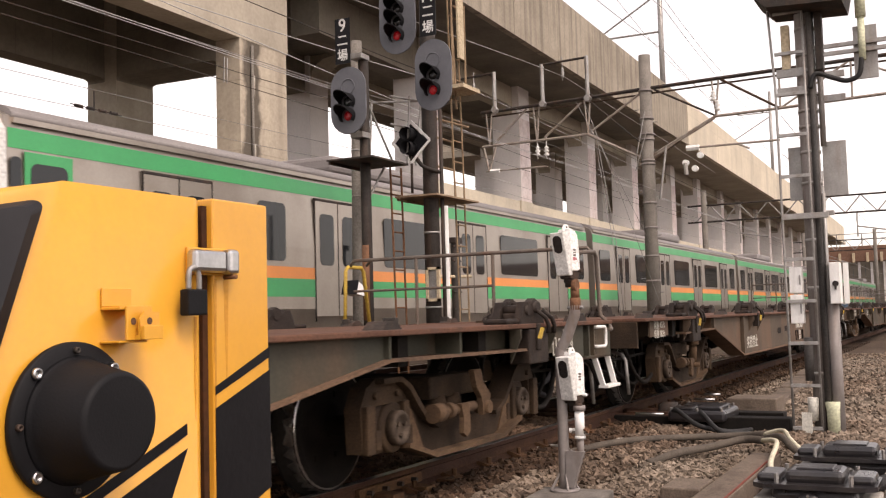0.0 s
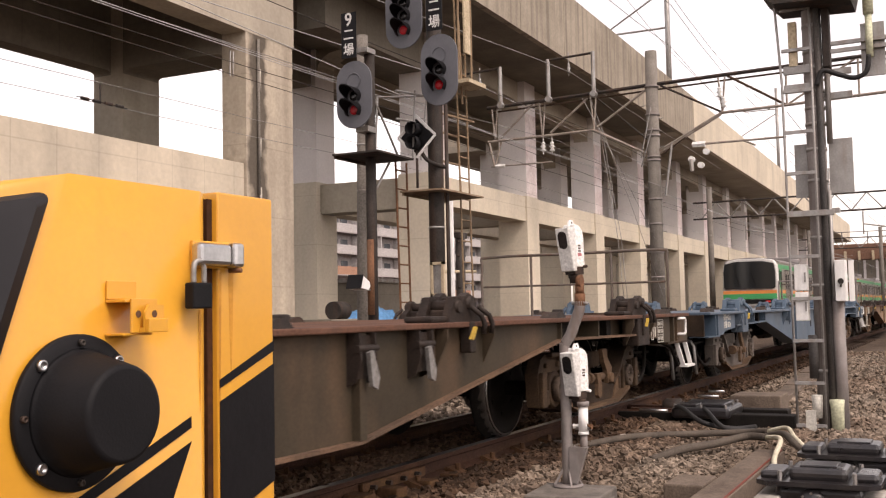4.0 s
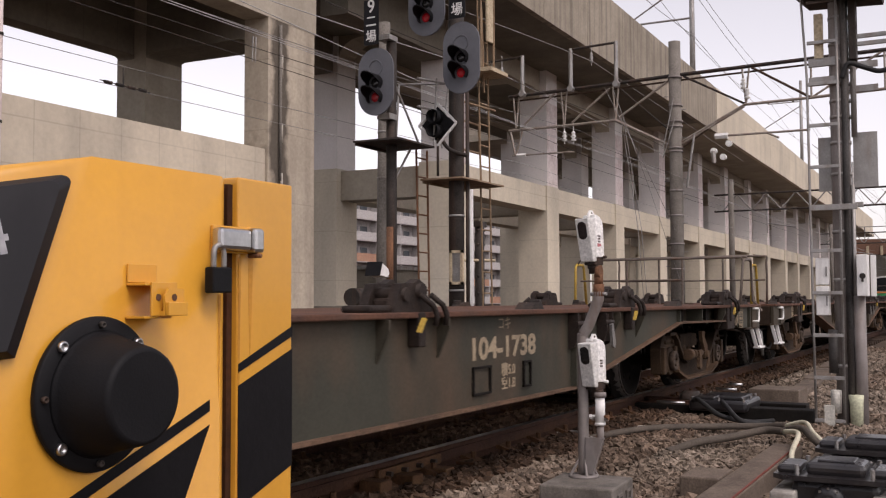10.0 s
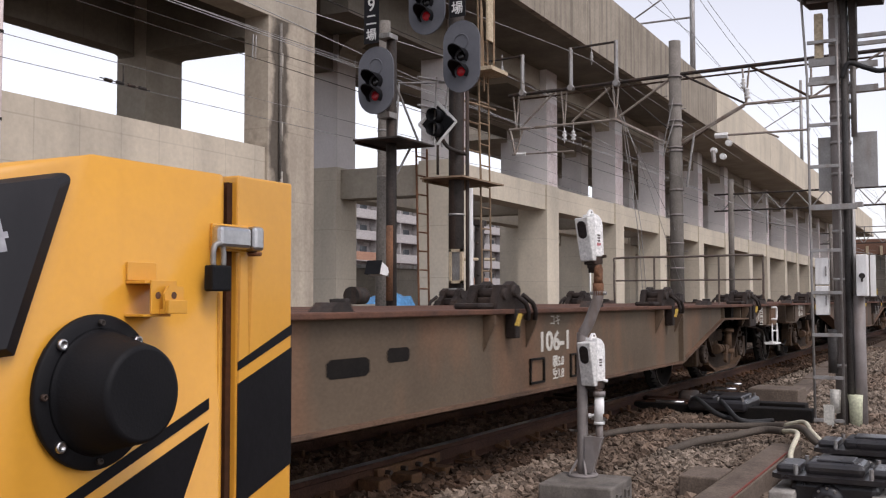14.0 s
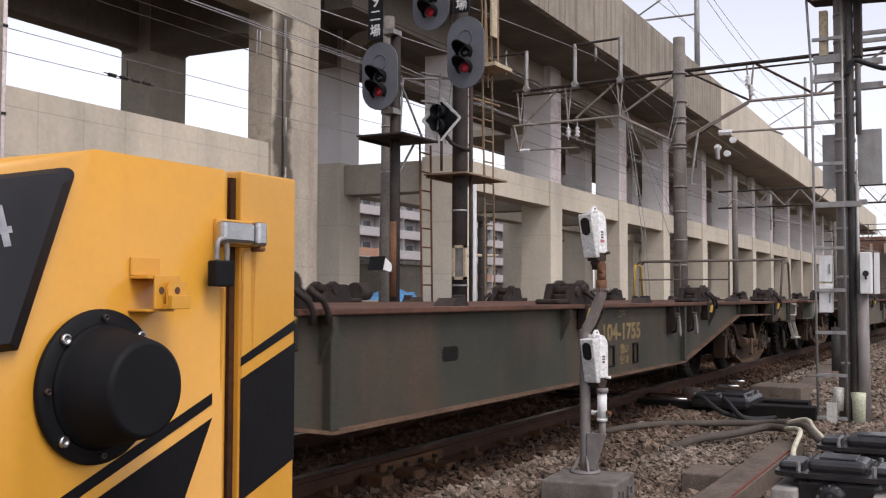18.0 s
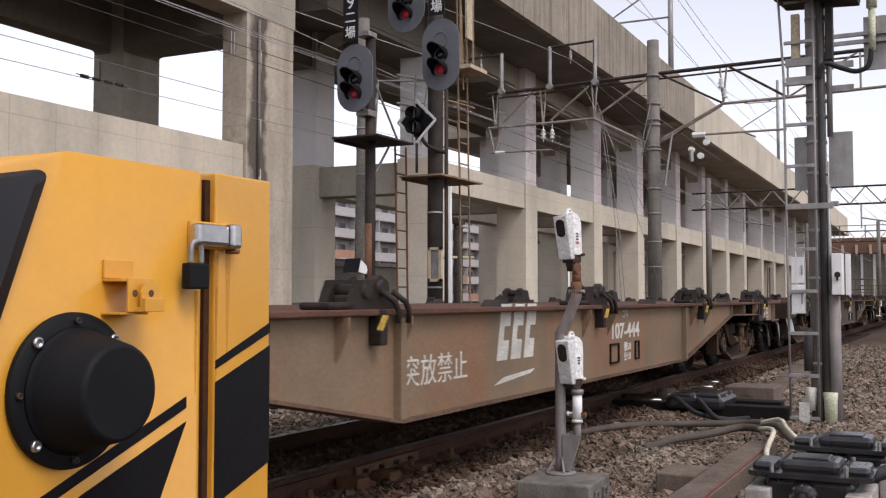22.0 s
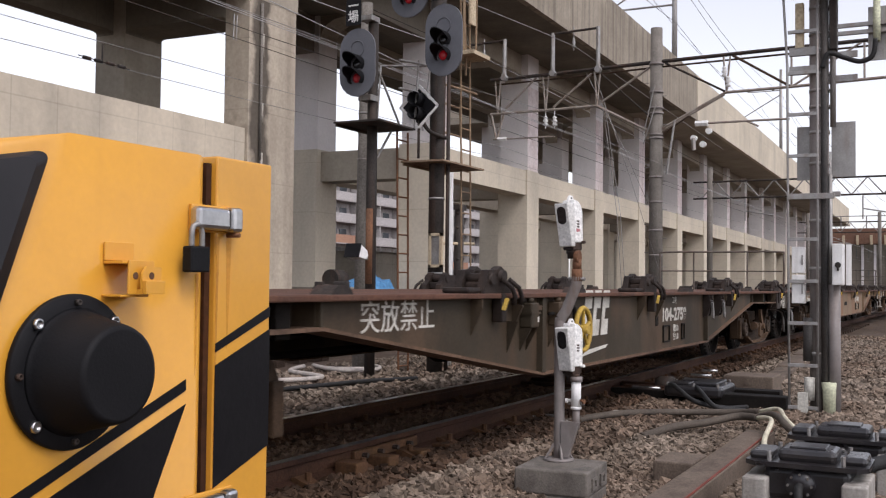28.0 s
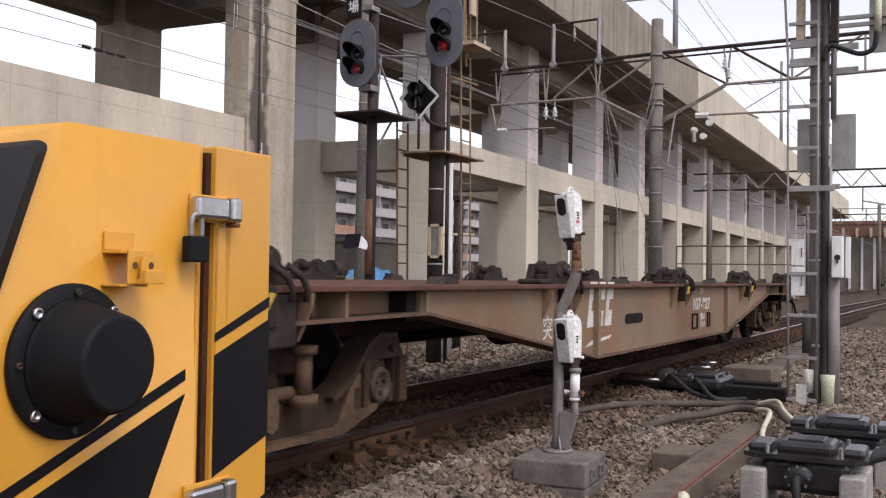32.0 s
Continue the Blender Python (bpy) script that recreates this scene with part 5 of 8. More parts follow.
TEAL_LOAD, HEAVY = ("40.5t", "18.7t"), ("40.7t", "18.6t")
TRAIN = {
    -4: wagon("104", TEAL, DECK_RUST, "dark blue-grey empty container wagon with grimy bogies", treads=("U", "U"), steps=WHITE, rails="loop", left_rails="none"),
    -3: wagon("106", DARK_BROWN, DECK_RUST, "brown weathered empty container wagon with white warning signs", "106-383", ("40.7t", "18.9t"), warn=-3.7, warn_z=0.56, holes=((-1.2, 0.68, 0.17, 0.05), (-0.5, 0.70, 0.12, 0.045)), num_x=1.1, load_x=-8.9, rails="long", left_rails="none"),
    -2: wagon("104", OLIVE, DECK_RUST, "dull olive empty container wagon, rusty below", "", TEAL_LOAD, warn=-4.13, warn_z=0.83, holes=((0.6, 0.7, 0.05, 0.05),), steps=WHITE, rails="long", treads=("", "U"), left_rails="none"),
    -1: wagon("104", BLUE, BLUE, "freshly painted blue-grey empty container wagon", "104-2320", TEAL_LOAD, holes=((-0.6, 0.7, 0.06, 0.06),), flange=BLUE, steps=WHITE, left_steps=BLUE, bogie=BOGIE_DUST, num_x=1.3, rails="outer", left_rails="none", treads=("", "U")),
    0: wagon("107", TAN, DECK_RUST, "tan dusty empty container wagon with a yellow brake wheel", "107-1123", HEAVY, wheel_stand=True, rails="none", belly=2.6, num_x=1.6, load_x=-8.3, left_rails="long", treads=("P", ""), left_steps=DUSTY_WHITE),
    1: wagon("104", TEAL, DECK_RUST, "dark grey-green empty container wagon with white steps", "104-1738", TEAL_LOAD, warn=-4.9, steps=WHITE, left_steps=HAND_IRON, ink=DULL_INK, left_rails="none", num_x=1.5, rails="loop", treads=("", "U")),
    2: wagon("104", OLIVE, DECK_RUST, "olive empty container wagon with a yellow side brake wheel", "104-491", TEAL_LOAD, side_wheel=-2.1, warn=-4.9, holes=((0.6, 0.7, 0.05, 0.05),), num_x=1.42, load_x=-7.9, rails="none", left_rails="hoop", steps=SHADE_IRON, left_steps=WHITE, ink=DULL_INK, treads=("U", "")),
    3: wagon("106", BROWN, DECK_RUST, "brown empty container wagon with slots in the sill", "106-1", ("40.7t", "18.9t"), left_steps=SHADE_IRON, warn=-3.7, warn_z=0.56, holes=((-1.7, 0.71, 0.2, 0.05), (-1.2, 0.755, 0.12, 0.04)), num_x=1.1, rails="long", treads=("", "P"), steps=WHITE, left_rails="none"),
    4: wagon("104", DARK_BROWN, DECK_RUST, "dark red-brown rusty empty container wagon", "", TEAL_LOAD, holes=((-0.6, 0.66, 0.07, 0.05),), left_rails="none", steps=DUSTY_WHITE, rails="long", treads=("", "P")),
    5: wagon("104", TEAL, DECK_RUST, "dark grey-green empty container wagon with a small slot", "104-1755", TEAL_LOAD, ink=FADED, rails="loop", left_rails="none", belly=3.2, num_x=1.3, holes=((-1.9, 0.71, 0.1, 0.045),), steps=DUSTY_WHITE, treads=("", "U")),
    6: wagon("104", GREY_GREEN, DECK_RUST, "faded grey-green empty container wagon with hooped handrails", "", TEAL_LOAD, belly=3.2, holes=((-1.9, 0.72, 0.1, 0.045),), steps=DUSTY_WHITE, rails="loop", left_rails="none", treads=("", "U")),
    7: wagon("107", TAN, DECK_RUST, "tan empty container wagon with bold white numbers", "107-444", HEAVY, logo=-1.9, wheel_stand=True, warn=-2.8, warn_z=0.61, belly=3.3, num_x=1.1, load_x=-8.7, rails="narrow", left_rails="long", treads=("P", ""), left_steps=WHITE),
    8: wagon("104", OLIVE, DECK_RUST, "olive empty container wagon with a yellow side wheel", "104-7", TEAL_LOAD, side_wheel=-2.35, wheel_z=0.6, warn=-5.05, bend=3.1, holes=((0.6, 0.7, 0.05, 0.05),), num_x=1.3, rails="long", left_rails="none", treads=("U", ""), left_steps=WHITE),
    9: wagon("104", DARK_BROWN, DECK_RUST, "brown-olive empty container wagon with a side wheel", "", TEAL_LOAD, side_wheel=-2.1, warn=-4.9, rails="long", left_rails="post", treads=("P", ""), left_steps=WHITE),
    10: wagon("104", OLIVE, DECK_RUST, "olive empty container wagon with yellow wheel and white mark", "104-2759", TEAL_LOAD, logo=-1.75, side_wheel=-2.05, warn=-4.9, holes=((0.58, 0.70, 0.06, 0.06),), num_x=1.3, rails="long", left_rails="hoop", treads=("U", ""), left_steps=WHITE),
    11: wagon("107", TAN, DECK_RUST, "tan-brown empty container wagon with an oval slot", "107-1448", HEAVY, holes=((-1.45, 0.66, 0.3, 0.05),), num_x=1.5, steps=DUSTY_WHITE, rails="long", left_rails="none", treads=("", "P")),
    12: wagon("107", TAN, DECK_RUST, "tan-brown last container wagon of the train", "107-927", HEAVY, logo=-2.9, warn=-3.5, warn_z=0.64, belly=2.7, holes=((-1.5, 0.66, 0.3, 0.05),), num_x=1.35, load_x=-8.6, rails="long", left_rails="none"),
}

# ---- yellow shunting machine beside the camera ----
machine = thing("shunting_machine", "yellow steel shunting machine with black warning stripes", "machine")
MY = 1.15
bm = new_bm()
# flat side, with a corner that turns into a sloping nose
side = [(1.352, -0.27), (1.352, 1.276), (1.033, 1.276), (0.925, 0.935), (0.925, -0.27)]
vs0 = [bm.verts.new((x, MY, z)) for x, z in side]
vs1 = [bm.verts.new((x, MY + 0.95, z)) for x, z in side[:3]]
nose = [(0.62, MY + 0.13, 1.175), (0.50, MY + 0.13, 0.935), (0.50, MY + 0.13, -0.27)]
vn = [bm.verts.new(p) for p in nose]
vr = [bm.verts.new((x, MY + 0.95, z)) for x, y, z in nose]
bm.faces.new(vs0)
bm.faces.new((vs0[2], vn[0], vn[1], vs0[3]))
bm.faces.new((vs0[3], vn[1], vn[2], vs0[4]))
bm.faces.new((vs0[1], vs1[1], vs1[2], vs0[2]))
bm.faces.new((vs0[2], vs1[2], vr[0], vn[0]))
bm.faces.new((vs0[0], vs1[0], vs1[1], vs0[1]))
bm.faces.new((vn[0], vr[0], vr[1], vn[1]))
bm.faces.new((vn[1], vr[1], vr[2], vn[2]))
bm.faces.new((vs0[0], vs0[4], vn[2], vr[2], vs1[0]))
bm.faces.new((vs1[0], vr[2], vr[1], vr[0], vs1[2], vs1[1]))
edges = [e for e in bm.edges if {e.verts[0], e.verts[1]} in ({vs0[0], vs0[1]}, {vs0[1], vs0[2]}, {vs0[2], vs0[3]}, {vs0[3], vs0[4]}, {vs0[2], vn[0]}, {vs0[1], vs1[1]})]
bmesh.ops.recalc_face_normals(bm, faces=bm.faces)


def along(test):
    return [e for e in bm.edges if all(test(v.co) for v in e.verts)]


fold = [e for e in edges if {e.verts[0], e.verts[1]} in ({vs0[2], vs0[3]}, {vs0[3], vs0[4]}, {vs0[2], vn[0]})]
bmesh.ops.bevel(bm, geom=fold, offset=0.014, segments=5, affect="EDGES", profile=0.5)
rim = along(lambda c: abs(c.y - MY) < 1e-4 and c.z > 1.25) + along(lambda c: abs(c.x - 1.352) < 1e-4 and (c.z > 1.26 or abs(c.y - MY) < 1e-4))
bmesh.ops.bevel(bm, geom=list(set(rim)), offset=0.030, segments=7, affect="EDGES", profile=0.5)
for f in bm.faces:
    f.smooth = True
body = part("body", bm, YELLOW, machine, "yellow painted steel body")
bm = new_bm()
bx(bm, 1.366, 1.519, MY - 0.004, MY + 0.95, -0.27, 1.279, bevel=0.004)
cover = part("end_cover", bm, YELLOW, machine, "yellow end cover behind a narrow gap")
# added filler strip; its dark colour holds the gap's shade and rust brown
bm = new_bm()
bx(bm, 1.3525, 1.3655, MY + 0.009, MY + 0.9, -0.26, 1.266)
part("gap_seal", bm, surf("rusty_seal", (0.065, 0.024, 0.009), (0.028, 0.012, 0.006), 0.8, 0, 6, 90, 0.1, (0.03, 0.014, 0.008), 0.6, (20, 20, 3)), machine)
# dark panel on the nose
A, B, C, D = Vector((1.012, MY, 1.247)), Vector((0.60, MY + 0.13, 1.160)), Vector((0.50, MY + 0.13, 0.95)), Vector((0.918, MY - 0.0, 0.99))
out = (B - A).cross(D - A).normalized()
if out.y > 0:
    out = -out
bm = new_bm()
lo = [bm.verts.new(p + out * 0.001 + Vector((0, -0.0015, 0))) for p in (A, B, C, D)]
hi = [bm.verts.new(p + out * 0.017 + (((A + B + C + D) / 4) - p) * 0.085) for p in (A, B, C, D)]
bm.faces.new(hi)
bm.faces.new(lo[::-1])
for i in range(4):
    bm.faces.new((lo[i], lo[(i + 1) % 4], hi[(i + 1) % 4], hi[i]))
corner = [e for e in bm.edges if {e.verts[0], e.verts[1]} == {lo[0], hi[0]}]
bmesh.ops.recalc_face_normals(bm, faces=bm.faces)
bmesh.ops.bevel(bm, geom=corner, offset=0.014, segments=5, affect="EDGES", profile=0.5)
nose_panel = part("nose_panel", bm, PANEL_BLACK, machine, "black nose panel with a painted figure")
mid = Vector((0.891, 1.158, 1.150))
mid += out * ((A + out * 0.0176 - mid).dot(out))
xax = (A - B).normalized()
zax = out
letters("figure", "4", 0.078, surf("grey_figure", (0.33, 0.33, 0.35), None, 0.6, bump=0), nose_panel,
        Matrix.Translation(mid) @ Matrix((xax, zax.cross(xax), zax)).transposed().to_4x4(), 0.001)


def stripe(pts, parent, y, name="stripe"):
    bm = new_bm()
    prism(bm, pts, y, y - 0.0012)
    return part(name, bm, BLACK, parent, "black warning stripe")


stripe([(0.93, 0.758), (1.3002, 0.9019), (1.3005, 0.8834), (0.93, 0.740)], body, MY - 0.0003)
stripe([(0.93, 0.722), (1.3009, 0.8612), (1.2414, 0.7448), (1.10, 0.46), (0.93, 0.40)], body, MY - 0.0003)
stripe([(1.3675, 0.957), (1.518, 1.0185), (1.518, 1.0), (1.3675, 0.9425)], cover, MY - 0.0043)
stripe([(1.3675, 0.920), (1.518, 0.977), (1.518, 0.7655), (1.3675, 0.712)], cover, MY - 0.0043)
stripe([(1.3675, 0.60), (1.518, 0.66), (1.518, 0.42), (1.3675, 0.36)], cover, MY - 0.0043)
# latches over the gap, one with a padlock
for z in (1.168, 0.686):
    bm = new_bm()
    bx(bm, 1.298, 1.415, MY - 0.008, MY - 0.001, z - 0.022, z + 0.024, bevel=0.002)
    plate = part("latch_plate", bm, YELLOW, machine)
    bm = new_bm()
    bx(bm, 1.291, 1.3725, MY - 0.031, MY - 0.0085, z - 0.0185, z + 0.019, bevel=0.0075)
    part("latch_lever", bm, STEEL, plate, "bright steel latch lever")
    bm = new_bm()
    bx(bm, 1.367, 1.377, MY - 0.025, MY - 0.0085, z - 0.016, z + 0.018, bevel=0.002)
    part("latch_hinge", bm, DARK_IRON, plate)
    bm = new_bm()
    bx(bm, 1.3765, 1.404, MY - 0.033, MY - 0.0085, z - 0.021, z + 0.0225, bevel=0.007)
    part("latch_catch", bm, STEEL, plate, "bright steel catch")
    bm = new_bm()
    lathe(bm, [(0.004, MY - 0.009), (0.004, MY - 0.035), (0.003, MY - 0.036)], 12, c=(1.389, 0, z - 0.025))
    part("latch_pin", bm, RUST_IRON, plate, "rusty pin")
lock = thing("padlock", "black padlock with a steel shackle hanging on the latch", "padlock")
bm = new_bm()
bx(bm, 1.270, 1.316, MY - 0.034, MY - 0.014, 1.078, 1.1205, bevel=0.003)
part("lock_body", bm, RUBBER, lock)
bm = new_bm()
tube(bm, soft([(1.281, MY - 0.024, 1.118), (1.281, MY - 0.024, 1.142), (1.285, MY - 0.024, 1.153), (1.2935, MY - 0.026, 1.157), (1.302, MY - 0.024, 1.153), (1.306, MY - 0.024, 1.142), (1.306, MY - 0.024, 1.118)], 3), 0.0048, 10)
part("shackle", bm, DULL_STEEL, lock, "dull steel shackle")
# folded bracket with two holes
bm = new_bm()
bx(bm, 1.114, 1.174, MY - 0.0045, MY - 0.0005, 1.093, 1.1215, bevel=0.0015)
bx(bm, 1.114, 1.176, MY - 0.0395, MY - 0.0005, 1.088, 1.0925, bevel=0.0012)
bx(bm, 1.112, 1.170, MY - 0.0395, MY - 0.0005, 1.0385, 1.0425, bevel=0.0012)
bx(bm, 1.1235, 1.1765, MY - 0.044, MY - 0.040, 1.0425, 1.0935, bevel=0.0012)
prism(bm, [(1.138, 1.043), (1.178, 1.043), (1.178, 1.083), (1.1465, 1.085), (1.138, 1.073)], MY - 0.0565, MY - 0.0525)
bx(bm, 1.139, 1.177, MY - 0.0525, MY - 0.0445, 1.043, 1.05)
bx(bm, 1.138, 1.1785, MY - 0.0645, MY - 0.057, 1.043, 1.0635, bevel=0.0012)
bracket = part("bracket", bm, YELLOW, machine, "yellow folded bracket")
for x, y in ((1.1365, MY - 0.0444), (1.157, MY - 0.0568)):
    bm = new_bm()
    lathe(bm, [(0.0055, y), (0.0055, y - 0.0004)], 14, c=(x, 0, 1.0705))
    part("bolt_hole", bm, RUST_IRON, bracket)
# rubber buffer
bm = new_bm()
lathe(bm, [(0.109, 1.1495), (0.1115, 1.145), (0.1115, 1.140), (0.109, 1.1365), (0.08, 1.1365)], 64, c=(1.054, 0, 0.932))
buf = part("buffer_flange", bm, RUBBER, machine, "round black flange with four screws")
bm = new_bm()
lathe(bm, [(0.092, 1.1368), (0.089, 1.134), (0.086, 1.125), (0.070, 1.058), (0.067, 1.0515), (0.062, 1.05)], 64, c=(1.0565, 0, 0.932))
part("buffer_block", bm, RUBBER, buf, "tapered black rubber block")
for k in range(8):
    a = k * math.pi / 4 + math.pi / 4
    big = k % 2 == 0
    r = 0.0085 if big else 0.005
    bm = new_bm()
    c = (1.054 + 0.099 * math.cos(a), 0, 0.932 + 0.099 * math.sin(a))
    lathe(bm, [(r, 1.1368), (r, 1.131), (r * 0.85, 1.1295), (r * 0.5, 1.1295), (r * 0.42, 1.133)], 18, c=c)
    part("screw", bm, STEEL if big else DARK_IRON, buf)

# rust run-down below the latches and along the gap
RUN = surf("rust_run_on_yellow", (0.52, 0.23, 0.035), (0.62, 0.29, 0.04), 0.5, 0, 6, 90, 0.02, (0.30, 0.12, 0.03), 0.5, (60, 60, 6), gritty=0.1)
for pts in ([(1.392, 1.142), (1.406, 1.142), (1.402, 1.02), (1.398, 0.945), (1.395, 1.03)], [(1.3675, 1.14), (1.374, 1.14), (1.3715, 0.98), (1.3705, 0.72), (1.3675, 0.60)]):
    bm = new_bm()
    prism(bm, pts, MY - 0.0041, MY - 0.00425)
    part("rust_stain", bm, RUN, cover, "rust run down the paint")
for pts in ([(1.320, 1.076), (1.327, 1.076), (1.325, 0.95), (1.323, 0.90), (1.321, 0.96)],):
    bm = new_bm()
    prism(bm, pts, MY - 0.0001, MY - 0.00025)
    part("rust_stain", bm, RUN, body, "rust run down the paint")

# ---- dwarf signal post on its concrete block ----
post = thing("dwarf_signal_post", "grey bent steel post on a worn concrete block", "signal post")
bm = new_bm()
bx(bm, -0.25, 0.25, -0.24, 0.24, -0.258, -0.10, bevel=0.012)
bx(bm, -0.246, 0.246, -0.236, 0.236, -0.42, -0.262, bevel=0.010)
bx(bm, -0.235, 0.235, -0.225, 0.225, -0.27, -0.25)
for a in (-0.10, 0.10):
    for y, z in ((-0.252, -0.16), (-0.252, -0.22)):
        bx(bm, a - 0.055, a + 0.055, y, y + 0.02, z - 0.008, z + 0.008)
    for q in (-0.047, 0.047):
        bx(bm, a + q - 0.008, a + q + 0.008, -0.252, -0.232, -0.22, -0.16)
bmesh.ops.transform(bm, matrix=pose(6.28, 2.37, 0, 0, 0, 4), verts=bm.verts)
part("concrete_block", bm, CONCRETE_BLOCK, post, "worn grey concrete block")
bm = new_bm()
tube(bm, soft([(6.4, 2.436, -0.09), (6.4, 2.436, 0.4), (6.4, 2.435, 0.80), (6.4, 2.428, 0.84), (6.4, 2.390, 0.90), (6.4, 2.345, 1.01), (6.4, 2.322, 1.07), (6.4, 2.318, 1.12)], 5), 0.036, 14)
part("pipe", bm, POST_GREY, post, "bent grey pipe")
bm = new_bm()
lathe(bm, [(0.10, -0.10), (0.10, -0.085), (0.04, -0.08)], 24, axis="z", c=(6.4, 2.436, 0))
for a in range(4):
    q = a * math.pi / 2 + 0.6
    c, d = math.cos(q), math.sin(q)
    rod(bm, (6.4 + 0.09 * c, 2.436 + 0.09 * d, -0.086), (6.4 + 0.03 * c, 2.436 + 0.03 * d, 0.015), 0.009, 6)
part("foot_flange", bm, POST_GREY, post)
bm = new_bm()
prism(bm, [(2.408, 0.165), (2.285, 0.165), (2.30, 0.12), (2.36, -0.07), (2.408, -0.07)], 6.36, 6.40, "x")
part("gusset_bracket", bm, POST_GREY, post)
bm = new_bm()
rod(bm, (6.4, 2.318, 0.255), (6.4, 2.318, 0.43), 0.032, 16)
rod(bm, (6.4, 2.318, 0.245), (6.4, 2.318, 0.262), 0.036, 16)
spigot = part("spigot", bm, WHITE, post, "chipped white spigot")
bm = new_bm()
rod(bm, (6.4, 2.318, 0.12), (6.4, 2.318, 0.25), 0.024, 14)
rod(bm, (6.4, 2.318, 0.428), (6.4, 2.318, 0.46), 0.041, 16)
part("spigot_stem", bm, POST_GREY, post)
for k in (-1, 1):
    bm = new_bm()
    rod(bm, (6.395, 2.318 + k * 0.03, 0.305), (6.385, 2.318 + k * 0.062, 0.30), 0.009, 8)
    rod(bm, (6.385, 2.318 + k * 0.052, 0.30), (6.383, 2.318 + k * 0.066, 0.299), 0.017, 6)
    part("clamp_screw", bm, RUST_IRON if k < 0 else WHITE, spigot)
bm = new_bm()
rod(bm, (6.4, 2.318, 1.09), (6.4, 2.318, 1.17), 0.036, 14, mat=0)
rod(bm, (6.4, 2.318, 1.17), (6.4, 2.318, 1.235), 0.03, 14, mat=0)
rod(bm, (6.4, 2.33, 1.25), (6.4, 2.30, 1.25), 0.045, 12)
part("rusty_collar", bm, RUST_IRON, post, "rust-brown collar")
bars("clamp_bolt", [((6.4, y - 0.018, z), (6.4, y + 0.018, z)) for y in (2.28, 2.356) for z in (1.105, 0.285)], 0.012, DULL_STEEL, post, 8)


def dwarf_signal(upper, m):
    s = thing("dwarf_signal", "white dwarf signal lamp housing with a dark oval lens", "signal lamp", "dwarf signals on the post")
    # rear case with a rounded back, and a deeper lens cover that leans out at the top
    bm = new_bm()
    prism(bm, [(-0.02, 0.03), (0.058, 0.03), (0.062, 0.05), (0.062, 0.235), (0.054, 0.272), (0.034, 0.298), (0.006, 0.312), (-0.02, 0.314)], -0.040, 0.040)
    bmesh.ops.bevel(bm, geom=list(bm.edges), offset=0.006, segments=2, affect="EDGES", profile=0.5)
    part("housing", bm, LAMP_WHITE, s)
    bm = new_bm()
    prism(bm, [(-0.0195, 0.0), (-0.052, 0.0), (-0.098, 0.285), (-0.0195, 0.292)], -0.044, 0.044)
    bmesh.ops.bevel(bm, geom=list(bm.edges), offset=0.007, segments=3, affect="EDGES", profile=0.5)
    front = part("lens_cover", bm, COVER_GREY, s, "lens cover greyed for shade and dirt, leaning outwards")
    slope = -0.046 / 0.285

    def oval(w, h):
        return [(w * math.cos(a * math.pi / 10), 0.205 + math.copysign(h - w, math.sin(a * math.pi / 10)) + w * math.sin(a * math.pi / 10)) for a in range(20)]

    for name, w, h, a, b, mat in (("lens_rim", 0.034, 0.064, -0.0535, -0.0515, COVER_GREY), ("lens", 0.029, 0.058, -0.0545, -0.0525, LENS_OFF)):
        bm = new_bm()
        prism(bm, oval(w, h), a, b, "x")
        for v in bm.verts:
            v.co.x += slope * v.co.z
        part(name, bm, mat, front, "dark oval lens" if name == "lens" else "")
    bm = new_bm()
    prism(bm, [(-0.030, 0.300), (0.030, 0.300), (0.026, 0.322), (0.012, 0.345), (-0.008, 0.345), (-0.024, 0.322)], -0.006, 0.006)
    eye_plate = part("lifting_eye", bm, WHITE, s)
    bm = new_bm()
    rod(bm, (0.002, -0.0066, 0.327), (0.002, 0.0066, 0.327), 0.007, 10)
    part("eye_hole", bm, DARK_IRON, eye_plate)
    bm = new_bm()
    bx(bm, -0.03, 0.055, -0.035, 0.035, -0.02, 0.03, bevel=0.004)
    lathe(bm, [(0.0, -0.075), (0.034, -0.075), (0.034, -0.045), (0.040, -0.04), (0.040, -0.02), (0.0, -0.02)], 14, axis="z", c=(0.02, 0, 0))
    part("base_clamp", bm, DARK_IRON, s)
    bm = new_bm()
    rod(bm, (0.05, -0.058, 0.032), (0.05, 0.058, 0.032), 0.010, 8)
    part("clamp_bolt", bm, WHITE if not upper else DARK_IRON, s)
    blocks("marking", [(0.002 + 0.013 * (k % 2), 0.011 + 0.013 * (k % 2), -0.0418, -0.0398, 0.165 - k // 2 * 0.018, 0.176 - k // 2 * 0.018) for k in range(6)], DARK_IRON, s)
    if upper:
        bm = new_bm()
        prism(bm, [(-0.004, 0.098), (0.032, 0.104), (0.032, 0.118), (-0.004, 0.122)], -0.0418, -0.0398)
        part("marking", bm, surf("red_mark", (0.45, 0.16, 0.17), None, 0.6, bump=0), s, "faded red bar")
    s.matrix_basis = m
    return s


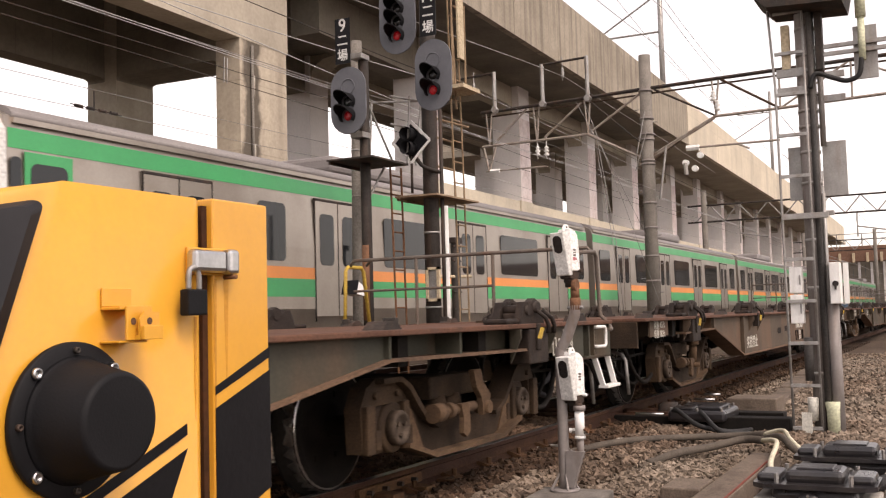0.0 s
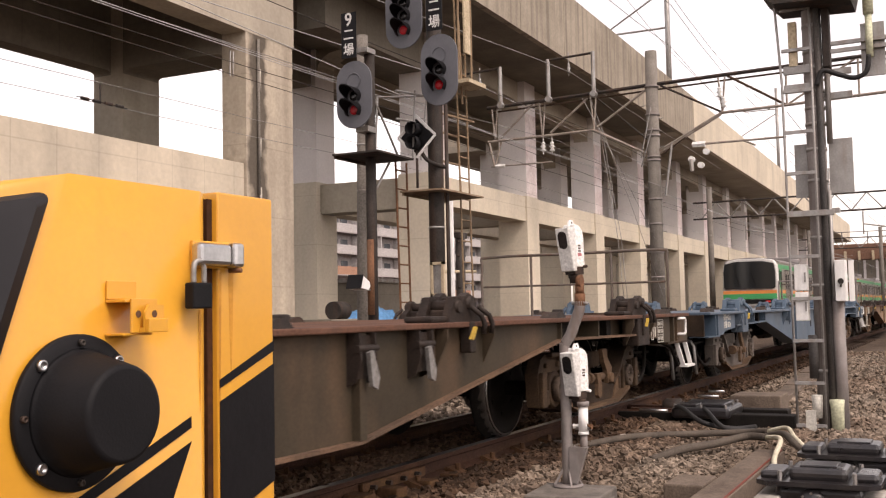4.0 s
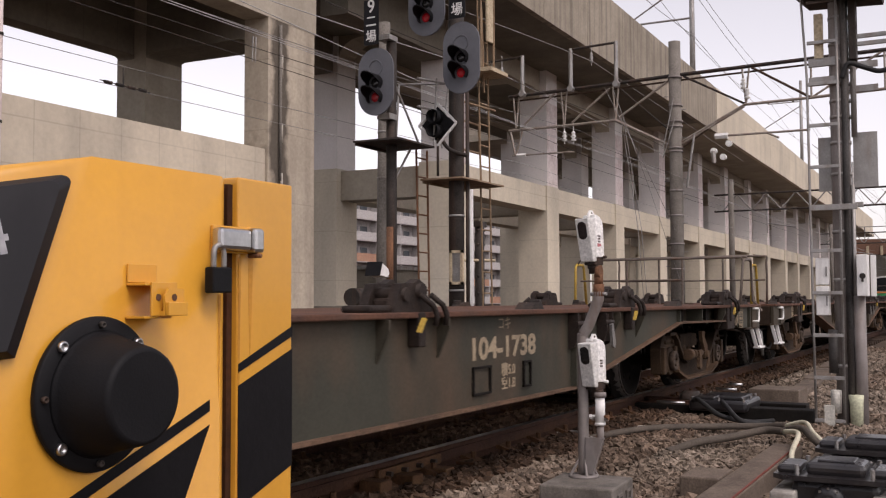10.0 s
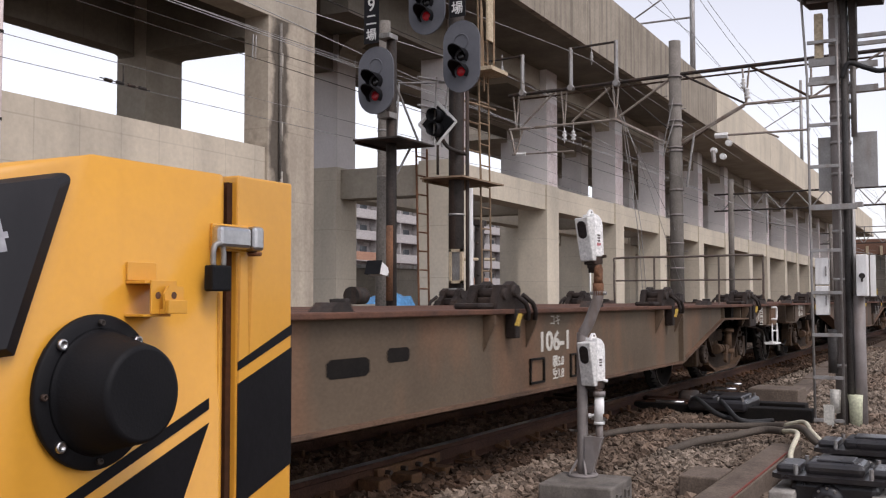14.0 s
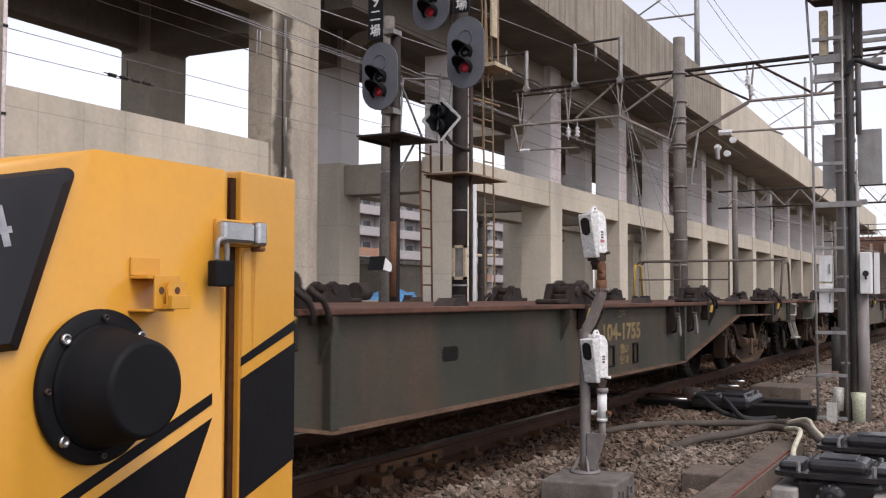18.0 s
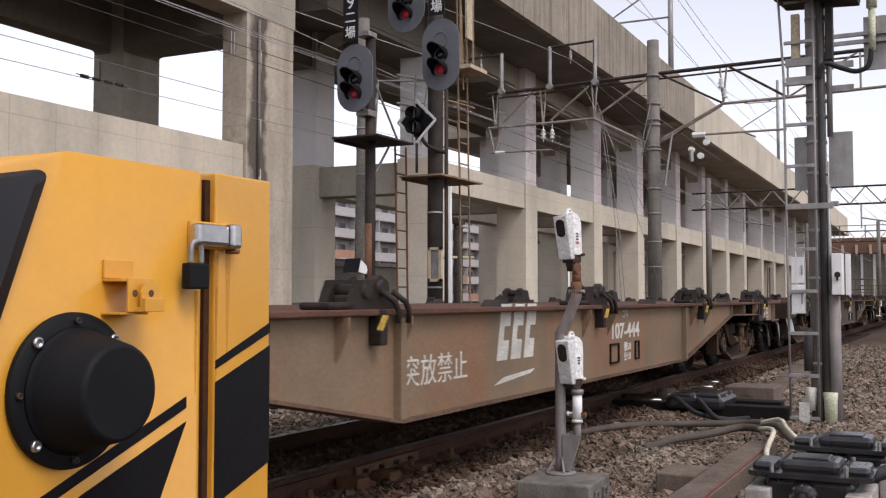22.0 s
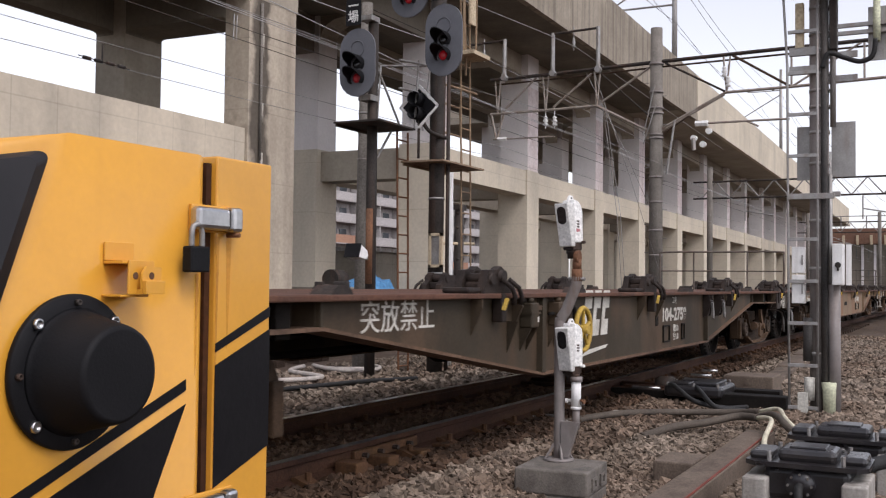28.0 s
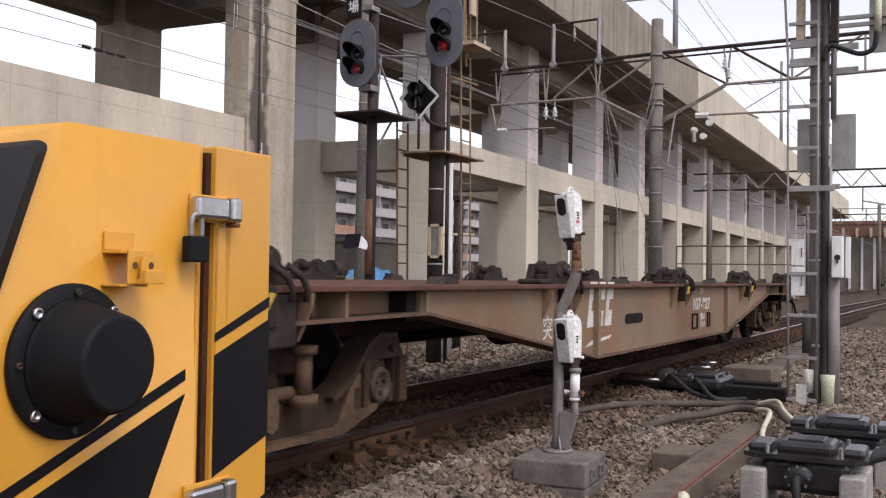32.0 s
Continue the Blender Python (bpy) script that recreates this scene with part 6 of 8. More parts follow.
# the case's white paint, greyed for shade and dirt on the lens cover
COVER_GREY = surf("cover_paint", (0.60, 0.59, 0.57), (0.55, 0.54, 0.51), 0.5, 0, 5, 60, 0.03, (0.42, 0.39, 0.34), 0.25, (9, 9, 3))
LAMP_WHITE = surf("lamp_case_paint", (0.76, 0.75, 0.73), (0.70, 0.69, 0.66), 0.45, 0, 5, 60, 0.03, (0.5, 0.46, 0.41), 0.25, (9, 9, 3))
dwarf_signal(True, pose(6.394, 2.357, 1.316, -2, 0, -15) @ Matrix.Diagonal((1.17, 1.2, 1.0, 1)))
dwarf_signal(False, pose(6.394, 2.356, 0.497, 0, 0, -15) @ Matrix.Diagonal((1.17, 1.2, 1.0, 1)))

# ---- track bonds and their cables ----
def bond(x, y0, y1, z1):
    b = thing("impedance_bond", "black cast-iron track bond box on concrete supports", "bond box", "bond boxes")
    cy, w = (y0 + y1) / 2, (y1 - y0)
    zf = z1 - 0.10
    bm = new_bm()
    bx(bm, x + 0.02, x + 0.40, y0 + 0.10, y1 - 0.10, zf - 0.20, zf, bevel=0.04)
    part("case", bm, GLOSS_BLACK, b)
    bm = new_bm()
    prism(bm, [(x - 0.03, y0 + 0.06), (x + 0.03, y0), (x + 0.40, y0), (x + 0.46, y0 + 0.06), (x + 0.46, y1 - 0.06), (x + 0.40, y1), (x + 0.03, y1), (x - 0.03, y1 - 0.06)], zf, zf + 0.028, "z")
    part("flange_plate", bm, GLOSS_BLACK, b)
    bm = new_bm()
    bx(bm, x + 0.05, x + 0.36, cy - w * 0.24, cy + w * 0.24, zf + 0.02, z1, bevel=0.03)
    lid = part("lid", bm, GLOSS_BLACK, b, "glossy black lid")
    bm = new_bm()
    bx(bm, x + 0.10, x + 0.31, cy - w * 0.15, cy + w * 0.15, z1 - 0.004, z1 + 0.012, bevel=0.006)
    part("lid_plate", bm, GLOSS_BLACK, lid)
    for s in (-1, 1):
        bm = new_bm()
        bx(bm, x + 0.06, x + 0.36, cy + s * w * 0.38 - 0.07, cy + s * w * 0.38 + 0.07, zf + 0.02, zf + 0.075, bevel=0.025)
        part("terminal_cover", bm, GLOSS_BLACK, b)
        bm = new_bm()
        bx(bm, x - 0.10, x + 0.42, cy + s * w * 0.40 - 0.07, cy + s * w * 0.40 + 0.07, -0.42, zf - 0.06, bevel=0.012)
        part("support", bm, PALE_BLOCK, b, "pale concrete support")
        for d in (0.02, 0.42):
            bars("bolt", [((x + d, cy + s * w * 0.30, zf + 0.02), (x + d, cy + s * w * 0.30, zf + 0.085))], 0.014, DULL_STEEL, b, 6)
    bm = new_bm()
    lathe(bm, [(0.03, x - 0.02), (0.085, x - 0.01), (0.085, x + 0.06)], 20, axis="x", c=(0, cy + 0.03, zf - 0.10))
    part("outlet_flange", bm, GLOSS_BLACK, b)
    for k in range(8):
        a = 2 * math.pi * (k / 8)
        p = (cy + 0.03 + 0.066 * math.cos(a), zf - 0.10 + 0.066 * math.sin(a))
        bars("bolt", [((x - 0.028, *p), (x - 0.005, *p))], 0.008, STEEL, b, 6)
    bm = new_bm()
    tube(bm, soft([(x + 0.02, cy + 0.03, zf - 0.10), (x - 0.07, cy + 0.03, zf - 0.12), (x - 0.10, cy + 0.02, zf - 0.22), (x - 0.08, cy, -0.40)], 4), 0.025, 8)
    part("outlet_cable", bm, CABLE, b)
    return b


bond(6.3, 0.52, 1.21, 0.105)
bond(7.6, 0.43, 1.17, 0.09)


def cable(pts, r, material, label, name="cable", category="cable"):
    bm = new_bm()
    tube(bm, soft(pts, 6), r, 8)
    ob = part(name, bm, material)
    tagged(ob, label, category)
    return ob


cable([(8.3, 3.3, -0.18), (8.9, 3.15, -0.155), (9.5, 2.9, -0.15), (10.05, 2.45, -0.17), (10.25, 2.1, -0.17), (10.1, 1.8, -0.13)], 0.032, HOSE, "dusty corrugated hose across the ballast")
cable([(8.7, 2.55, -0.25), (9.1, 2.38, -0.2), (9.5, 2.18, -0.19), (9.8, 1.95, -0.15), (9.7, 1.75, -0.14)], 0.036, HOSE, "dusty brown hose lying on the ballast")
cable([(10.1, 1.8, -0.13), (9.9, 1.6, -0.07), (9.4, 1.45, -0.1), (8.8, 1.22, -0.16)], 0.021, CREAM, "cream-taped cable bending to the bond box")
cable([(9.9, 1.78, -0.15), (9.6, 1.58, -0.09), (9.1, 1.40, -0.12), (8.7, 1.2, -0.18)], 0.03, HOSE, "grey cable bending to the bond box")
cable([(9.7, 1.75, -0.14), (9.3, 1.56, -0.10), (8.5, 1.48, -0.16), (7.7, 1.33, -0.18)], 0.022, CREAM, "cream-taped cable bending to the near bond box")
cable([(6.7, 0.58, -0.02), (6.95, 0.36, 0.0), (6.8, 0.05, -0.1), (6.4, -0.4, -0.34)], 0.045, CABLE, "thick black cable arching from the bond box")
cable([(8.3, 0.46, -0.1), (8.0, 0.15, -0.15), (7.3, 0.0, -0.33), (6.4, 0.2, -0.33), (5.9, 0.7, -0.32), (5.75, 1.1, -0.32), (5.5, 1.25, -0.32)], 0.05, CABLE, "thick black cable lying on the ballast")
cable([(5.5, 1.25, -0.32), (5.7, 1.4, -0.26), (5.9, 1.47, -0.2)], 0.04, CREAM, "pale taped cable end on the ballast")
cable([(8.4, 3.9, -0.16), (8.7, 3.6, -0.15), (8.85, 3.45, -0.14), (8.6, 3.2, -0.15), (7.9, 2.9, -0.16), (7.2, 2.72, -0.2)], 0.012, GALV, "bare bond wire running to the rail")

duct = thing("cable_trough", "rusty brown cable trough lying in the ballast", "cable trough")
bm = new_bm()
bx(bm, -2.2, 1.85, -0.12, 0.12, -0.42, -0.19, bevel=0.008)
part("trough", bm, DUSTY, duct)
bm = new_bm()
rod(bm, (-2.2, -0.11, -0.185), (1.85, -0.09, -0.185), 0.008, 6)
part("red_wire", bm, surf("red_wire", (0.20, 0.05, 0.035), None, 0.6, bump=0), duct, "red wire along the lid")
bm = new_bm()
bx(bm, -0.15, 0.32, 0.14, 0.42, -0.42, -0.19, bevel=0.012)
part("side_slab", bm, DUSTY, duct, "worn block beside the trough")
duct.matrix_basis = pose(7.4, 1.62, 0, 0, 0, 0.6)
duct2 = thing("cable_trough", "pale concrete cable trough beside the goods track", "cable trough")
for k in range(14):
    bm = new_bm()
    bx(bm, k * 1.0, k * 1.0 + 0.98, -0.13, 0.13, -0.34, -0.15 - 0.01 * (k % 3), bevel=0.01)
    part("lid_slab", bm, DUSTY, duct2)
duct2.matrix_basis = pose(13.6, 2.35, 0, 0, 0, 4.0)

# ---- point machine beside the goods track ----
pm = thing("point_machine", "oily black point machine on long timbers beside the rail", "point machine")
blocks("long_timber", [(11.12, 11.36, 1.72, 3.62, -0.30, -0.085), (11.86, 12.1, 1.9, 3.62, -0.30, -0.10)], SHADE_IRON, pm, 0.012, "black creosoted timber")
bm = new_bm()
bx(bm, 11.0, 11.75, 2.36, 2.98, -0.13, -0.01, bevel=0.035)
gear = part("gear_case", bm, GLOSS_BLACK, pm, "oily black gear case")
for q in ((11.06, 11.36, 2.42, 2.68, -0.012, 0.03), (11.42, 11.70, 2.44, 2.90, -0.012, 0.022), (11.08, 11.34, 2.72, 2.94, -0.012, 0.018)):
    bm = new_bm()
    bx(bm, *q, bevel=0.012)
    part("case_lid", bm, GLOSS_BLACK, gear)
for x, y in ((11.03, 2.40), (11.03, 2.66), (11.03, 2.94), (11.39, 2.40), (11.39, 2.94), (11.72, 2.42), (11.72, 2.92)):
    bars("bolt", [((x, y, -0.02), (x, y, 0.02))], 0.016, DULL_STEEL, gear, 6)
bm = new_bm()
lathe(bm, [(0.05, 2.98), (0.11, 3.0), (0.11, 3.16), (0.06, 3.2)], 18, c=(11.5, 0, -0.07))
part("crank_drum", bm, DARK_IRON, pm)
blocks("crank_arm", [(11.22, 11.30, 2.98, 3.5, -0.09, -0.05), (11.46, 11.54, 3.1, 3.6, -0.08, -0.04)], RAIL_RUST, pm, 0.008)
bars("throw_rod", [((x, 2.95, z), (x + 0.05, 4.9, z - 0.02)) for x, z in ((11.2, -0.09), (11.5, -0.07), (11.95, -0.10))], 0.022, RAIL_RUST, pm, 8)
bars("bright_rod", [((11.02, 3.02, -0.055), (11.04, 3.34, -0.055)), ((12.3, 2.75, 0.0), (12.32, 3.0, 0.0)), ((13.3, 2.9, -0.02), (13.3, 3.1, -0.02))], 0.016, STEEL, pm, 8)
bm = new_bm()
bx(bm, 12.75, 13.35, 2.12, 2.72, -0.24, -0.02, bevel=0.015)
bx(bm, 12.74, 12.75, 2.36, 2.46, -0.12, -0.06)
part("motor_case", bm, DUSTY, pm, "dusty grey-brown motor case")
cable([(11.1, 2.95, -0.02), (10.85, 2.82, 0.0), (10.6, 2.55, -0.12), (10.75, 2.28, -0.19), (11.05, 2.1, -0.2)], 0.026, CABLE, "black cable looped at the point machine")
cable([(11.02, 2.62, -0.02), (10.7, 2.5, -0.04), (10.5, 2.3, -0.16), (10.7, 2.05, -0.2)], 0.026, CABLE, "black cable looped at the point machine")
strip = thing("white_marker_strip", "dirty white marker strip lying on the ballast", "marker")
blocks("strip", [(9.70, 9.78, 3.02, 3.32, -0.21, -0.165)], DUSTY_WHITE, strip, 0.006)
# ---- equipment mast with ladder ----
DARK_PIPE = surf("dark_grey_pipe", (0.07, 0.067, 0.065), (0.045, 0.043, 0.042), 0.6, 0, 4, 50, 0.05, (0.12, 0.09, 0.07), 0.4, (8, 8, 1))
mast = thing("equipment_mast", "dark steel mast with a ladder, boxes and plates", "mast")
MX = 11.3
bm = new_bm()
rod(bm, (MX, 1.405, -0.42), (MX, 1.412, 5.2), 0.098, 20)
part("pole", bm, POST_GREY, mast, "weathered grey round pole")
for pa, pb, r, mt in (((MX - 0.09, 1.345, -0.3), (MX - 0.09, 1.35, 5.2), 0.035, DARK_PIPE), ((MX - 0.06, 1.515, 0.3), (MX - 0.06, 1.515, 0.75), 0.05, DARK_PIPE),
                      ((MX - 0.04, 1.255, -0.3), (MX - 0.04, 1.262, 1.1), 0.065, POST_GREY), ((MX - 0.02, 1.27, 2.75), (MX - 0.02, 1.27, 4.2), 0.03, GALV),
                      ((MX - 0.05, 1.295, 0.75), (MX - 0.05, 1.295, 2.25), 0.022, GALV)):
    bars("conduit", [(pa, pb)], r, mt, mast, 10)
bars("strap_band", [((MX, 1.407, z), (MX, 1.407, z + 0.035)) for z in (0.36, 1.25, 1.75, 2.35, 2.68, 2.95, 3.12, 3.3, 3.55, 3.72, 4.0, 4.2)], 0.106, GALV, mast, 20)
part("ladder_rail", (lambda b: (tube(b, [(MX - 0.18, 1.683, -0.35), (MX - 0.18, 1.695, 1.5), (MX - 0.18, 1.705, 3.4), (MX - 0.14, 1.76, 4.3), (MX - 0.1, 1.79, 5.0)], 0.013, 8), b)[1])(new_bm()), GALV, mast, "thin ladder rail")
part("ladder_rail", (lambda b: (tube(b, [(MX - 0.18, 1.405, -0.35), (MX - 0.18, 1.405, 5.1)], 0.014, 8), b)[1])(new_bm()), GALV, mast)
for k in range(11):
    z = -0.178 + 0.4365 * k
    put("rung", lambda b: bx(b, -0.014, 0.014, -0.15, 0.15, -0.018, 0.018, bevel=0.003), (GALV,), mast, pose(MX - 0.18, 1.548, z))
for y0, y1, z0, z1 in ((1.52, 1.648, 2.21, 2.785), (1.062, 1.30, 2.235, 2.815)):
    bm = new_bm()
    bx(bm, MX + 0.10, MX + 0.112, y0, y1, z0, z1, bevel=0.003)
    part("back_plate", bm, GALV, mast, "plain grey steel plate")
for y0, y1, z0, z1 in ((1.535, 1.665, 0.90, 1.20), (1.535, 1.665, 1.215, 1.49)):
    bm = new_bm()
    bx(bm, MX - 0.16, MX - 0.04, y0, y1, z0, z1, bevel=0.008)
    box = part("junction_box", bm, WHITE, mast, "white junction box")
    bm = new_bm()
    bx(bm, MX - 0.172, MX - 0.16, y0 + 0.015, y0 + 0.03, (z0 + z1) / 2 - 0.05, (z0 + z1) / 2 + 0.05)
    part("box_hinge", bm, DULL_STEEL, box)
bm = new_bm()
bx(bm, MX - 0.20, MX + 0.0, 1.16, 1.262, 1.095, 1.52, bevel=0.008)
bx(bm, MX + 0.02, MX + 0.04, 1.098, 1.15, 1.095, 1.52)
box = part("junction_box", bm, WHITE, mast, "white junction box with a dark handle")
bm = new_bm()
rod(bm, (MX - 0.22, 1.205, 1.30), (MX - 0.20, 1.205, 1.30), 0.03, 12)
bx(bm, MX - 0.225, MX - 0.205, 1.195, 1.215, 1.24, 1.33)
part("box_handle", bm, DARK_IRON, box)
bm = new_bm()
lathe(bm, [(0.066, -0.29), (0.072, 0.0), (0.078, 0.085), (0.07, 0.09)], 20, axis="z", c=(MX - 0.08, 1.305, 0))
part("cable_cup", bm, PALE_GREEN, mast, "pale green plastic sleeve at the foot")
bm = new_bm()
lathe(bm, [(0.05, -0.1), (0.055, 0.13), (0.05, 0.135)], 18, axis="z", c=(MX - 0.14, 1.49, 0))
bx(bm, MX - 0.2, MX - 0.16, 1.50, 1.60, -0.36, -0.02)
part("cable_sleeve", bm, surf("white_sleeve", (0.6, 0.58, 0.52), None, 0.6), mast, "off-white sleeve")
blocks("bracket_arm", [(MX - 0.20, MX - 0.16, 1.24, 1.70, 1.985, 2.045), (MX - 0.05, MX + 0.02, 1.20, 1.46, 2.02, 2.07), (MX - 0.02, MX, 1.03, 1.40, 3.47, 3.54), (MX - 0.02, MX, 1.03, 1.40, 3.22, 3.29), (MX - 0.16, MX - 0.12, 1.42, 1.69, 3.30, 3.39), (MX - 0.16, MX - 0.12, 1.42, 1.69, 3.50, 3.59)], GALV, mast, 0.004)
bm = new_bm()
bx(bm, MX - 0.16, MX - 0.08, 1.545, 1.63, 3.57, 4.06, bevel=0.008)
part("terminal_box", bm, CREAM_PAINT, mast, "cream terminal box")
bm = new_bm()
bx(bm, MX - 0.1, MX + 0.05, 1.225, 1.30, 3.55, 4.6, bevel=0.01)
part("channel_box", bm, DARK_IRON, mast)
bm = new_bm()
tube(bm, soft([(MX - 0.16, 1.36, 3.35), (MX - 0.16, 1.30, 3.50), (MX - 0.12, 1.15, 3.45), (MX - 0.1, 1.0, 3.40), (MX - 0.1, 0.88, 3.45), (MX - 0.1, 0.85, 3.62)], 5), 0.026, 10)
part("thick_cable", bm, CABLE, mast, "black cable curving to the loudspeaker")
blocks("cross_arm", [(MX - 0.05, MX - 0.01, 0.2, 1.32, z - 0.02, z + 0.02) for z in (3.72, 3.80)], GALV, mast)
bm = new_bm()
bx(bm, MX + 0.0, MX + 0.02, 0.70, 0.93, 3.42, 3.98, bevel=0.003)
part("back_plate", bm, GALV, mast)
bm = new_bm()
rod(bm, (MX - 0.08, 0.84, 3.60), (MX - 0.08, 0.84, 4.05), 0.035, 12)
rod(bm, (MX - 0.08, 0.84, 4.05), (MX - 0.08, 0.84, 4.5), 0.052, 16)
part("cable_head", bm, PALE_GREEN, mast, "pale cable head")
bm = new_bm()
prism(bm, [(1.86, 4.34), (1.72, 4.20), (0.98, 4.16), (0.93, 4.40)], MX - 0.45, MX + 0.2, "x")
part("work_platform", bm, DARK_IRON, mast, "dark grated platform overhead")

# ---- colour-light signals on poles ----
def oval(w, h, n=10):
    r = w / 2
    pts = [(r * math.cos(a * math.pi / n), h / 2 - r + r * math.sin(a * math.pi / n)) for a in range(n + 1)]
    return pts + [(-x, -z) for x, z in pts]


def signal_head(parent, x, y, z, w, h, lamps, shade=True):
    """An oval dark-grey backing plate with hooded lamps that look along the track."""
    bm = new_bm()
    prism(bm, [(y - a, z + b) for a, b in oval(w, h)], x, x + 0.03, "x")
    plate = part("backing_plate", bm, SIGNAL_GREY, parent, "dark grey oval signal plate")
    bm = new_bm()
    bx(bm, x + 0.03, x + 0.26, y - 0.13, y + 0.13, z - h * 0.30, z + h * 0.34, bevel=0.02)
    part("lamp_case", bm, DARK_IRON, plate)
    bm = new_bm()
    ring(bm, (x - 0.004, y, z + h * 0.2), (1, 0, 0), w * 0.19, 0.008, 24, 5)
    part("blank_disc_rim", bm, SIGNAL_GREY, plate)
    for dz, lit in lamps:
        bm = new_bm()
        n = 14
        rows = []
        for k in range(n + 1):
            a = -0.75 + (math.pi + 1.5) * k / n
            rows.append([(math.cos(a) * 0.118, math.sin(a) * 0.118), (math.cos(a) * 0.106, math.sin(a) * 0.106)])
        ln = [0.08 + 0.22 * max(0.0, math.sin(-0.75 + (math.pi + 1.5) * k / n)) ** 0.6 for k in range(n + 1)]
        V = [[bm.verts.new((x - d, y + p[0], z + dz + p[1])) for d in (0.0, l) for p in rr] for rr, l in zip(rows, ln)]
        for a, b in zip(V, V[1:]):
            for q in ((0, 2), (3, 1), (2, 3)):
                bm.faces.new((a[q[0]], a[q[1]], b[q[1]], b[q[0]]))
        part("lamp_hood", bm, RUBBER, plate, "black lamp hood")
        bm = new_bm()
        lathe(bm, [(0.07, x - 0.002), (0.06, x - 0.015), (0.03, x - 0.024)], 20, axis="x", c=(0, y, z + dz))
        part("lens", bm, LENS_RED if lit is True else LENS_DIM if lit else LENS_OFF, plate, "red lens" if lit else "")
    return plate


def number_plate(parent, x, y, z0, z1, w, chars):
    bm = new_bm()
    bx(bm, x, x + 0.012, y - w / 2, y + w / 2, z0, z1)
    p = part("number_plate", bm, BLACK, parent, "black plate with white characters")
    n = len(chars)
    for k, c in enumerate(chars):
        z = z1 - (k + 0.5) * (z1 - z0) / n
        letters("character", c, (z1 - z0) / n * (0.86 if ord(c[0]) > 255 else 1.2), E_WHITE, p, Matrix.Translation((x - 0.003, y, z)) @ pose(0, 0, 0, 90, 0, -90), 0.003, 0.95)


def platform(parent, x0, x1, y0, y1, z, material):
    bm = new_bm()
    bx(bm, x0, x1, y0, y1, z, z + 0.025)
    bx(bm, x0 + 0.02, x1 - 0.02, y1 - 0.05, y1 - 0.02, z - 0.04, z)
    return part("platform", bm, material, parent, "narrow working platform")


def ladder(parent, a0, a1, b0, b1, n, material, r=0.016):
    for p, q in ((a0, a1), (b0, b1)):
        bm = new_bm()
        rod(bm, p, q, r, 6)
        part("ladder_rail", bm, material, parent)
    for k in range(n):
        t = (k + 0.5) / n
        bm = new_bm()
        rod(bm, Vector(a0).lerp(Vector(a1), t), Vector(b0).lerp(Vector(b1), t), r * 0.8, 6)
        part("rung", bm, material, parent)


sig1 = thing("signal_post", "dark signal pole with an oval red-light signal and ladder", "signal", "yard signals")
bm = new_bm()
rod(bm, (12.25, 7.5, -0.42), (12.24, 7.5, 4.75), 0.075, 16)
part("pole", bm, DARK_IRON, sig1, "dark steel pole")
bm = new_bm()
rod(bm, (12.13, 7.46, 1.05), (12.13, 7.46, 2.1), 0.05, 10)
part("rust_sleeve", bm, RUST_IRON, sig1, "rusted sleeve on the pole")
signal_head(sig1, 11.85, 7.52, 4.11, 0.57, 0.95, ((-0.02, False), (-0.22, "dim")))
number_plate(sig1, 11.80, 7.56, 4.62, 5.26, 0.24, "9\u4e8c\u5834")
platform(sig1, 11.78, 12.78, 7.1, 7.85, 3.27, DARK_IRON)
ladder(sig1, (12.80, 7.42, 3.3), (13.07, 7.5, -0.3), (13.12, 7.42, 3.3), (13.36, 7.5, -0.3), 13, RUST_IRON)
bars("guard_rail", (((12.75, 7.1, 3.3), (12.85, 7.1, 4.3)), ((13.0, 7.1, 3.3), (13.2, 7.1, 4.25)), ((12.3, 7.1, 4.2), (13.2, 7.1, 4.28)), ((12.3, 7.1, 3.8), (13.2, 7.1, 3.85)), ((12.85, 7.8, 3.3), (12.95, 7.8, 4.3)), ((12.6, 7.4, 3.25), (12.25, 7.5, 2.7)), ((12.9, 7.4, 3.3), (12.3, 7.5, 4.2)), ((13.15, 7.1, 4.28), (12.95, 7.8, 4.3))), 0.017, GALV, sig1)
blocks("head_bracket", [(12.05, 12.28, 7.42, 7.62, 4.75, 4.82), (12.05, 12.28, 7.42, 7.62, 3.62, 3.70)], GALV, sig1)
flood = thing("floodlight", "small black-faced white floodlight clamped to the signal pole", "floodlight")
bm = new_bm()
prism(bm, [(-0.14, -0.08), (-0.12, 0.10), (0.06, 0.06), (0.10, 0.0), (0.06, -0.06)], -0.11, 0.11)
part("lamp_body", bm, WHITE, flood)
bm = new_bm()
prism(bm, [(-0.155, -0.09), (-0.132, 0.11), (-0.118, 0.11), (-0.141, -0.09)], -0.12, 0.12)
part("lamp_face", bm, RUBBER, flood, "black lamp face")
bm = new_bm()
rod(bm, (0.08, 0, 0), (0.27, 0.0, 0.0), 0.02, 8)
part("lamp_arm", bm, GALV, flood)
flood.matrix_basis = pose(11.84, 7.46, 1.46, 0, 14, 0)

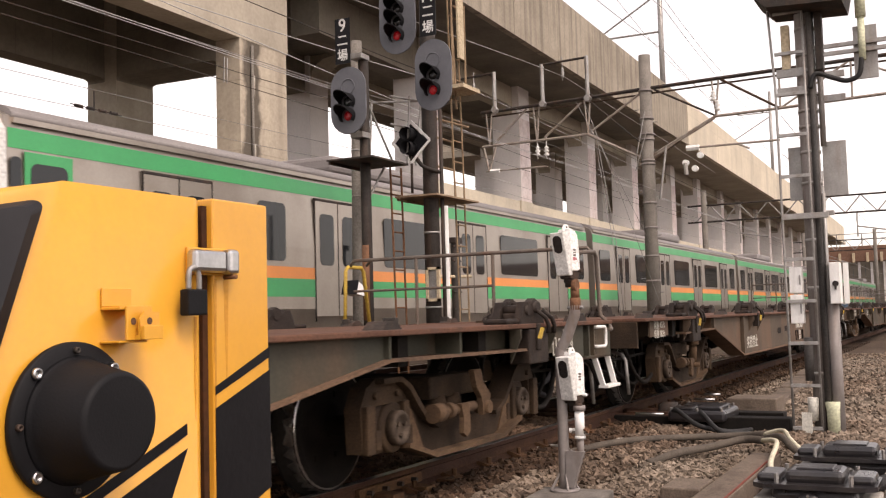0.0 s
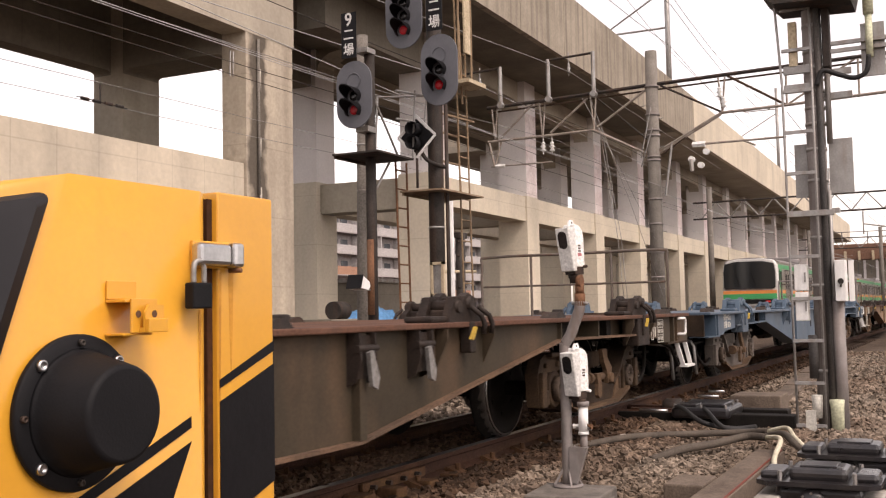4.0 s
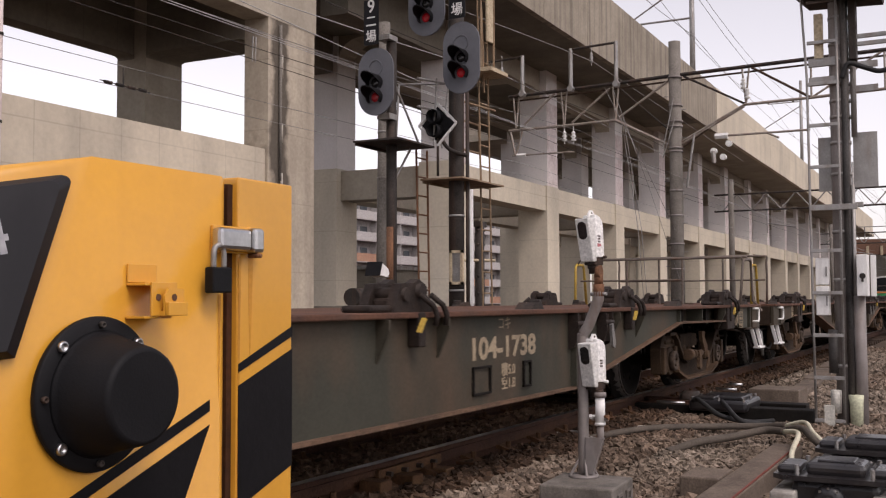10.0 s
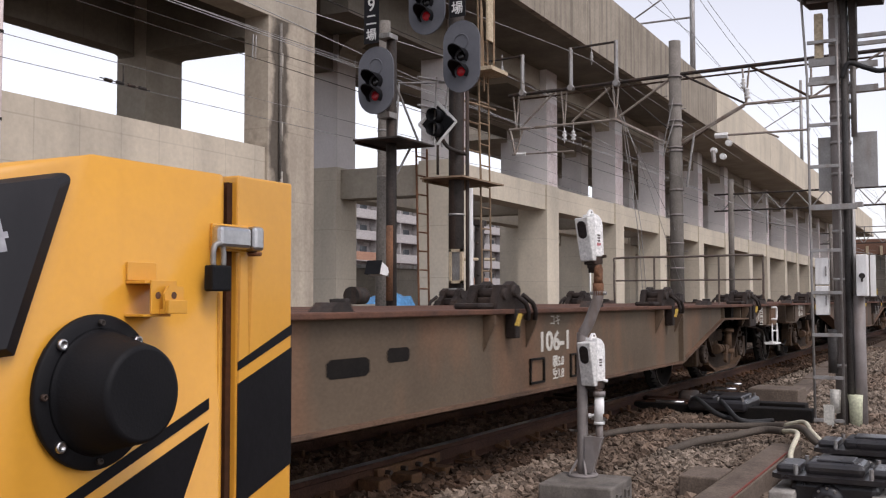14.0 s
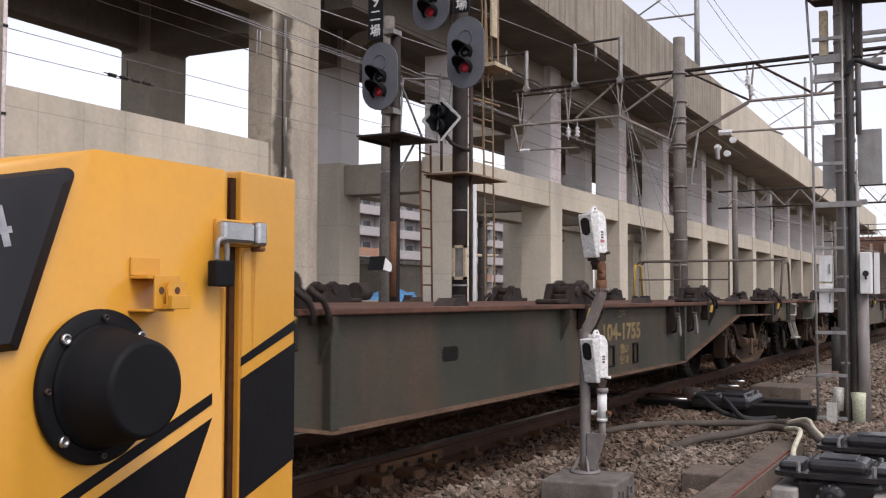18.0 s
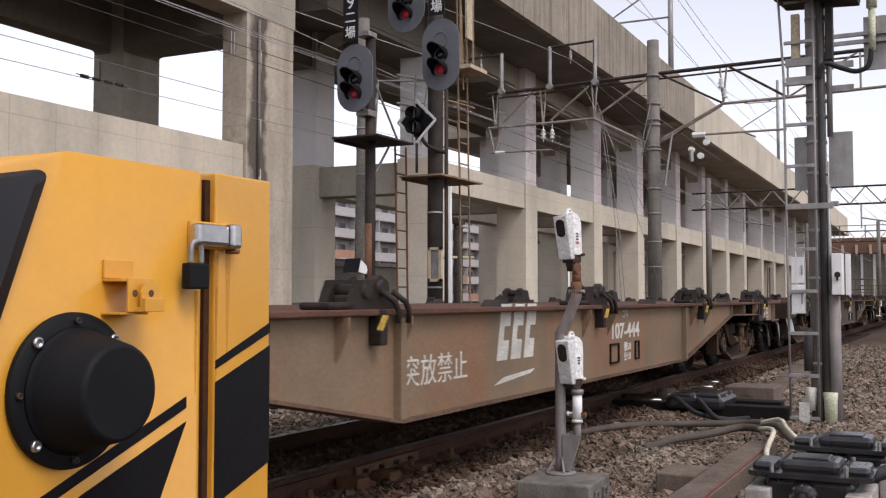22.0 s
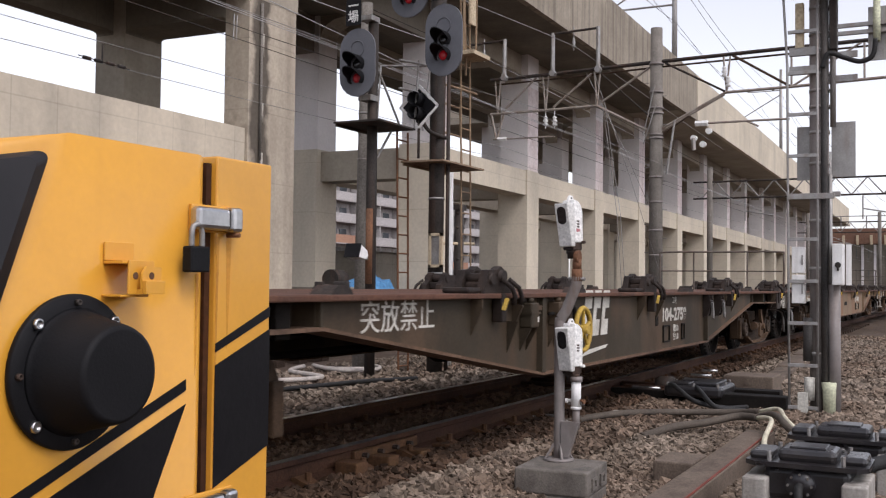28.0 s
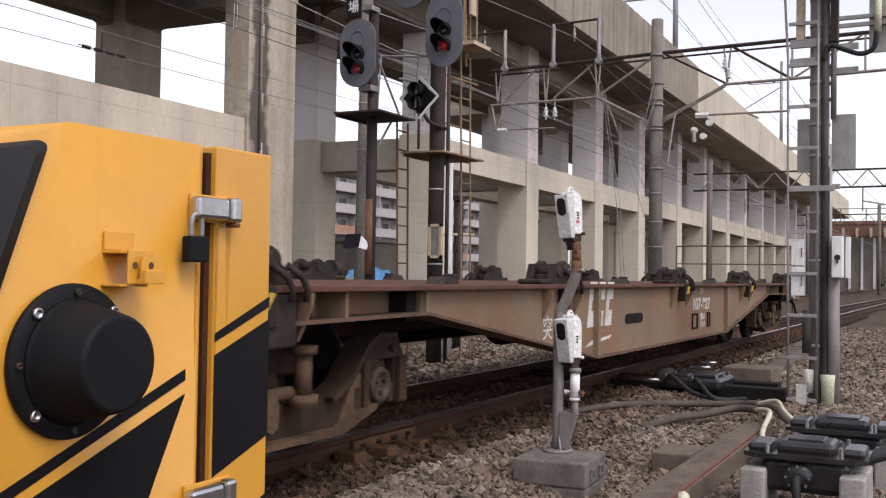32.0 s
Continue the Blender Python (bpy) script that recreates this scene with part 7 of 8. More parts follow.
SANDY_STEEL = surf("sandy_weathered_steel", (0.30, 0.22, 0.14), (0.20, 0.13, 0.08), 0.75, 0.1, 5, 60, 0.2, (0.12, 0.07, 0.045), 0.5)
sig2 = thing("signal_post", "dark signal pole with two oval signals, marker lamp and ladder", "signal", "yard signals")
bm = new_bm()
rod(bm, (13.25, 7.0, -0.42), (13.28, 7.0, 6.6), 0.115, 16)
part("pole", bm, DARK_IRON, sig2, "dark steel pole")
signal_head(sig2, 12.62, 6.58, 4.50, 0.58, 1.03, ((-0.0, False), (-0.22, True)))
signal_head(sig2, 12.72, 7.2, 5.46, 0.60, 1.10, ((0.12, False), (-0.07, False), (-0.28, True)))
number_plate(sig2, 12.58, 6.62, 5.06, 5.75, 0.25, ("11", "\u4e8c", "\u5834"))
platform(sig2, 12.92, 14.32, 6.72, 7.42, 2.83, surf("rust_stained_boards", (0.30, 0.22, 0.15), (0.20, 0.13, 0.08), 0.85, 0, 3, 50, 0.2, (0.13, 0.06, 0.03), 0.6, (4, 4, 4)))
ladder(sig2, (13.95, 7.0, 6.6), (14.17, 7.0, -0.3), (14.28, 7.0, 6.6), (14.49, 7.0, -0.3), 21, SANDY_STEEL)
bars("guard_rail", (((13.9, 6.9, 4.6), (13.9, 6.9, 6.0)), ((14.35, 6.9, 4.6), (14.35, 6.9, 6.0)), ((13.9, 6.9, 5.9), (14.35, 6.9, 5.9)), ((13.9, 6.9, 4.62), (14.5, 6.9, 4.6)), ((13.3, 7.0, 4.05), (14.6, 7.0, 4.1)), ((13.7, 7.2, 2.85), (13.7, 7.2, 3.9)), ((14.5, 7.2, 2.85), (14.4, 7.2, 3.9)), ((13.7, 7.2, 3.85), (14.4, 7.2, 3.85)), ((13.7, 7.2, 3.4), (14.4, 7.2, 3.4)), ((14.02, 6.95, 5.6), (14.1, 6.95, 4.3))), 0.018, SANDY_STEEL, sig2)
bm = new_bm()
bx(bm, 14.05, 14.25, 6.86, 6.89, 5.1, 6.2)
bx(bm, 13.85, 14.45, 6.7, 7.1, 4.58, 4.64)
part("cable_board", bm, CREAM_PAINT, sig2, "cream boards at the upper platform")
bars("strap_band", [((13.26, 7.0, z), (13.26, 7.0, z + 0.03)) for z in (0.45, 1.2, 2.3)], 0.125, GALV, sig2, 16)
bars("conduit", [((13.35, 6.86, -0.3), (13.35, 6.86, 4.2))], 0.03, DARK_IRON, sig2, 8)
bm = new_bm()
for y0, y1, z0, z1 in ((6.82, 6.86, 1.30, 1.80), (7.0, 7.04, 1.30, 1.80)):
    bx(bm, 13.10, 13.16, y0, y1, z0, z1)
bx(bm, 13.10, 13.16, 6.82, 7.04, 1.76, 1.80)
bx(bm, 13.10, 13.16, 6.82, 7.04, 1.30, 1.34)
part("sign_frame", bm, CREAM_PAINT, sig2, "narrow framed sign")
bm = new_bm()
bx(bm, 13.12, 13.14, 6.86, 7.0, 1.34, 1.76)
part("sign_face", bm, DULL_STEEL, sig2)
# marker lamps in a white diamond frame
mk = thing("marker_lamp", "black marker lamps in a white diamond frame on the pole", "signal lamp")
bm = new_bm()
for k in range(4):
    a0, a1 = k * math.pi / 2, (k + 1) * math.pi / 2
    P0, P1 = Vector((0, math.cos(a0) * 0.31, math.sin(a0) * 0.31)), Vector((0, math.cos(a1) * 0.31, math.sin(a1) * 0.31))
    d = (P1 - P0).normalized()
    nrm = Vector((0, -d.z, d.y)) * 0.016
    vs = [bm.verts.new(p + Vector((dx, 0, 0))) for dx in (0, 0.02) for p in (P0 - nrm, P1 - nrm, P1 + nrm, P0 + nrm)]
    for q in ((0, 1, 2, 3), (7, 6, 5, 4), (0, 4, 5, 1), (1, 5, 6, 2), (2, 6, 7, 3), (3, 7, 4, 0)):
        bm.faces.new([vs[i] for i in q])
part("diamond_frame", bm, WHITE, mk, "white diamond frame")
bm = new_bm()
prism(bm, [(0.26, 0), (0, 0.26), (-0.26, 0), (0, -0.26)], 0.01, 0.03, "x")
part("diamond_board", bm, RUBBER, mk)
for z in (0.10, -0.10):
    bm = new_bm()
    lathe(bm, [(0.10, 0.02), (0.10, -0.16), (0.09, -0.16), (0.085, -0.02), (0.04, -0.015)], 18, axis="x", c=(0, 0, z))
    part("lamp_hood", bm, RUBBER, mk)
bm = new_bm()
tube(bm, soft([(0.03, -0.05, -0.2), (0.1, -0.1, -0.32), (0.2, -0.16, -0.38), (0.5, -0.2, -0.4)], 4), 0.03, 8)
rod(bm, (0.02, 0, -0.2), (0.02, 0.0, -0.75), 0.02, 8)
part("bracket_arm", bm, DARK_IRON, mk)
mk.matrix_basis = pose(12.82, 7.08, 3.62)

# slender concrete pole behind the first signal
p1 = thing("concrete_pole", "slim weathered concrete pole behind the signal", "pole")
bm = new_bm()
rod(bm, (12.92, 8.1, -0.42), (13.03, 8.1, 5.3), 0.10, 14, 0.085)
part("shaft", bm, POLE_CONC, p1)
bars("strap_band", [((12.94 + z * 0.018, 8.1, z), (12.94 + z * 0.018, 8.1, z + 0.03)) for z in (2.9, 3.3, 3.6)], 0.1, GALV, p1, 14)
# white pipe and dark poles by the ladder
p2 = thing("white_pipe", "slim white upright pipe beside the signal ladder", "pipe")
bm = new_bm()
rod(bm, (14.6, 7.45, -0.42), (14.6, 7.45, 2.95), 0.045, 10)
part("tube", bm, WHITE, p2)
p3 = thing("iron_pole", "short dark iron pole with a pale cross arm", "pole")
bars("shaft", [((16.02, 8.0, -0.42), (16.02, 8.0, 2.45))], 0.085, DARK_IRON, p3, 12)
bars("cross_arm", [((15.35, 8.0, 1.75), (16.62, 8.0, 1.79))], 0.028, CREAM_PAINT, p3, 8)
bars("pole_bolt", [((15.88, 8.0 - 0.02, z), (16.18, 8.0 - 0.02, z)) for z in (0.7, 1.2, 1.5, 2.05, 2.3)], 0.018, DARK_IRON, p3, 6)
blocks("top_bracket", [(15.9, 16.2, 7.94, 8.06, 2.36, 2.46)], DARK_IRON, p3, 0.01)

# ---- overhead line gantry ----
gx = 28.1
gantry = thing("overhead_line_gantry", "steel lattice overhead-line gantry on a concrete pole", "gantry")
bm = new_bm()
rod(bm, (gx, 7.85, -0.42), (gx, 7.85, 8.35), 0.20, 20, 0.165)
part("pole", bm, POLE_CONC, gantry, "tapered concrete pole")
bars("pole_band", [((gx, 7.85, z), (gx, 7.85, z + 0.05)) for z in (1.9, 2.6, 3.4, 4.1, 5.2, 5.3, 5.9, 6.05, 6.5, 7.3)], 0.203, POST_GREY, gantry, 20)
bars("pole_step", [((gx - 0.05, 7.85 + (0.18 if k % 2 else -0.18), 0.8 + 0.4 * k), (gx - 0.05, 7.85 + (0.32 if k % 2 else -0.32), 0.8 + 0.4 * k)) for k in range(16)], 0.012, GALV, gantry, 5)
top = [(13.0, 7.29), (11.3, 7.31), (9.55, 7.35), (7.85, 7.39), (5.85, 7.42), (4.2, 7.44), (2.4, 7.46), (0.4, 7.48), (-1.6, 7.5)]
low = [(13.0, 6.24), (11.2, 6.25), (9.60, 6.27), (7.92, 5.37), (5.92, 6.38), (4.2, 6.40), (2.4, 6.45), (0.4, 6.5), (-1.6, 6.55)]


def bar(p, q, r=0.035, name="lattice_bar", mat=None):
    bm = new_bm()
    rod(bm, p, q, r, 6)
    part(name, bm, mat or GANTRY_STEEL, gantry)


def flat(ya, za, yb, zb, r=0.03, name="lattice_bar", mat=None, dx=0.0):
    bar((gx + dx, ya, za), (gx + dx, yb, zb), r, name, mat)


GANTRY_STEEL = surf("weathered_gantry_steel", (0.33, 0.29, 0.25), (0.24, 0.20, 0.17), 0.6, 0.25, 3, 40, 0.05, (0.17, 0.10, 0.065), 0.5, (4, 4, 4))
for (ya, za), (yb, zb) in zip(top, top[1:]):
    flat(ya, za, yb, zb, 0.055, "top_chord", DARK_IRON)
    flat(ya, za - 0.13, yb, zb - 0.13, 0.028, "top_chord", RUST_GRIME, 0.1)
for (ya, za), (yb, zb) in zip(low, low[1:]):
    flat(ya, za, yb, zb, 0.042, "bottom_chord")
# doubled hangers, and slanting bars between them
for y, zt, zl in ((12.76, 7.28, 6.25), (11.2, 7.3, 6.16), (9.60, 7.35, 6.27), (5.90, 7.40, 6.40)):
    flat(y + 0.09, zt, y, zl, 0.026)
    flat(y - 0.10, zt, y, zl, 0.026)
for ya, za, yb, zb, r, m in ((12.56, 6.32, 11.50, 7.25, 0.032, None), (10.95, 6.32, 9.77, 7.22, 0.036, None), (9.47, 6.36, 7.95, 7.31, 0.036, None),
                             (9.59, 7.31, 7.89, 5.72, 0.022, DARK_IRON), (7.60, 7.34, 5.94, 6.41, 0.034, DARK_IRON), (7.90, 5.31, 5.95, 6.33, 0.034, None),
                             (7.80, 5.25, 6.9, 5.83, 0.03, RUST_GRIME), (5.73, 7.38, 4.24, 6.42, 0.038, RUST_GRIME), (4.2, 6.40, 2.4, 7.46, 0.03, None),
                             (2.4, 7.46, 0.4, 6.5, 0.03, None), (0.4, 6.5, -1.6, 7.5, 0.03, None), (4.2, 6.4, 4.2, 7.44, 0.03, None), (2.4, 6.45, 2.4, 7.46, 0.03, None)):
    flat(ya, za, yb, zb, r, "lattice_bar", m)
# raised brackets with their feed-wire insulators
for y, z1 in ((12.48, 8.47), (10.92, 8.50), (9.52, 8.55)):
    flat(y, 7.22, y, z1, 0.06, "upright_tube", GALV, -0.15)
    bar((gx - 0.24, y, 7.30), (gx - 0.06, y, 7.30), 0.10, "upright_clamp", GALV)
for ya, za, yb, zb in ((12.5, 8.44, 13.6, 8.40), (10.95, 8.47, 9.52, 8.51)):
    flat(ya, za, yb, zb, 0.035, "upright_arm", DARK_IRON, -0.15)


def insulator(y, z, dx=0.0, r=0.09, mat=None):
    bm = new_bm()
    rod(bm, (gx + dx, y, z + 0.42), (gx + dx, y, z - 0.28), 0.014, 6)
    lathe(bm, [(0.03, z - 0.2), (r, z - 0.16), (0.03, z - 0.1), (r, z - 0.05), (0.03, z + 0.02), (r * 0.8, z + 0.05), (0.02, z + 0.1)], 12, axis="z", c=(gx + dx, y, 0))
    part("insulator", bm, mat or WHITE, gantry, "porcelain insulator")


for y, z in ((11.19, 5.98), (10.91, 5.96), (5.96, 7.0), (5.86, 6.72)):
    insulator(y, z)
for y, z in ((10.27, 8.2), (13.16, 8.12)):
    insulator(y, z, -0.15, 0.06, GALV)
# registration arms over both tracks
flat(12.95, 6.20, 12.80, 5.47, 0.035)
flat(12.56, 6.20, 12.78, 5.47, 0.03)
flat(12.9, 5.47, 10.9, 5.45, 0.026)
bar((gx, 12.75, 5.47), (gx, 12.45, 5.467), 0.06, "arm_insulator", WHITE)
flat(6.78, 5.57, 4.25, 5.55, 0.032)
bar((gx, 6.75, 5.57), (gx, 6.40, 5.567), 0.085, "arm_insulator", WHITE)
flat(5.35, 5.55, 5.05, 5.40, 0.03)
flat(7.27, 5.67, 7.50, 4.17, 0.032, "stay_tube", GALV, -0.2)
for ya, za, yb, zb in ((7.83, 6.71, 8.15, 5.29), (7.80, 6.13, 8.15, 5.04)):
    flat(ya, za, yb, zb, 0.016, "pole_strap", GALV, -0.24)
for y, z in ((6.37, 5.34), (6.53, 4.98), (6.78, 5.16)):
    bm = new_bm()
    rod(bm, (gx - 0.1, y, z), (gx + 0.05, y, z), 0.085, 14)
    rod(bm, (gx - 0.11, y, z), (gx - 0.1, y, z), 0.03, 10)
    part("pulley", bm, WHITE, gantry, "pale tension pulley")
flat(6.78, 5.15, 6.76, 4.82, 0.06, "weight", GALV, -0.1)
# a second and third gantry along the line
for X, s in ((62.0, 1), (104.0, -1)):
    g2 = thing("overhead_line_gantry", "distant steel overhead-line gantry across the tracks", "gantry")
    bars("pole", [((X, y, -0.42), (X, y, 8.3)) for y in (14.0, 7.6, 0.0)], 0.17, POLE_CONC, g2, 10)
    for z0, z1 in ((7.4, 7.4), (6.4, 6.4)):
        bm = new_bm()
        rod(bm, (X, 15.0, z0), (X, -12, z1), 0.06, 6)
        part("chord", bm, DARK_IRON, g2)
    for k in range(16):
        y = 14.5 - 1.7 * k
        bars("lattice_bar", [((X, y, 6.4), (X, y - 0.85, 7.4)), ((X, y - 0.85, 7.4), (X, y - 1.7, 6.4))], 0.04, GALV, g2, 5)
    for y in (10.7, 4.2):
        bars("registration_arm", [((X, y + 1.2, 6.4), (X, y + 1.2, 5.0)), ((X, y + 1.2, 5.6), (X, y - 0.4, 5.3))], 0.045, GALV, g2)


# ---- wires ----
def wire(name, pts, r, material, label):
    bm = new_bm()
    tube(bm, pts, r, 5)
    return tagged(part(name, bm, material), label, "wire", "overhead wires")


def span(y, z, sag, r, label, x0=-22.0, x1=190.0, step=42.0, dz=0.0, material=None):
    pts = []
    x = x0
    while x < x1:
        for k in range(7):
            t = k / 7
            pts.append((x + step * t, y, z + dz * (x + step * t) - sag * 4 * t * (1 - t)))
        x += step
    return wire("overhead_wire", pts, r, material or DULL_STEEL, label)


LIGHT_WIRE = surf("grey_cable", (0.42, 0.41, 0.40), (0.34, 0.33, 0.33), 0.5, 0.2, bump=0)
span(10.68, 5.05, 0.0, 0.007, "contact wire above the main line", material=DARK_IRON)
span(10.68, 6.05, 0.55, 0.007, "messenger wire above the main line", x0=-13.9)
span(4.2, 5.15, 0.0, 0.009, "contact wire above the goods track", x0=28.1)
span(4.2, 6.2, 0.5, 0.009, "messenger wire above the goods track", x0=28.1)
for y, z, r in ((9.75, 5.22, 0.006), (9.62, 5.20, 0.006)):
    span(y, z, 0.12, r, "pale feeder cable slung past the columns", x0=-13.9, material=LIGHT_WIRE)
span(9.55, 6.2, 0.25, 0.008, "dark feeder cable slung past the columns", x0=-13.9, material=DARK_IRON)
span(12.45, 6.2, 0.3, 0.008, "dark feeder cable under the viaduct edge", x0=-13.9, material=DARK_IRON)
span(12.5, 5.2, 0.3, 0.006, "thin wire in front of the columns", x0=-13.9)
span(12.5, 4.85, 0.3, 0.006, "thin wire in front of the columns", x0=-13.9)
clampset = thing("wire_clamp_set", "dark clamps hung on the thin wires", "wire clamp")
bars("clamp", [((11.95 + dx, 12.5, 4.60), (12.1 + dx, 12.5, 4.60)) for dx in (-0.35, -0.1, 0.15, 0.4)], 0.03, DARK_IRON, clampset)
bars("clamp_bar", [((12.0, 12.5, 4.60), (12.0, 12.5, 4.9))], 0.015, DARK_IRON, clampset)
bars("clamp_rod", [((11.5, 12.5, 4.61), (12.6, 12.5, 4.59))], 0.008, DARK_IRON, clampset)
for y0, z0, y1, z1 in ((10.9, 5.9, 7.5, 4.4), (9.5, 7.0, 7.85, 3.0), (9.3, 7.0, 7.6, 1.2)):
    wire("stay_wire", [(gx - 1.0 - (y0 - 9) * 0.5, y0, z0), (gx - 0.5, (y0 + y1) / 2, (z0 + z1) / 2), (gx - 0.2, y1, z1)], 0.007, DULL_STEEL, "thin stay wire at the gantry pole")
wire("stay_wire", [(27.4, 9.2, 6.2), (26.6, 8.5, 3.0), (26.0, 8.1, 0.0)], 0.009, DULL_STEEL, "pale pull wire slanting to the ground")
wire("stay_wire", [(27.6, 9.2, 6.2), (26.9, 8.5, 3.0), (26.3, 8.1, 0.0)], 0.009, DULL_STEEL, "pale pull wire slanting to the ground")

wire("overhead_wire", [(-8.0, 13.16, 6.19), (16.62, 13.16, 7.33), (19.85, 13.16, 7.48), (24.24, 13.16, 7.72), (28.1, 13.16, 7.98), (48.0, 13.16, 7.6)], 0.011, LIGHT_WIRE, "pale feed wire slung to a gantry insulator")
wire("overhead_wire", [(-8.0, 12.7, 7.78), (15.34, 12.7, 6.86), (19.16, 12.7, 6.71), (21.82, 12.7, 6.61), (28.1, 12.7, 6.37)], 0.010, LIGHT_WIRE, "pale feed wire slung low to the gantry")
wire("overhead_wire", [(-8.0, 10.27, 5.47), (23.0, 10.27, 7.72), (25.34, 10.27, 7.89), (28.1, 10.27, 8.06), (48.0, 10.27, 7.5)], 0.012, DULL_STEEL, "grey feed wire slung to a gantry insulator")

# overhead line on the viaduct
for u, h in ((57.7, 22.0), (101.0, 21.9), (150.0, 20.0)):
    vm = thing("viaduct_line_mast", "slim steel overhead-line mast on the viaduct parapet", "mast", "viaduct masts", m=VIA)
    bm = new_bm()
    rod(bm, (u, VW - 2.3, 11.4), (u, VW - 2.3, h), 0.17, 10, 0.13)
    part("shaft", bm, GALV, vm)
    bm = new_bm()
    rod(bm, (u, VW - 2.3, 17.2), (u, VW + 1.5, 17.2), 0.06, 6)
    rod(bm, (u, VW - 2.3, 19.5), (u, VW + 1.5, 17.3), 0.05, 6)
    rod(bm, (u, VW - 2.3, 19.9), (u, VW + 0.7, 19.9), 0.05, 6)
    rod(bm, (u, VW + 1.4, 17.2), (u, VW + 1.4, 15.8), 0.05, 6)
    part("bracket_arm", bm, GALV, vm)
    bm = new_bm()
    for w, z in ((VW + 0.7, 19.9), (VW + 1.5, 17.2), (VW - 1.6, 19.9)):
        lathe(bm, [(0.05, z), (0.12, z + 0.08), (0.05, z + 0.16), (0.12, z + 0.24), (0.04, z + 0.4)], 10, axis="z", c=(u, w, 0))
    part("insulator", bm, DARK_IRON, vm)
for w, z, sag in ((VW + 1.4, 15.8, 0.0), (VW + 1.4, 17.2, 1.0), (VW + 0.7, 20.2, 1.2), (VW - 1.9, 20.2, 1.0), (VW - 2.6, 18.4, 0.9), (VW - 2.5, 16.0, 0.7)):
    pts = []
    for i in range(5):
        for k in range(6):
            t = k / 6
            pts.append(VIA @ Vector((12 + 45.5 * (i + t), w, z - sag * 4 * t * (1 - t))))
    wire("overhead_wire", pts, 0.016, DULL_STEEL, "overhead wire above the viaduct")

# ---- stainless commuter train on the main line ----
def side_window(bm, x0, x1, z0, z1, y, r=0.09):
    n = 4
    pts = []
    for cx, cz, a in ((x1 - r, z1 - r, 0), (x0 + r, z1 - r, 1), (x0 + r, z0 + r, 2), (x1 - r, z0 + r, 3)):
        for k in range(n + 1):
            q = (a + k / n) * math.pi / 2
            pts.append((cx + r * math.cos(q), cz + r * math.sin(q)))
    prism(bm, pts, y, y + 0.02)


PROFILE = [(-1.40, 0.95), (-1.475, 1.25), (-1.475, 2.2), (-1.44, 3.25), (-1.38, 3.42), (-1.15, 3.52), (1.15, 3.52), (1.38, 3.42), (1.44, 3.25), (1.475, 2.2), (1.475, 1.25), (1.40, 0.95)]
ROOF = [(1.42 * math.sin(a * math.pi / 24) if abs(a) < 12 else math.copysign(1.42, a), 3.40 + 0.28 * math.cos(a * math.pi / 24) ** 0.8 if abs(a) < 12 else 3.40) for a in range(-12, 13)]
DOORS = (-7.05, -2.35, 2.35, 7.05)


CAB_DOORS = (-6.5, -2.7, 2.46, 7.4)


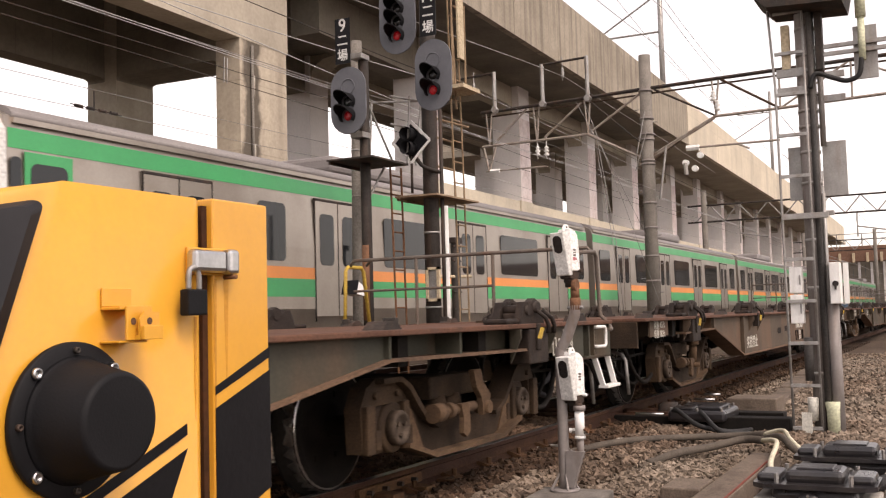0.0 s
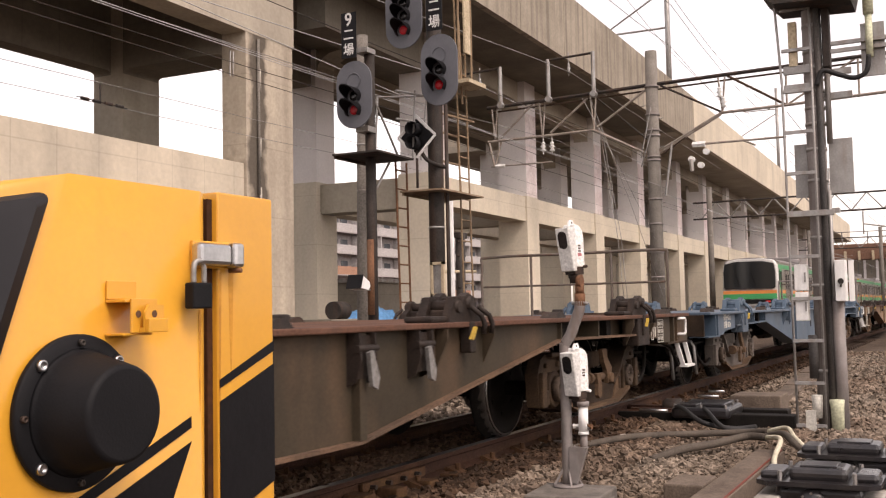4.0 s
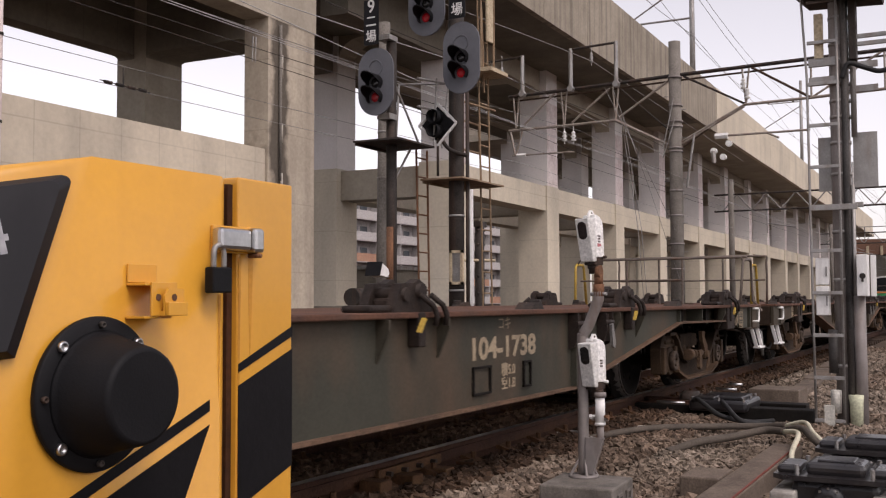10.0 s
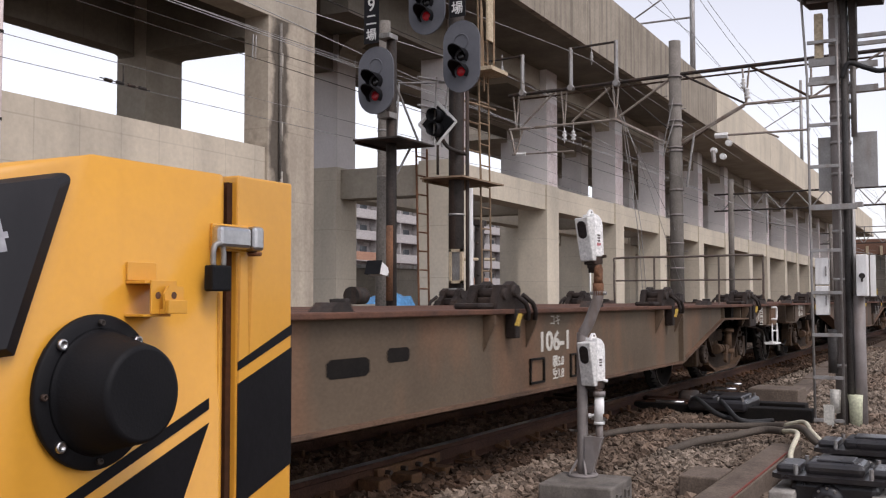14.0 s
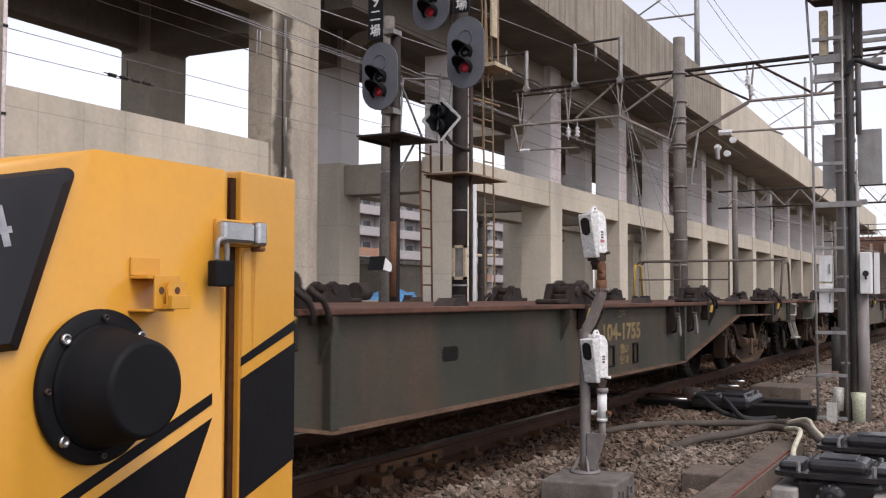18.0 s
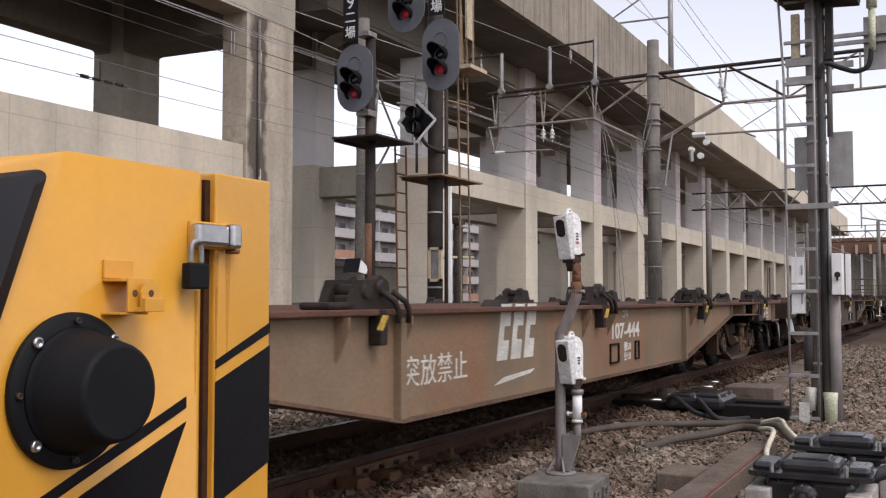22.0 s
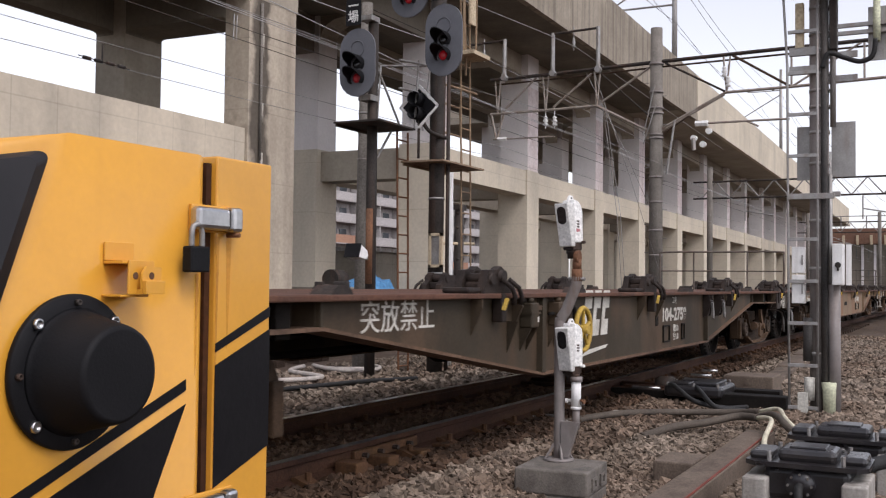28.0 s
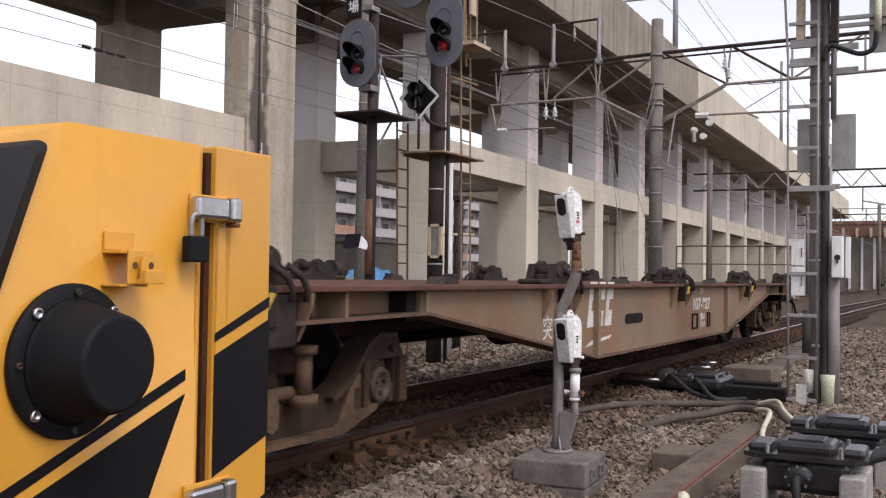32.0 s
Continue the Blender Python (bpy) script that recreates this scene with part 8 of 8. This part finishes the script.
def emu_car(cab=False):
    doors = CAB_DOORS if cab else DOORS
    c = thing("commuter_train_car", "stainless commuter train car with green and orange bands", "train car", "cars of the commuter train")
    L = 9.75
    x0 = -L + (0.55 if cab else 0)
    bm = new_bm()
    prism(bm, PROFILE, x0, L, "x")
    part("body_shell", bm, E_STEEL, c, "brushed stainless body")
    bm = new_bm()
    prism(bm, ROOF, x0 + 0.1, L - 0.1, "x")
    for f in bm.faces:
        f.smooth = len(f.verts) == 4
    part("roof", bm, E_ROOF, c, "grey roof")
    for s in (-1, 1):
        bm = new_bm()
        bx(bm, x0 + 0.1, L - 0.1, s * 1.425 - 0.025, s * 1.425 + 0.025, 3.335, 3.395)
        part("rain_gutter", bm, E_STEEL, c)
    bm = new_bm()
    bx(bm, -2.0, 2.0, -0.95, 0.95, 3.66, 3.95, bevel=0.08)
    part("roof_cooler", bm, E_ROOF, c)
    bm = new_bm()
    bx(bm, -8.5, 8.5, -1.2, 1.2, 0.40, 0.95)
    part("underfloor_gear", bm, SHADE_IRON, c)
    for e in (-1, 1):
        bm = new_bm()
        bx(bm, e * 6.9 - 1.5, e * 6.9 + 1.5, -1.0, 1.0, 0.35, 0.60)
        for a in (-1.05, 1.05):
            for y in (-0.565, 0.565):
                rod(bm, (e * 6.9 + a, y - 0.06, 0.43), (e * 6.9 + a, y + 0.06, 0.43), 0.43, 20)
        part("bogie", bm, SHADE_IRON, c)
    for s in (-1, 1):
        ys = s * 1.478
        edge = x0 + 0.02
        bm = new_bm()
        prism(bm, [(s * 1.453, 3.05), (s * 1.447, 3.27), (s * 1.437, 3.27), (s * 1.443, 3.05)], edge, L - 0.02, "x")
        part("green_upper_band", bm, E_GREEN, c, "green band below the roof")
        cuts = [edge] + [v for d in doors for v in (d - 0.68, d + 0.68)] + [L - 0.02]
        for a, b in zip(cuts[::2], cuts[1::2]):
            if b - a < 0.1:
                continue
            for z0, z1, m, nm in ((1.72, 1.90, E_ORANGE, "orange_band"), (1.44, 1.72, E_GREEN, "green_band")):
                bm = new_bm()
                bx(bm, a, b, min(ys, ys - s * 0.006), max(ys, ys - s * 0.006), z0, z1)
                part(nm, bm, m, c)
        yo = -1.484 if s < 0 else 1.464
        for d in doors:
            for h in (-1, 1):
                bm = new_bm()
                bx(bm, d + (0.01 if h > 0 else -0.65), d + (0.65 if h > 0 else -0.01), min(s * 1.470, s * 1.482), max(s * 1.470, s * 1.482), 1.13, 2.98, bevel=0.004)
                leaf = part("door_leaf", bm, E_STEEL, c)
                bm = new_bm()
                side_window(bm, d + h * 0.33 - 0.20, d + h * 0.33 + 0.20, 1.95, 2.78, yo - (0.004 if s < 0 else -0.004))
                part("door_glass", bm, GLASS_DARK, leaf, "dark door glass")
            bm = new_bm()
            for x in (d - 0.67, d + 0.655):
                bx(bm, x, x + 0.015, min(s * 1.47, s * 1.488), max(s * 1.47, s * 1.488), 1.05, 3.0)
            bx(bm, d - 0.67, d + 0.67, min(s * 1.46, s * 1.486), max(s * 1.46, s * 1.486), 2.985, 3.02)
            bx(bm, d - 0.012, d + 0.012, min(s * 1.47, s * 1.485), max(s * 1.47, s * 1.485), 1.13, 2.98)
            part("door_frame", bm, DARK_IRON, c)
        for a, b in ((-4.82, -4.15), (-1.2, 0.95), (3.9, 6.05)) if cab else ((-5.75, -3.65), (-1.05, 1.05), (3.65, 5.75)):
            bm = new_bm()
            side_window(bm, a, b, 1.98, 2.86, yo)
            part("window", bm, GLASS_DARK, c, "dark saloon window")
        ends = [(8.65, 9.35)] if cab else [(-9.25, -8.35), (8.35, 9.25)]
        for a, b in ends:
            bm = new_bm()
            side_window(bm, a, b, 1.98, 2.86, yo)
            part("window", bm, GLASS_DARK, c)
        if cab:
            bm = new_bm()
            side_window(bm, -9.17, -9.02, 2.15, 2.95, yo, 0.06)
            part("cab_window", bm, GLASS_DARK, c)
            bm = new_bm()
            bx(bm, -8.98, -8.30, min(s * 1.470, s * 1.486), max(s * 1.470, s * 1.486), 1.1, 3.02, bevel=0.004)
            door = part("cab_door", bm, E_GREEN, c, "green-framed cab door")
            bm = new_bm()
            bx(bm, -8.93, -8.35, min(s * 1.486, s * 1.490), max(s * 1.486, s * 1.490), 1.14, 1.95)
            part("door_panel", bm, E_STEEL, door)
            bm = new_bm()
            side_window(bm, -8.90, -8.38, 2.0, 2.9, yo - (0.008 if s < 0 else -0.008))
            part("door_glass", bm, GLASS_DARK, door, "dark door glass")
    if cab:
        bm = new_bm()
        out = [(-1.475, 1.0), (-1.475, 2.2), (-1.44, 3.25), (-1.25, 3.52), (-0.7, 3.62), (0.7, 3.62), (1.25, 3.52), (1.44, 3.25), (1.475, 2.2), (1.475, 1.0)]
        v0 = [bm.verts.new((x0, y, z)) for y, z in out]
        v1 = [bm.verts.new((x0 - 0.30 - 0.12 * (1 - abs(y) / 1.5) + 0.10 * max(0, z - 2.2), y * 0.97, z * 0.995)) for y, z in out]
        bm.faces.new(v1)
        for i in range(len(out)):
            j = (i + 1) % len(out)
            bm.faces.new((v0[i], v0[j], v1[j], v1[i]))
        bmesh.ops.bevel(bm, geom=[e for e in bm.edges if e.verts[0] in v1 and e.verts[1] in v1], offset=0.07, segments=3, affect="EDGES", profile=0.5)
        part("cab_front", bm, E_WHITE, c, "pale moulded cab front")
        fx = x0 - 0.425
        bm = new_bm()
        prism(bm, [(-1.34, 2.06), (-1.26, 1.99), (1.26, 1.99), (1.34, 2.06), (1.35, 2.9), (1.28, 3.34), (0.7, 3.46), (-0.7, 3.46), (-1.28, 3.34), (-1.35, 2.9)], fx - 0.02, fx + 0.20, "x")
        part("windscreen", bm, GLASS_DARK, c, "broad black windscreen")
        for z0, z1, m, nm in ((1.72, 1.90, E_ORANGE, "orange_front_band"), (1.44, 1.72, E_GREEN, "green_front_band")):
            bm = new_bm()
            bx(bm, fx - 0.012, fx + 0.1, -1.40, 1.40, z0, z1)
            part(nm, bm, m, c)
        bm = new_bm()
        bx(bm, fx - 0.018, fx + 0.1, -1.2, 1.2, 1.20, 1.40, bevel=0.02)
        part("lamp_recess", bm, RUBBER, c, "black lamp recess")
        for y in (-0.95, 0.95):
            bm = new_bm()
            bx(bm, fx - 0.022, fx - 0.016, y - 0.12, y + 0.12, 1.25, 1.35)
            part("tail_lamp", bm, surf("dim_tail_lamp", (0.35, 0.02, 0.02), None, 0.3, emit=0.25, bump=0), c, "dim red tail lamp")
        bm = new_bm()
        bx(bm, fx - 0.05, fx + 0.2, -1.25, 1.25, 0.55, 1.1, bevel=0.03)
        part("skirt", bm, E_ROOF, c)
        bm = new_bm()
        for y in (-0.4, 0.45):
            rod(bm, (fx - 0.04, y, 2.1), (fx - 0.05, y + 0.25, 2.85), 0.015, 6)
        part("wiper", bm, RUBBER, c)
    return c


EMU = [emu_car(True)]
plain = emu_car(False)
EMU.append(plain)
for k in range(4):
    EMU.append(copy_thing(plain, pose(0, 0, 0)))

# ---- beyond the viaduct ----
apt = thing("apartment_building", "pale five-storey apartment block with balconies", "building")
bm = new_bm()
bx(bm, 100, 178, 79.5, 90, -0.42, 15.2)
part("wall", bm, APARTMENT, apt)
bm = new_bm()
bx(bm, 99.5, 178.5, 78.5, 90.5, 15.2, 15.7)
part("roof", bm, APART_RAIL, apt)
for fl in range(5):
    z = 0.6 + fl * 3.02
    bm = new_bm()
    bx(bm, 100, 178, 78.0, 79.5, z - 0.15, z)
    part("balcony_floor", bm, APARTMENT, apt)
    for k in range(13):
        x = 100 + 6 * k
        ter = (k + fl) % 5 == 0
        put("balcony/t" if ter else "balcony", lambda b: bx(b, 0.08, 5.9, 0, 0.12, 0, 1.15), (TERRACOTTA if ter else APART_RAIL,), apt, pose(x, 78.0, z))
        put("party_wall", lambda b: bx(b, -0.08, 0.08, 0, 1.5, 0, 2.85), (APART_RAIL,), apt, pose(x, 78.0, z))
        win = put("window", lambda b: bx(b, 0, 1.7, 0, 0.06, 0, 2.0), (GLASS_BLDG,), apt, pose(x + 0.7, 79.43, z + 0.05))
        put("window", lambda b: bx(b, 0, 1.7, 0, 0.06, 0, 2.0), (GLASS_BLDG,), apt, pose(x + 3.2, 79.43, z + 0.05))
hi = thing("tower_block", "terracotta apartment tower with pale balconies", "building")
bm = new_bm()
bx(bm, 176, 215, 84, 98, -0.42, 24.5)
part("wall", bm, TERRACOTTA, hi)
bm = new_bm()
bx(bm, 175, 216, 83, 99, 24.5, 25.3)
part("roof", bm, APART_RAIL, hi)
for fl in range(8):
    put("balcony_band", lambda b: bx(b, 176, 215, 83.4, 84, 0, 1.2), (APART_RAIL,), hi, pose(0, 0, 0.8 + fl * 3.0))
shed = thing("equipment_shed", "low grey equipment cases beneath the viaduct", "equipment case")
bm = new_bm()
rod(bm, (25.9, 17.3, 1.18), (26.6, 17.35, 1.18), 0.28, 16)
part("tank", bm, DARK_IRON, shed, "dark round tank")
bm = new_bm()
bx(bm, 25.2, 27.4, 16.9, 18.6, -0.42, 0.92, bevel=0.02)
part("plinth", bm, CONCRETE_DARK, shed)
heap = thing("blue_sheet", "crumpled blue sheet over stored material", "sheet")
bm = new_bm()
bmesh.ops.create_icosphere(bm, subdivisions=3, radius=1.0)
for v in bm.verts:
    n3 = noise.noise(v.co * 2.1) * 0.25
    v.co = Vector((v.co.x * (1.4 + n3), v.co.y * (0.8 + n3), v.co.z * (0.9 + n3)))
bmesh.ops.transform(bm, matrix=pose(30.2, 18.6, 0.45), verts=bm.verts)
part("cover", bm, BLUE_SHEET, heap)
van = thing("dark_shelter", "dark open shelter below the viaduct", "shelter")
bm = new_bm()
bx(bm, 33.5, 39.5, 21, 26, -0.42, 2.3)
part("body", bm, CONCRETE_DARK, van)
bm = new_bm()
bx(bm, 33.3, 39.7, 20.8, 26.2, 2.3, 2.45)
part("roof", bm, DULL_STEEL, van)

# ---- far end of the yard ----
fb = thing("footbridge", "brown steel girder bridge across the tracks", "bridge")
bm = new_bm()
bx(bm, 110, 112.5, -40, 14.2, 5.55, 7.1)
part("girder", bm, surf("brown_girder", (0.20, 0.11, 0.075), (0.15, 0.085, 0.06), 0.75, 0, 0.4, 8, 0.05), fb)
for k in range(40):
    put("girder_bracket", lambda b: bx(b, -0.15, 0, -0.12, 0.12, 0, 0.95), (CREAM_PAINT,), fb, pose(110, 14 - 1.3 * k, 5.45))
blocks("railing_post", [(110.0, 110.1, 14 - 2.4 * k, 14.1 - 2.4 * k, 7.1, 8.3) for k in range(20)], DULL_STEEL, fb)
blocks("railing", [(110.0, 110.08, -40, 14.1, 8.3, 8.38)], DULL_STEEL, fb)
blocks("pier", [(110.6, 111.6, y - 0.4, y + 0.4, -0.42, 5.55) for y in (13.0, -6, -24)], CONCRETE_DARK, fb)
st = thing("station_building", "distant pale station building with many uprights", "building")
bm = new_bm()
bx(bm, 190, 200, -60, 25, -0.42, 9.6)
part("wall", bm, CONCRETE_DARK, st)
for k in range(42):
    put("upright", lambda b: bx(b, -0.25, 0, -0.2, 0.2, 0, 9.9), (CONCRETE_GREY,), st, pose(189.9, 24.6 - 2.0 * k, -0.42))
    put("window", lambda b: bx(b, -0.06, 0, -0.6, 0.6, 0, 2.0), (GLASS_BLDG,), st, pose(189.96, 23.6 - 2.0 * k, 2.4))
    put("window", lambda b: bx(b, -0.06, 0, -0.6, 0.6, 0, 2.0), (GLASS_BLDG,), st, pose(189.96, 23.6 - 2.0 * k, 6.2))
bm = new_bm()
bx(bm, 187, 201, -61, 25.5, 9.6, 10.1)
part("roof", bm, CONCRETE_DARK, st)
yd = thing("distant_hedge", "low dark greenery beside the far tracks", "hedge", kind="stuff")
rng = random.Random(5)
bm = new_bm()
for k in range(900):
    x, y, z = 150 + rng.random() * 30, -30 + rng.random() * 42, rng.random() * 1.6 - 0.4
    s = 0.25 + rng.random() * 0.35
    vs = [bm.verts.new((x + rng.uniform(-s, s), y + rng.uniform(-s, s), z + rng.uniform(0, s * 1.5))) for _ in range(3)]
    bm.faces.new(vs)
part("foliage", bm, surf("dark_foliage", (0.05, 0.075, 0.03), (0.035, 0.055, 0.025), 0.9, 0, 1.0, 8, 0.0), yd)
for k, y in enumerate((-1.0, -6.5, -12.0)):
    track(y, 60, 400, "further yard track", 0)
# rail joint with braces on the near rail
joint = thing("rail_joint", "rusty fishplate and braces on the near rail", "rail joint")
blocks("fishplate", [(5.7, 6.55, TRACK_Y - GAUGE / 2 - 0.048, TRACK_Y - GAUGE / 2 - 0.014, -0.115, -0.045)], DARK_RUST, joint, 0.006)
blocks("brace", [(x, x + 0.14, TRACK_Y - GAUGE / 2 - 0.22, TRACK_Y - GAUGE / 2 - 0.05, -0.16, -0.07 - 0.02 * k) for k, x in enumerate((5.45, 5.85, 6.3, 6.75))], DARK_RUST, joint, 0.012, "dark rusty brace")
bars("fish_bolt", [((x, TRACK_Y - GAUGE / 2 - 0.09, -0.08), (x, TRACK_Y - GAUGE / 2 - 0.03, -0.08)) for x in (5.8, 6.0, 6.2, 6.4)], 0.018, DARK_IRON, joint, 6)
PALE_HOSE = surf("pale_dusty_hose", (0.50, 0.45, 0.41), (0.40, 0.36, 0.33), 0.7, 0, 5, 60, 0.1, (0.2, 0.16, 0.13), 0.4)
for r, pts in ((0.034, [(10.0, 8.2, -0.2), (10.5, 7.83, -0.19), (10.95, 7.6, -0.19), (11.3, 7.65, -0.19), (11.5, 8.0, -0.19), (11.9, 8.6, -0.2), (12.65, 8.9, -0.2)]),
               (0.030, [(12.9, 8.9, -0.2), (12.42, 8.3, -0.19), (12.3, 7.9, -0.19), (12.6, 7.66, -0.19), (13.1, 7.85, -0.19), (13.62, 8.5, -0.2)]),
               (0.024, [(12.6, 8.5, -0.2), (12.6, 8.1, -0.19), (12.85, 7.85, -0.19), (13.2, 8.1, -0.19), (13.9, 8.7, -0.2)])):
    cable(pts, r, PALE_HOSE, "pale dusty hose coiled on the ballast", "hose", "hose")
cable([(9.6, 7.3, -0.21), (10.4, 7.0, -0.19), (11.2, 6.9, -0.2), (12.0, 6.6, -0.21)], 0.03, CABLE, "black cable lying beyond the goods track")


def motions():
    """The goods train rolls past towards the camera's side; the passenger train leaves."""
    marks = [(end_time(k), 20.4 * k) for k in range(-4, 12)]

    def run(t):
        if t <= marks[0][0]:
            return marks[0][1] + (t - marks[0][0]) * 9.35
        for (ta, a), (tb, b) in zip(marks, marks[1:]):
            if t <= tb:
                return a + (b - a) * (t - ta) / (tb - ta)
        return marks[-1][1] + (t - marks[-1][0]) * 9.908

    steps = [0.0] + [m[0] for m in marks if 0.3 < m[0] < 31.7] + [32.0]
    tail = [(0, 6.9), (0.5, 13.6), (1, 20.2), (1.5, 26.5), (2, 32.6), (2.5, 38.6), (3, 44.4), (3.5, 50.1), (6, 78.0), (32, 368.0)]
    for i, c in enumerate(EMU):
        walk(c, [(t, pose(x + 9.75 + 0.15 + 20.0 * i, FAR_TRACK_Y, 0)) for t, x in tail])
    for k, w in TRAIN.items():
        walk(w, [(t, pose(20.4 * k - run(t) - HALF, TRACK_Y, 0)) for t in steps])
        # the wheels roll while the wagon is in sight
        t0, t1 = max(0.05, end_time(k) - 5.2), min(31.95, end_time(k) + 0.1)
        n = int((t1 - t0) / 0.055)
        ticks = [t0 + i * (t1 - t0) / n for i in range(n + 1)]
        turns = [0.0] + [-math.degrees((run(t) - run(t0)) / WHEEL_R) for t in ticks]
        turns.append(turns[-1])
        for bog in w.children:
            if not bog.name.startswith("bogie"):
                continue
            for ob in bog.children:
                if ob.name.startswith("wheelset"):
                    at = ob.matrix_basis.translation.copy()
                    walk(ob, [(t, pose(*at, 0, a, 0)) for t, a in zip([0.0] + ticks + [32.0], turns)])


motions()
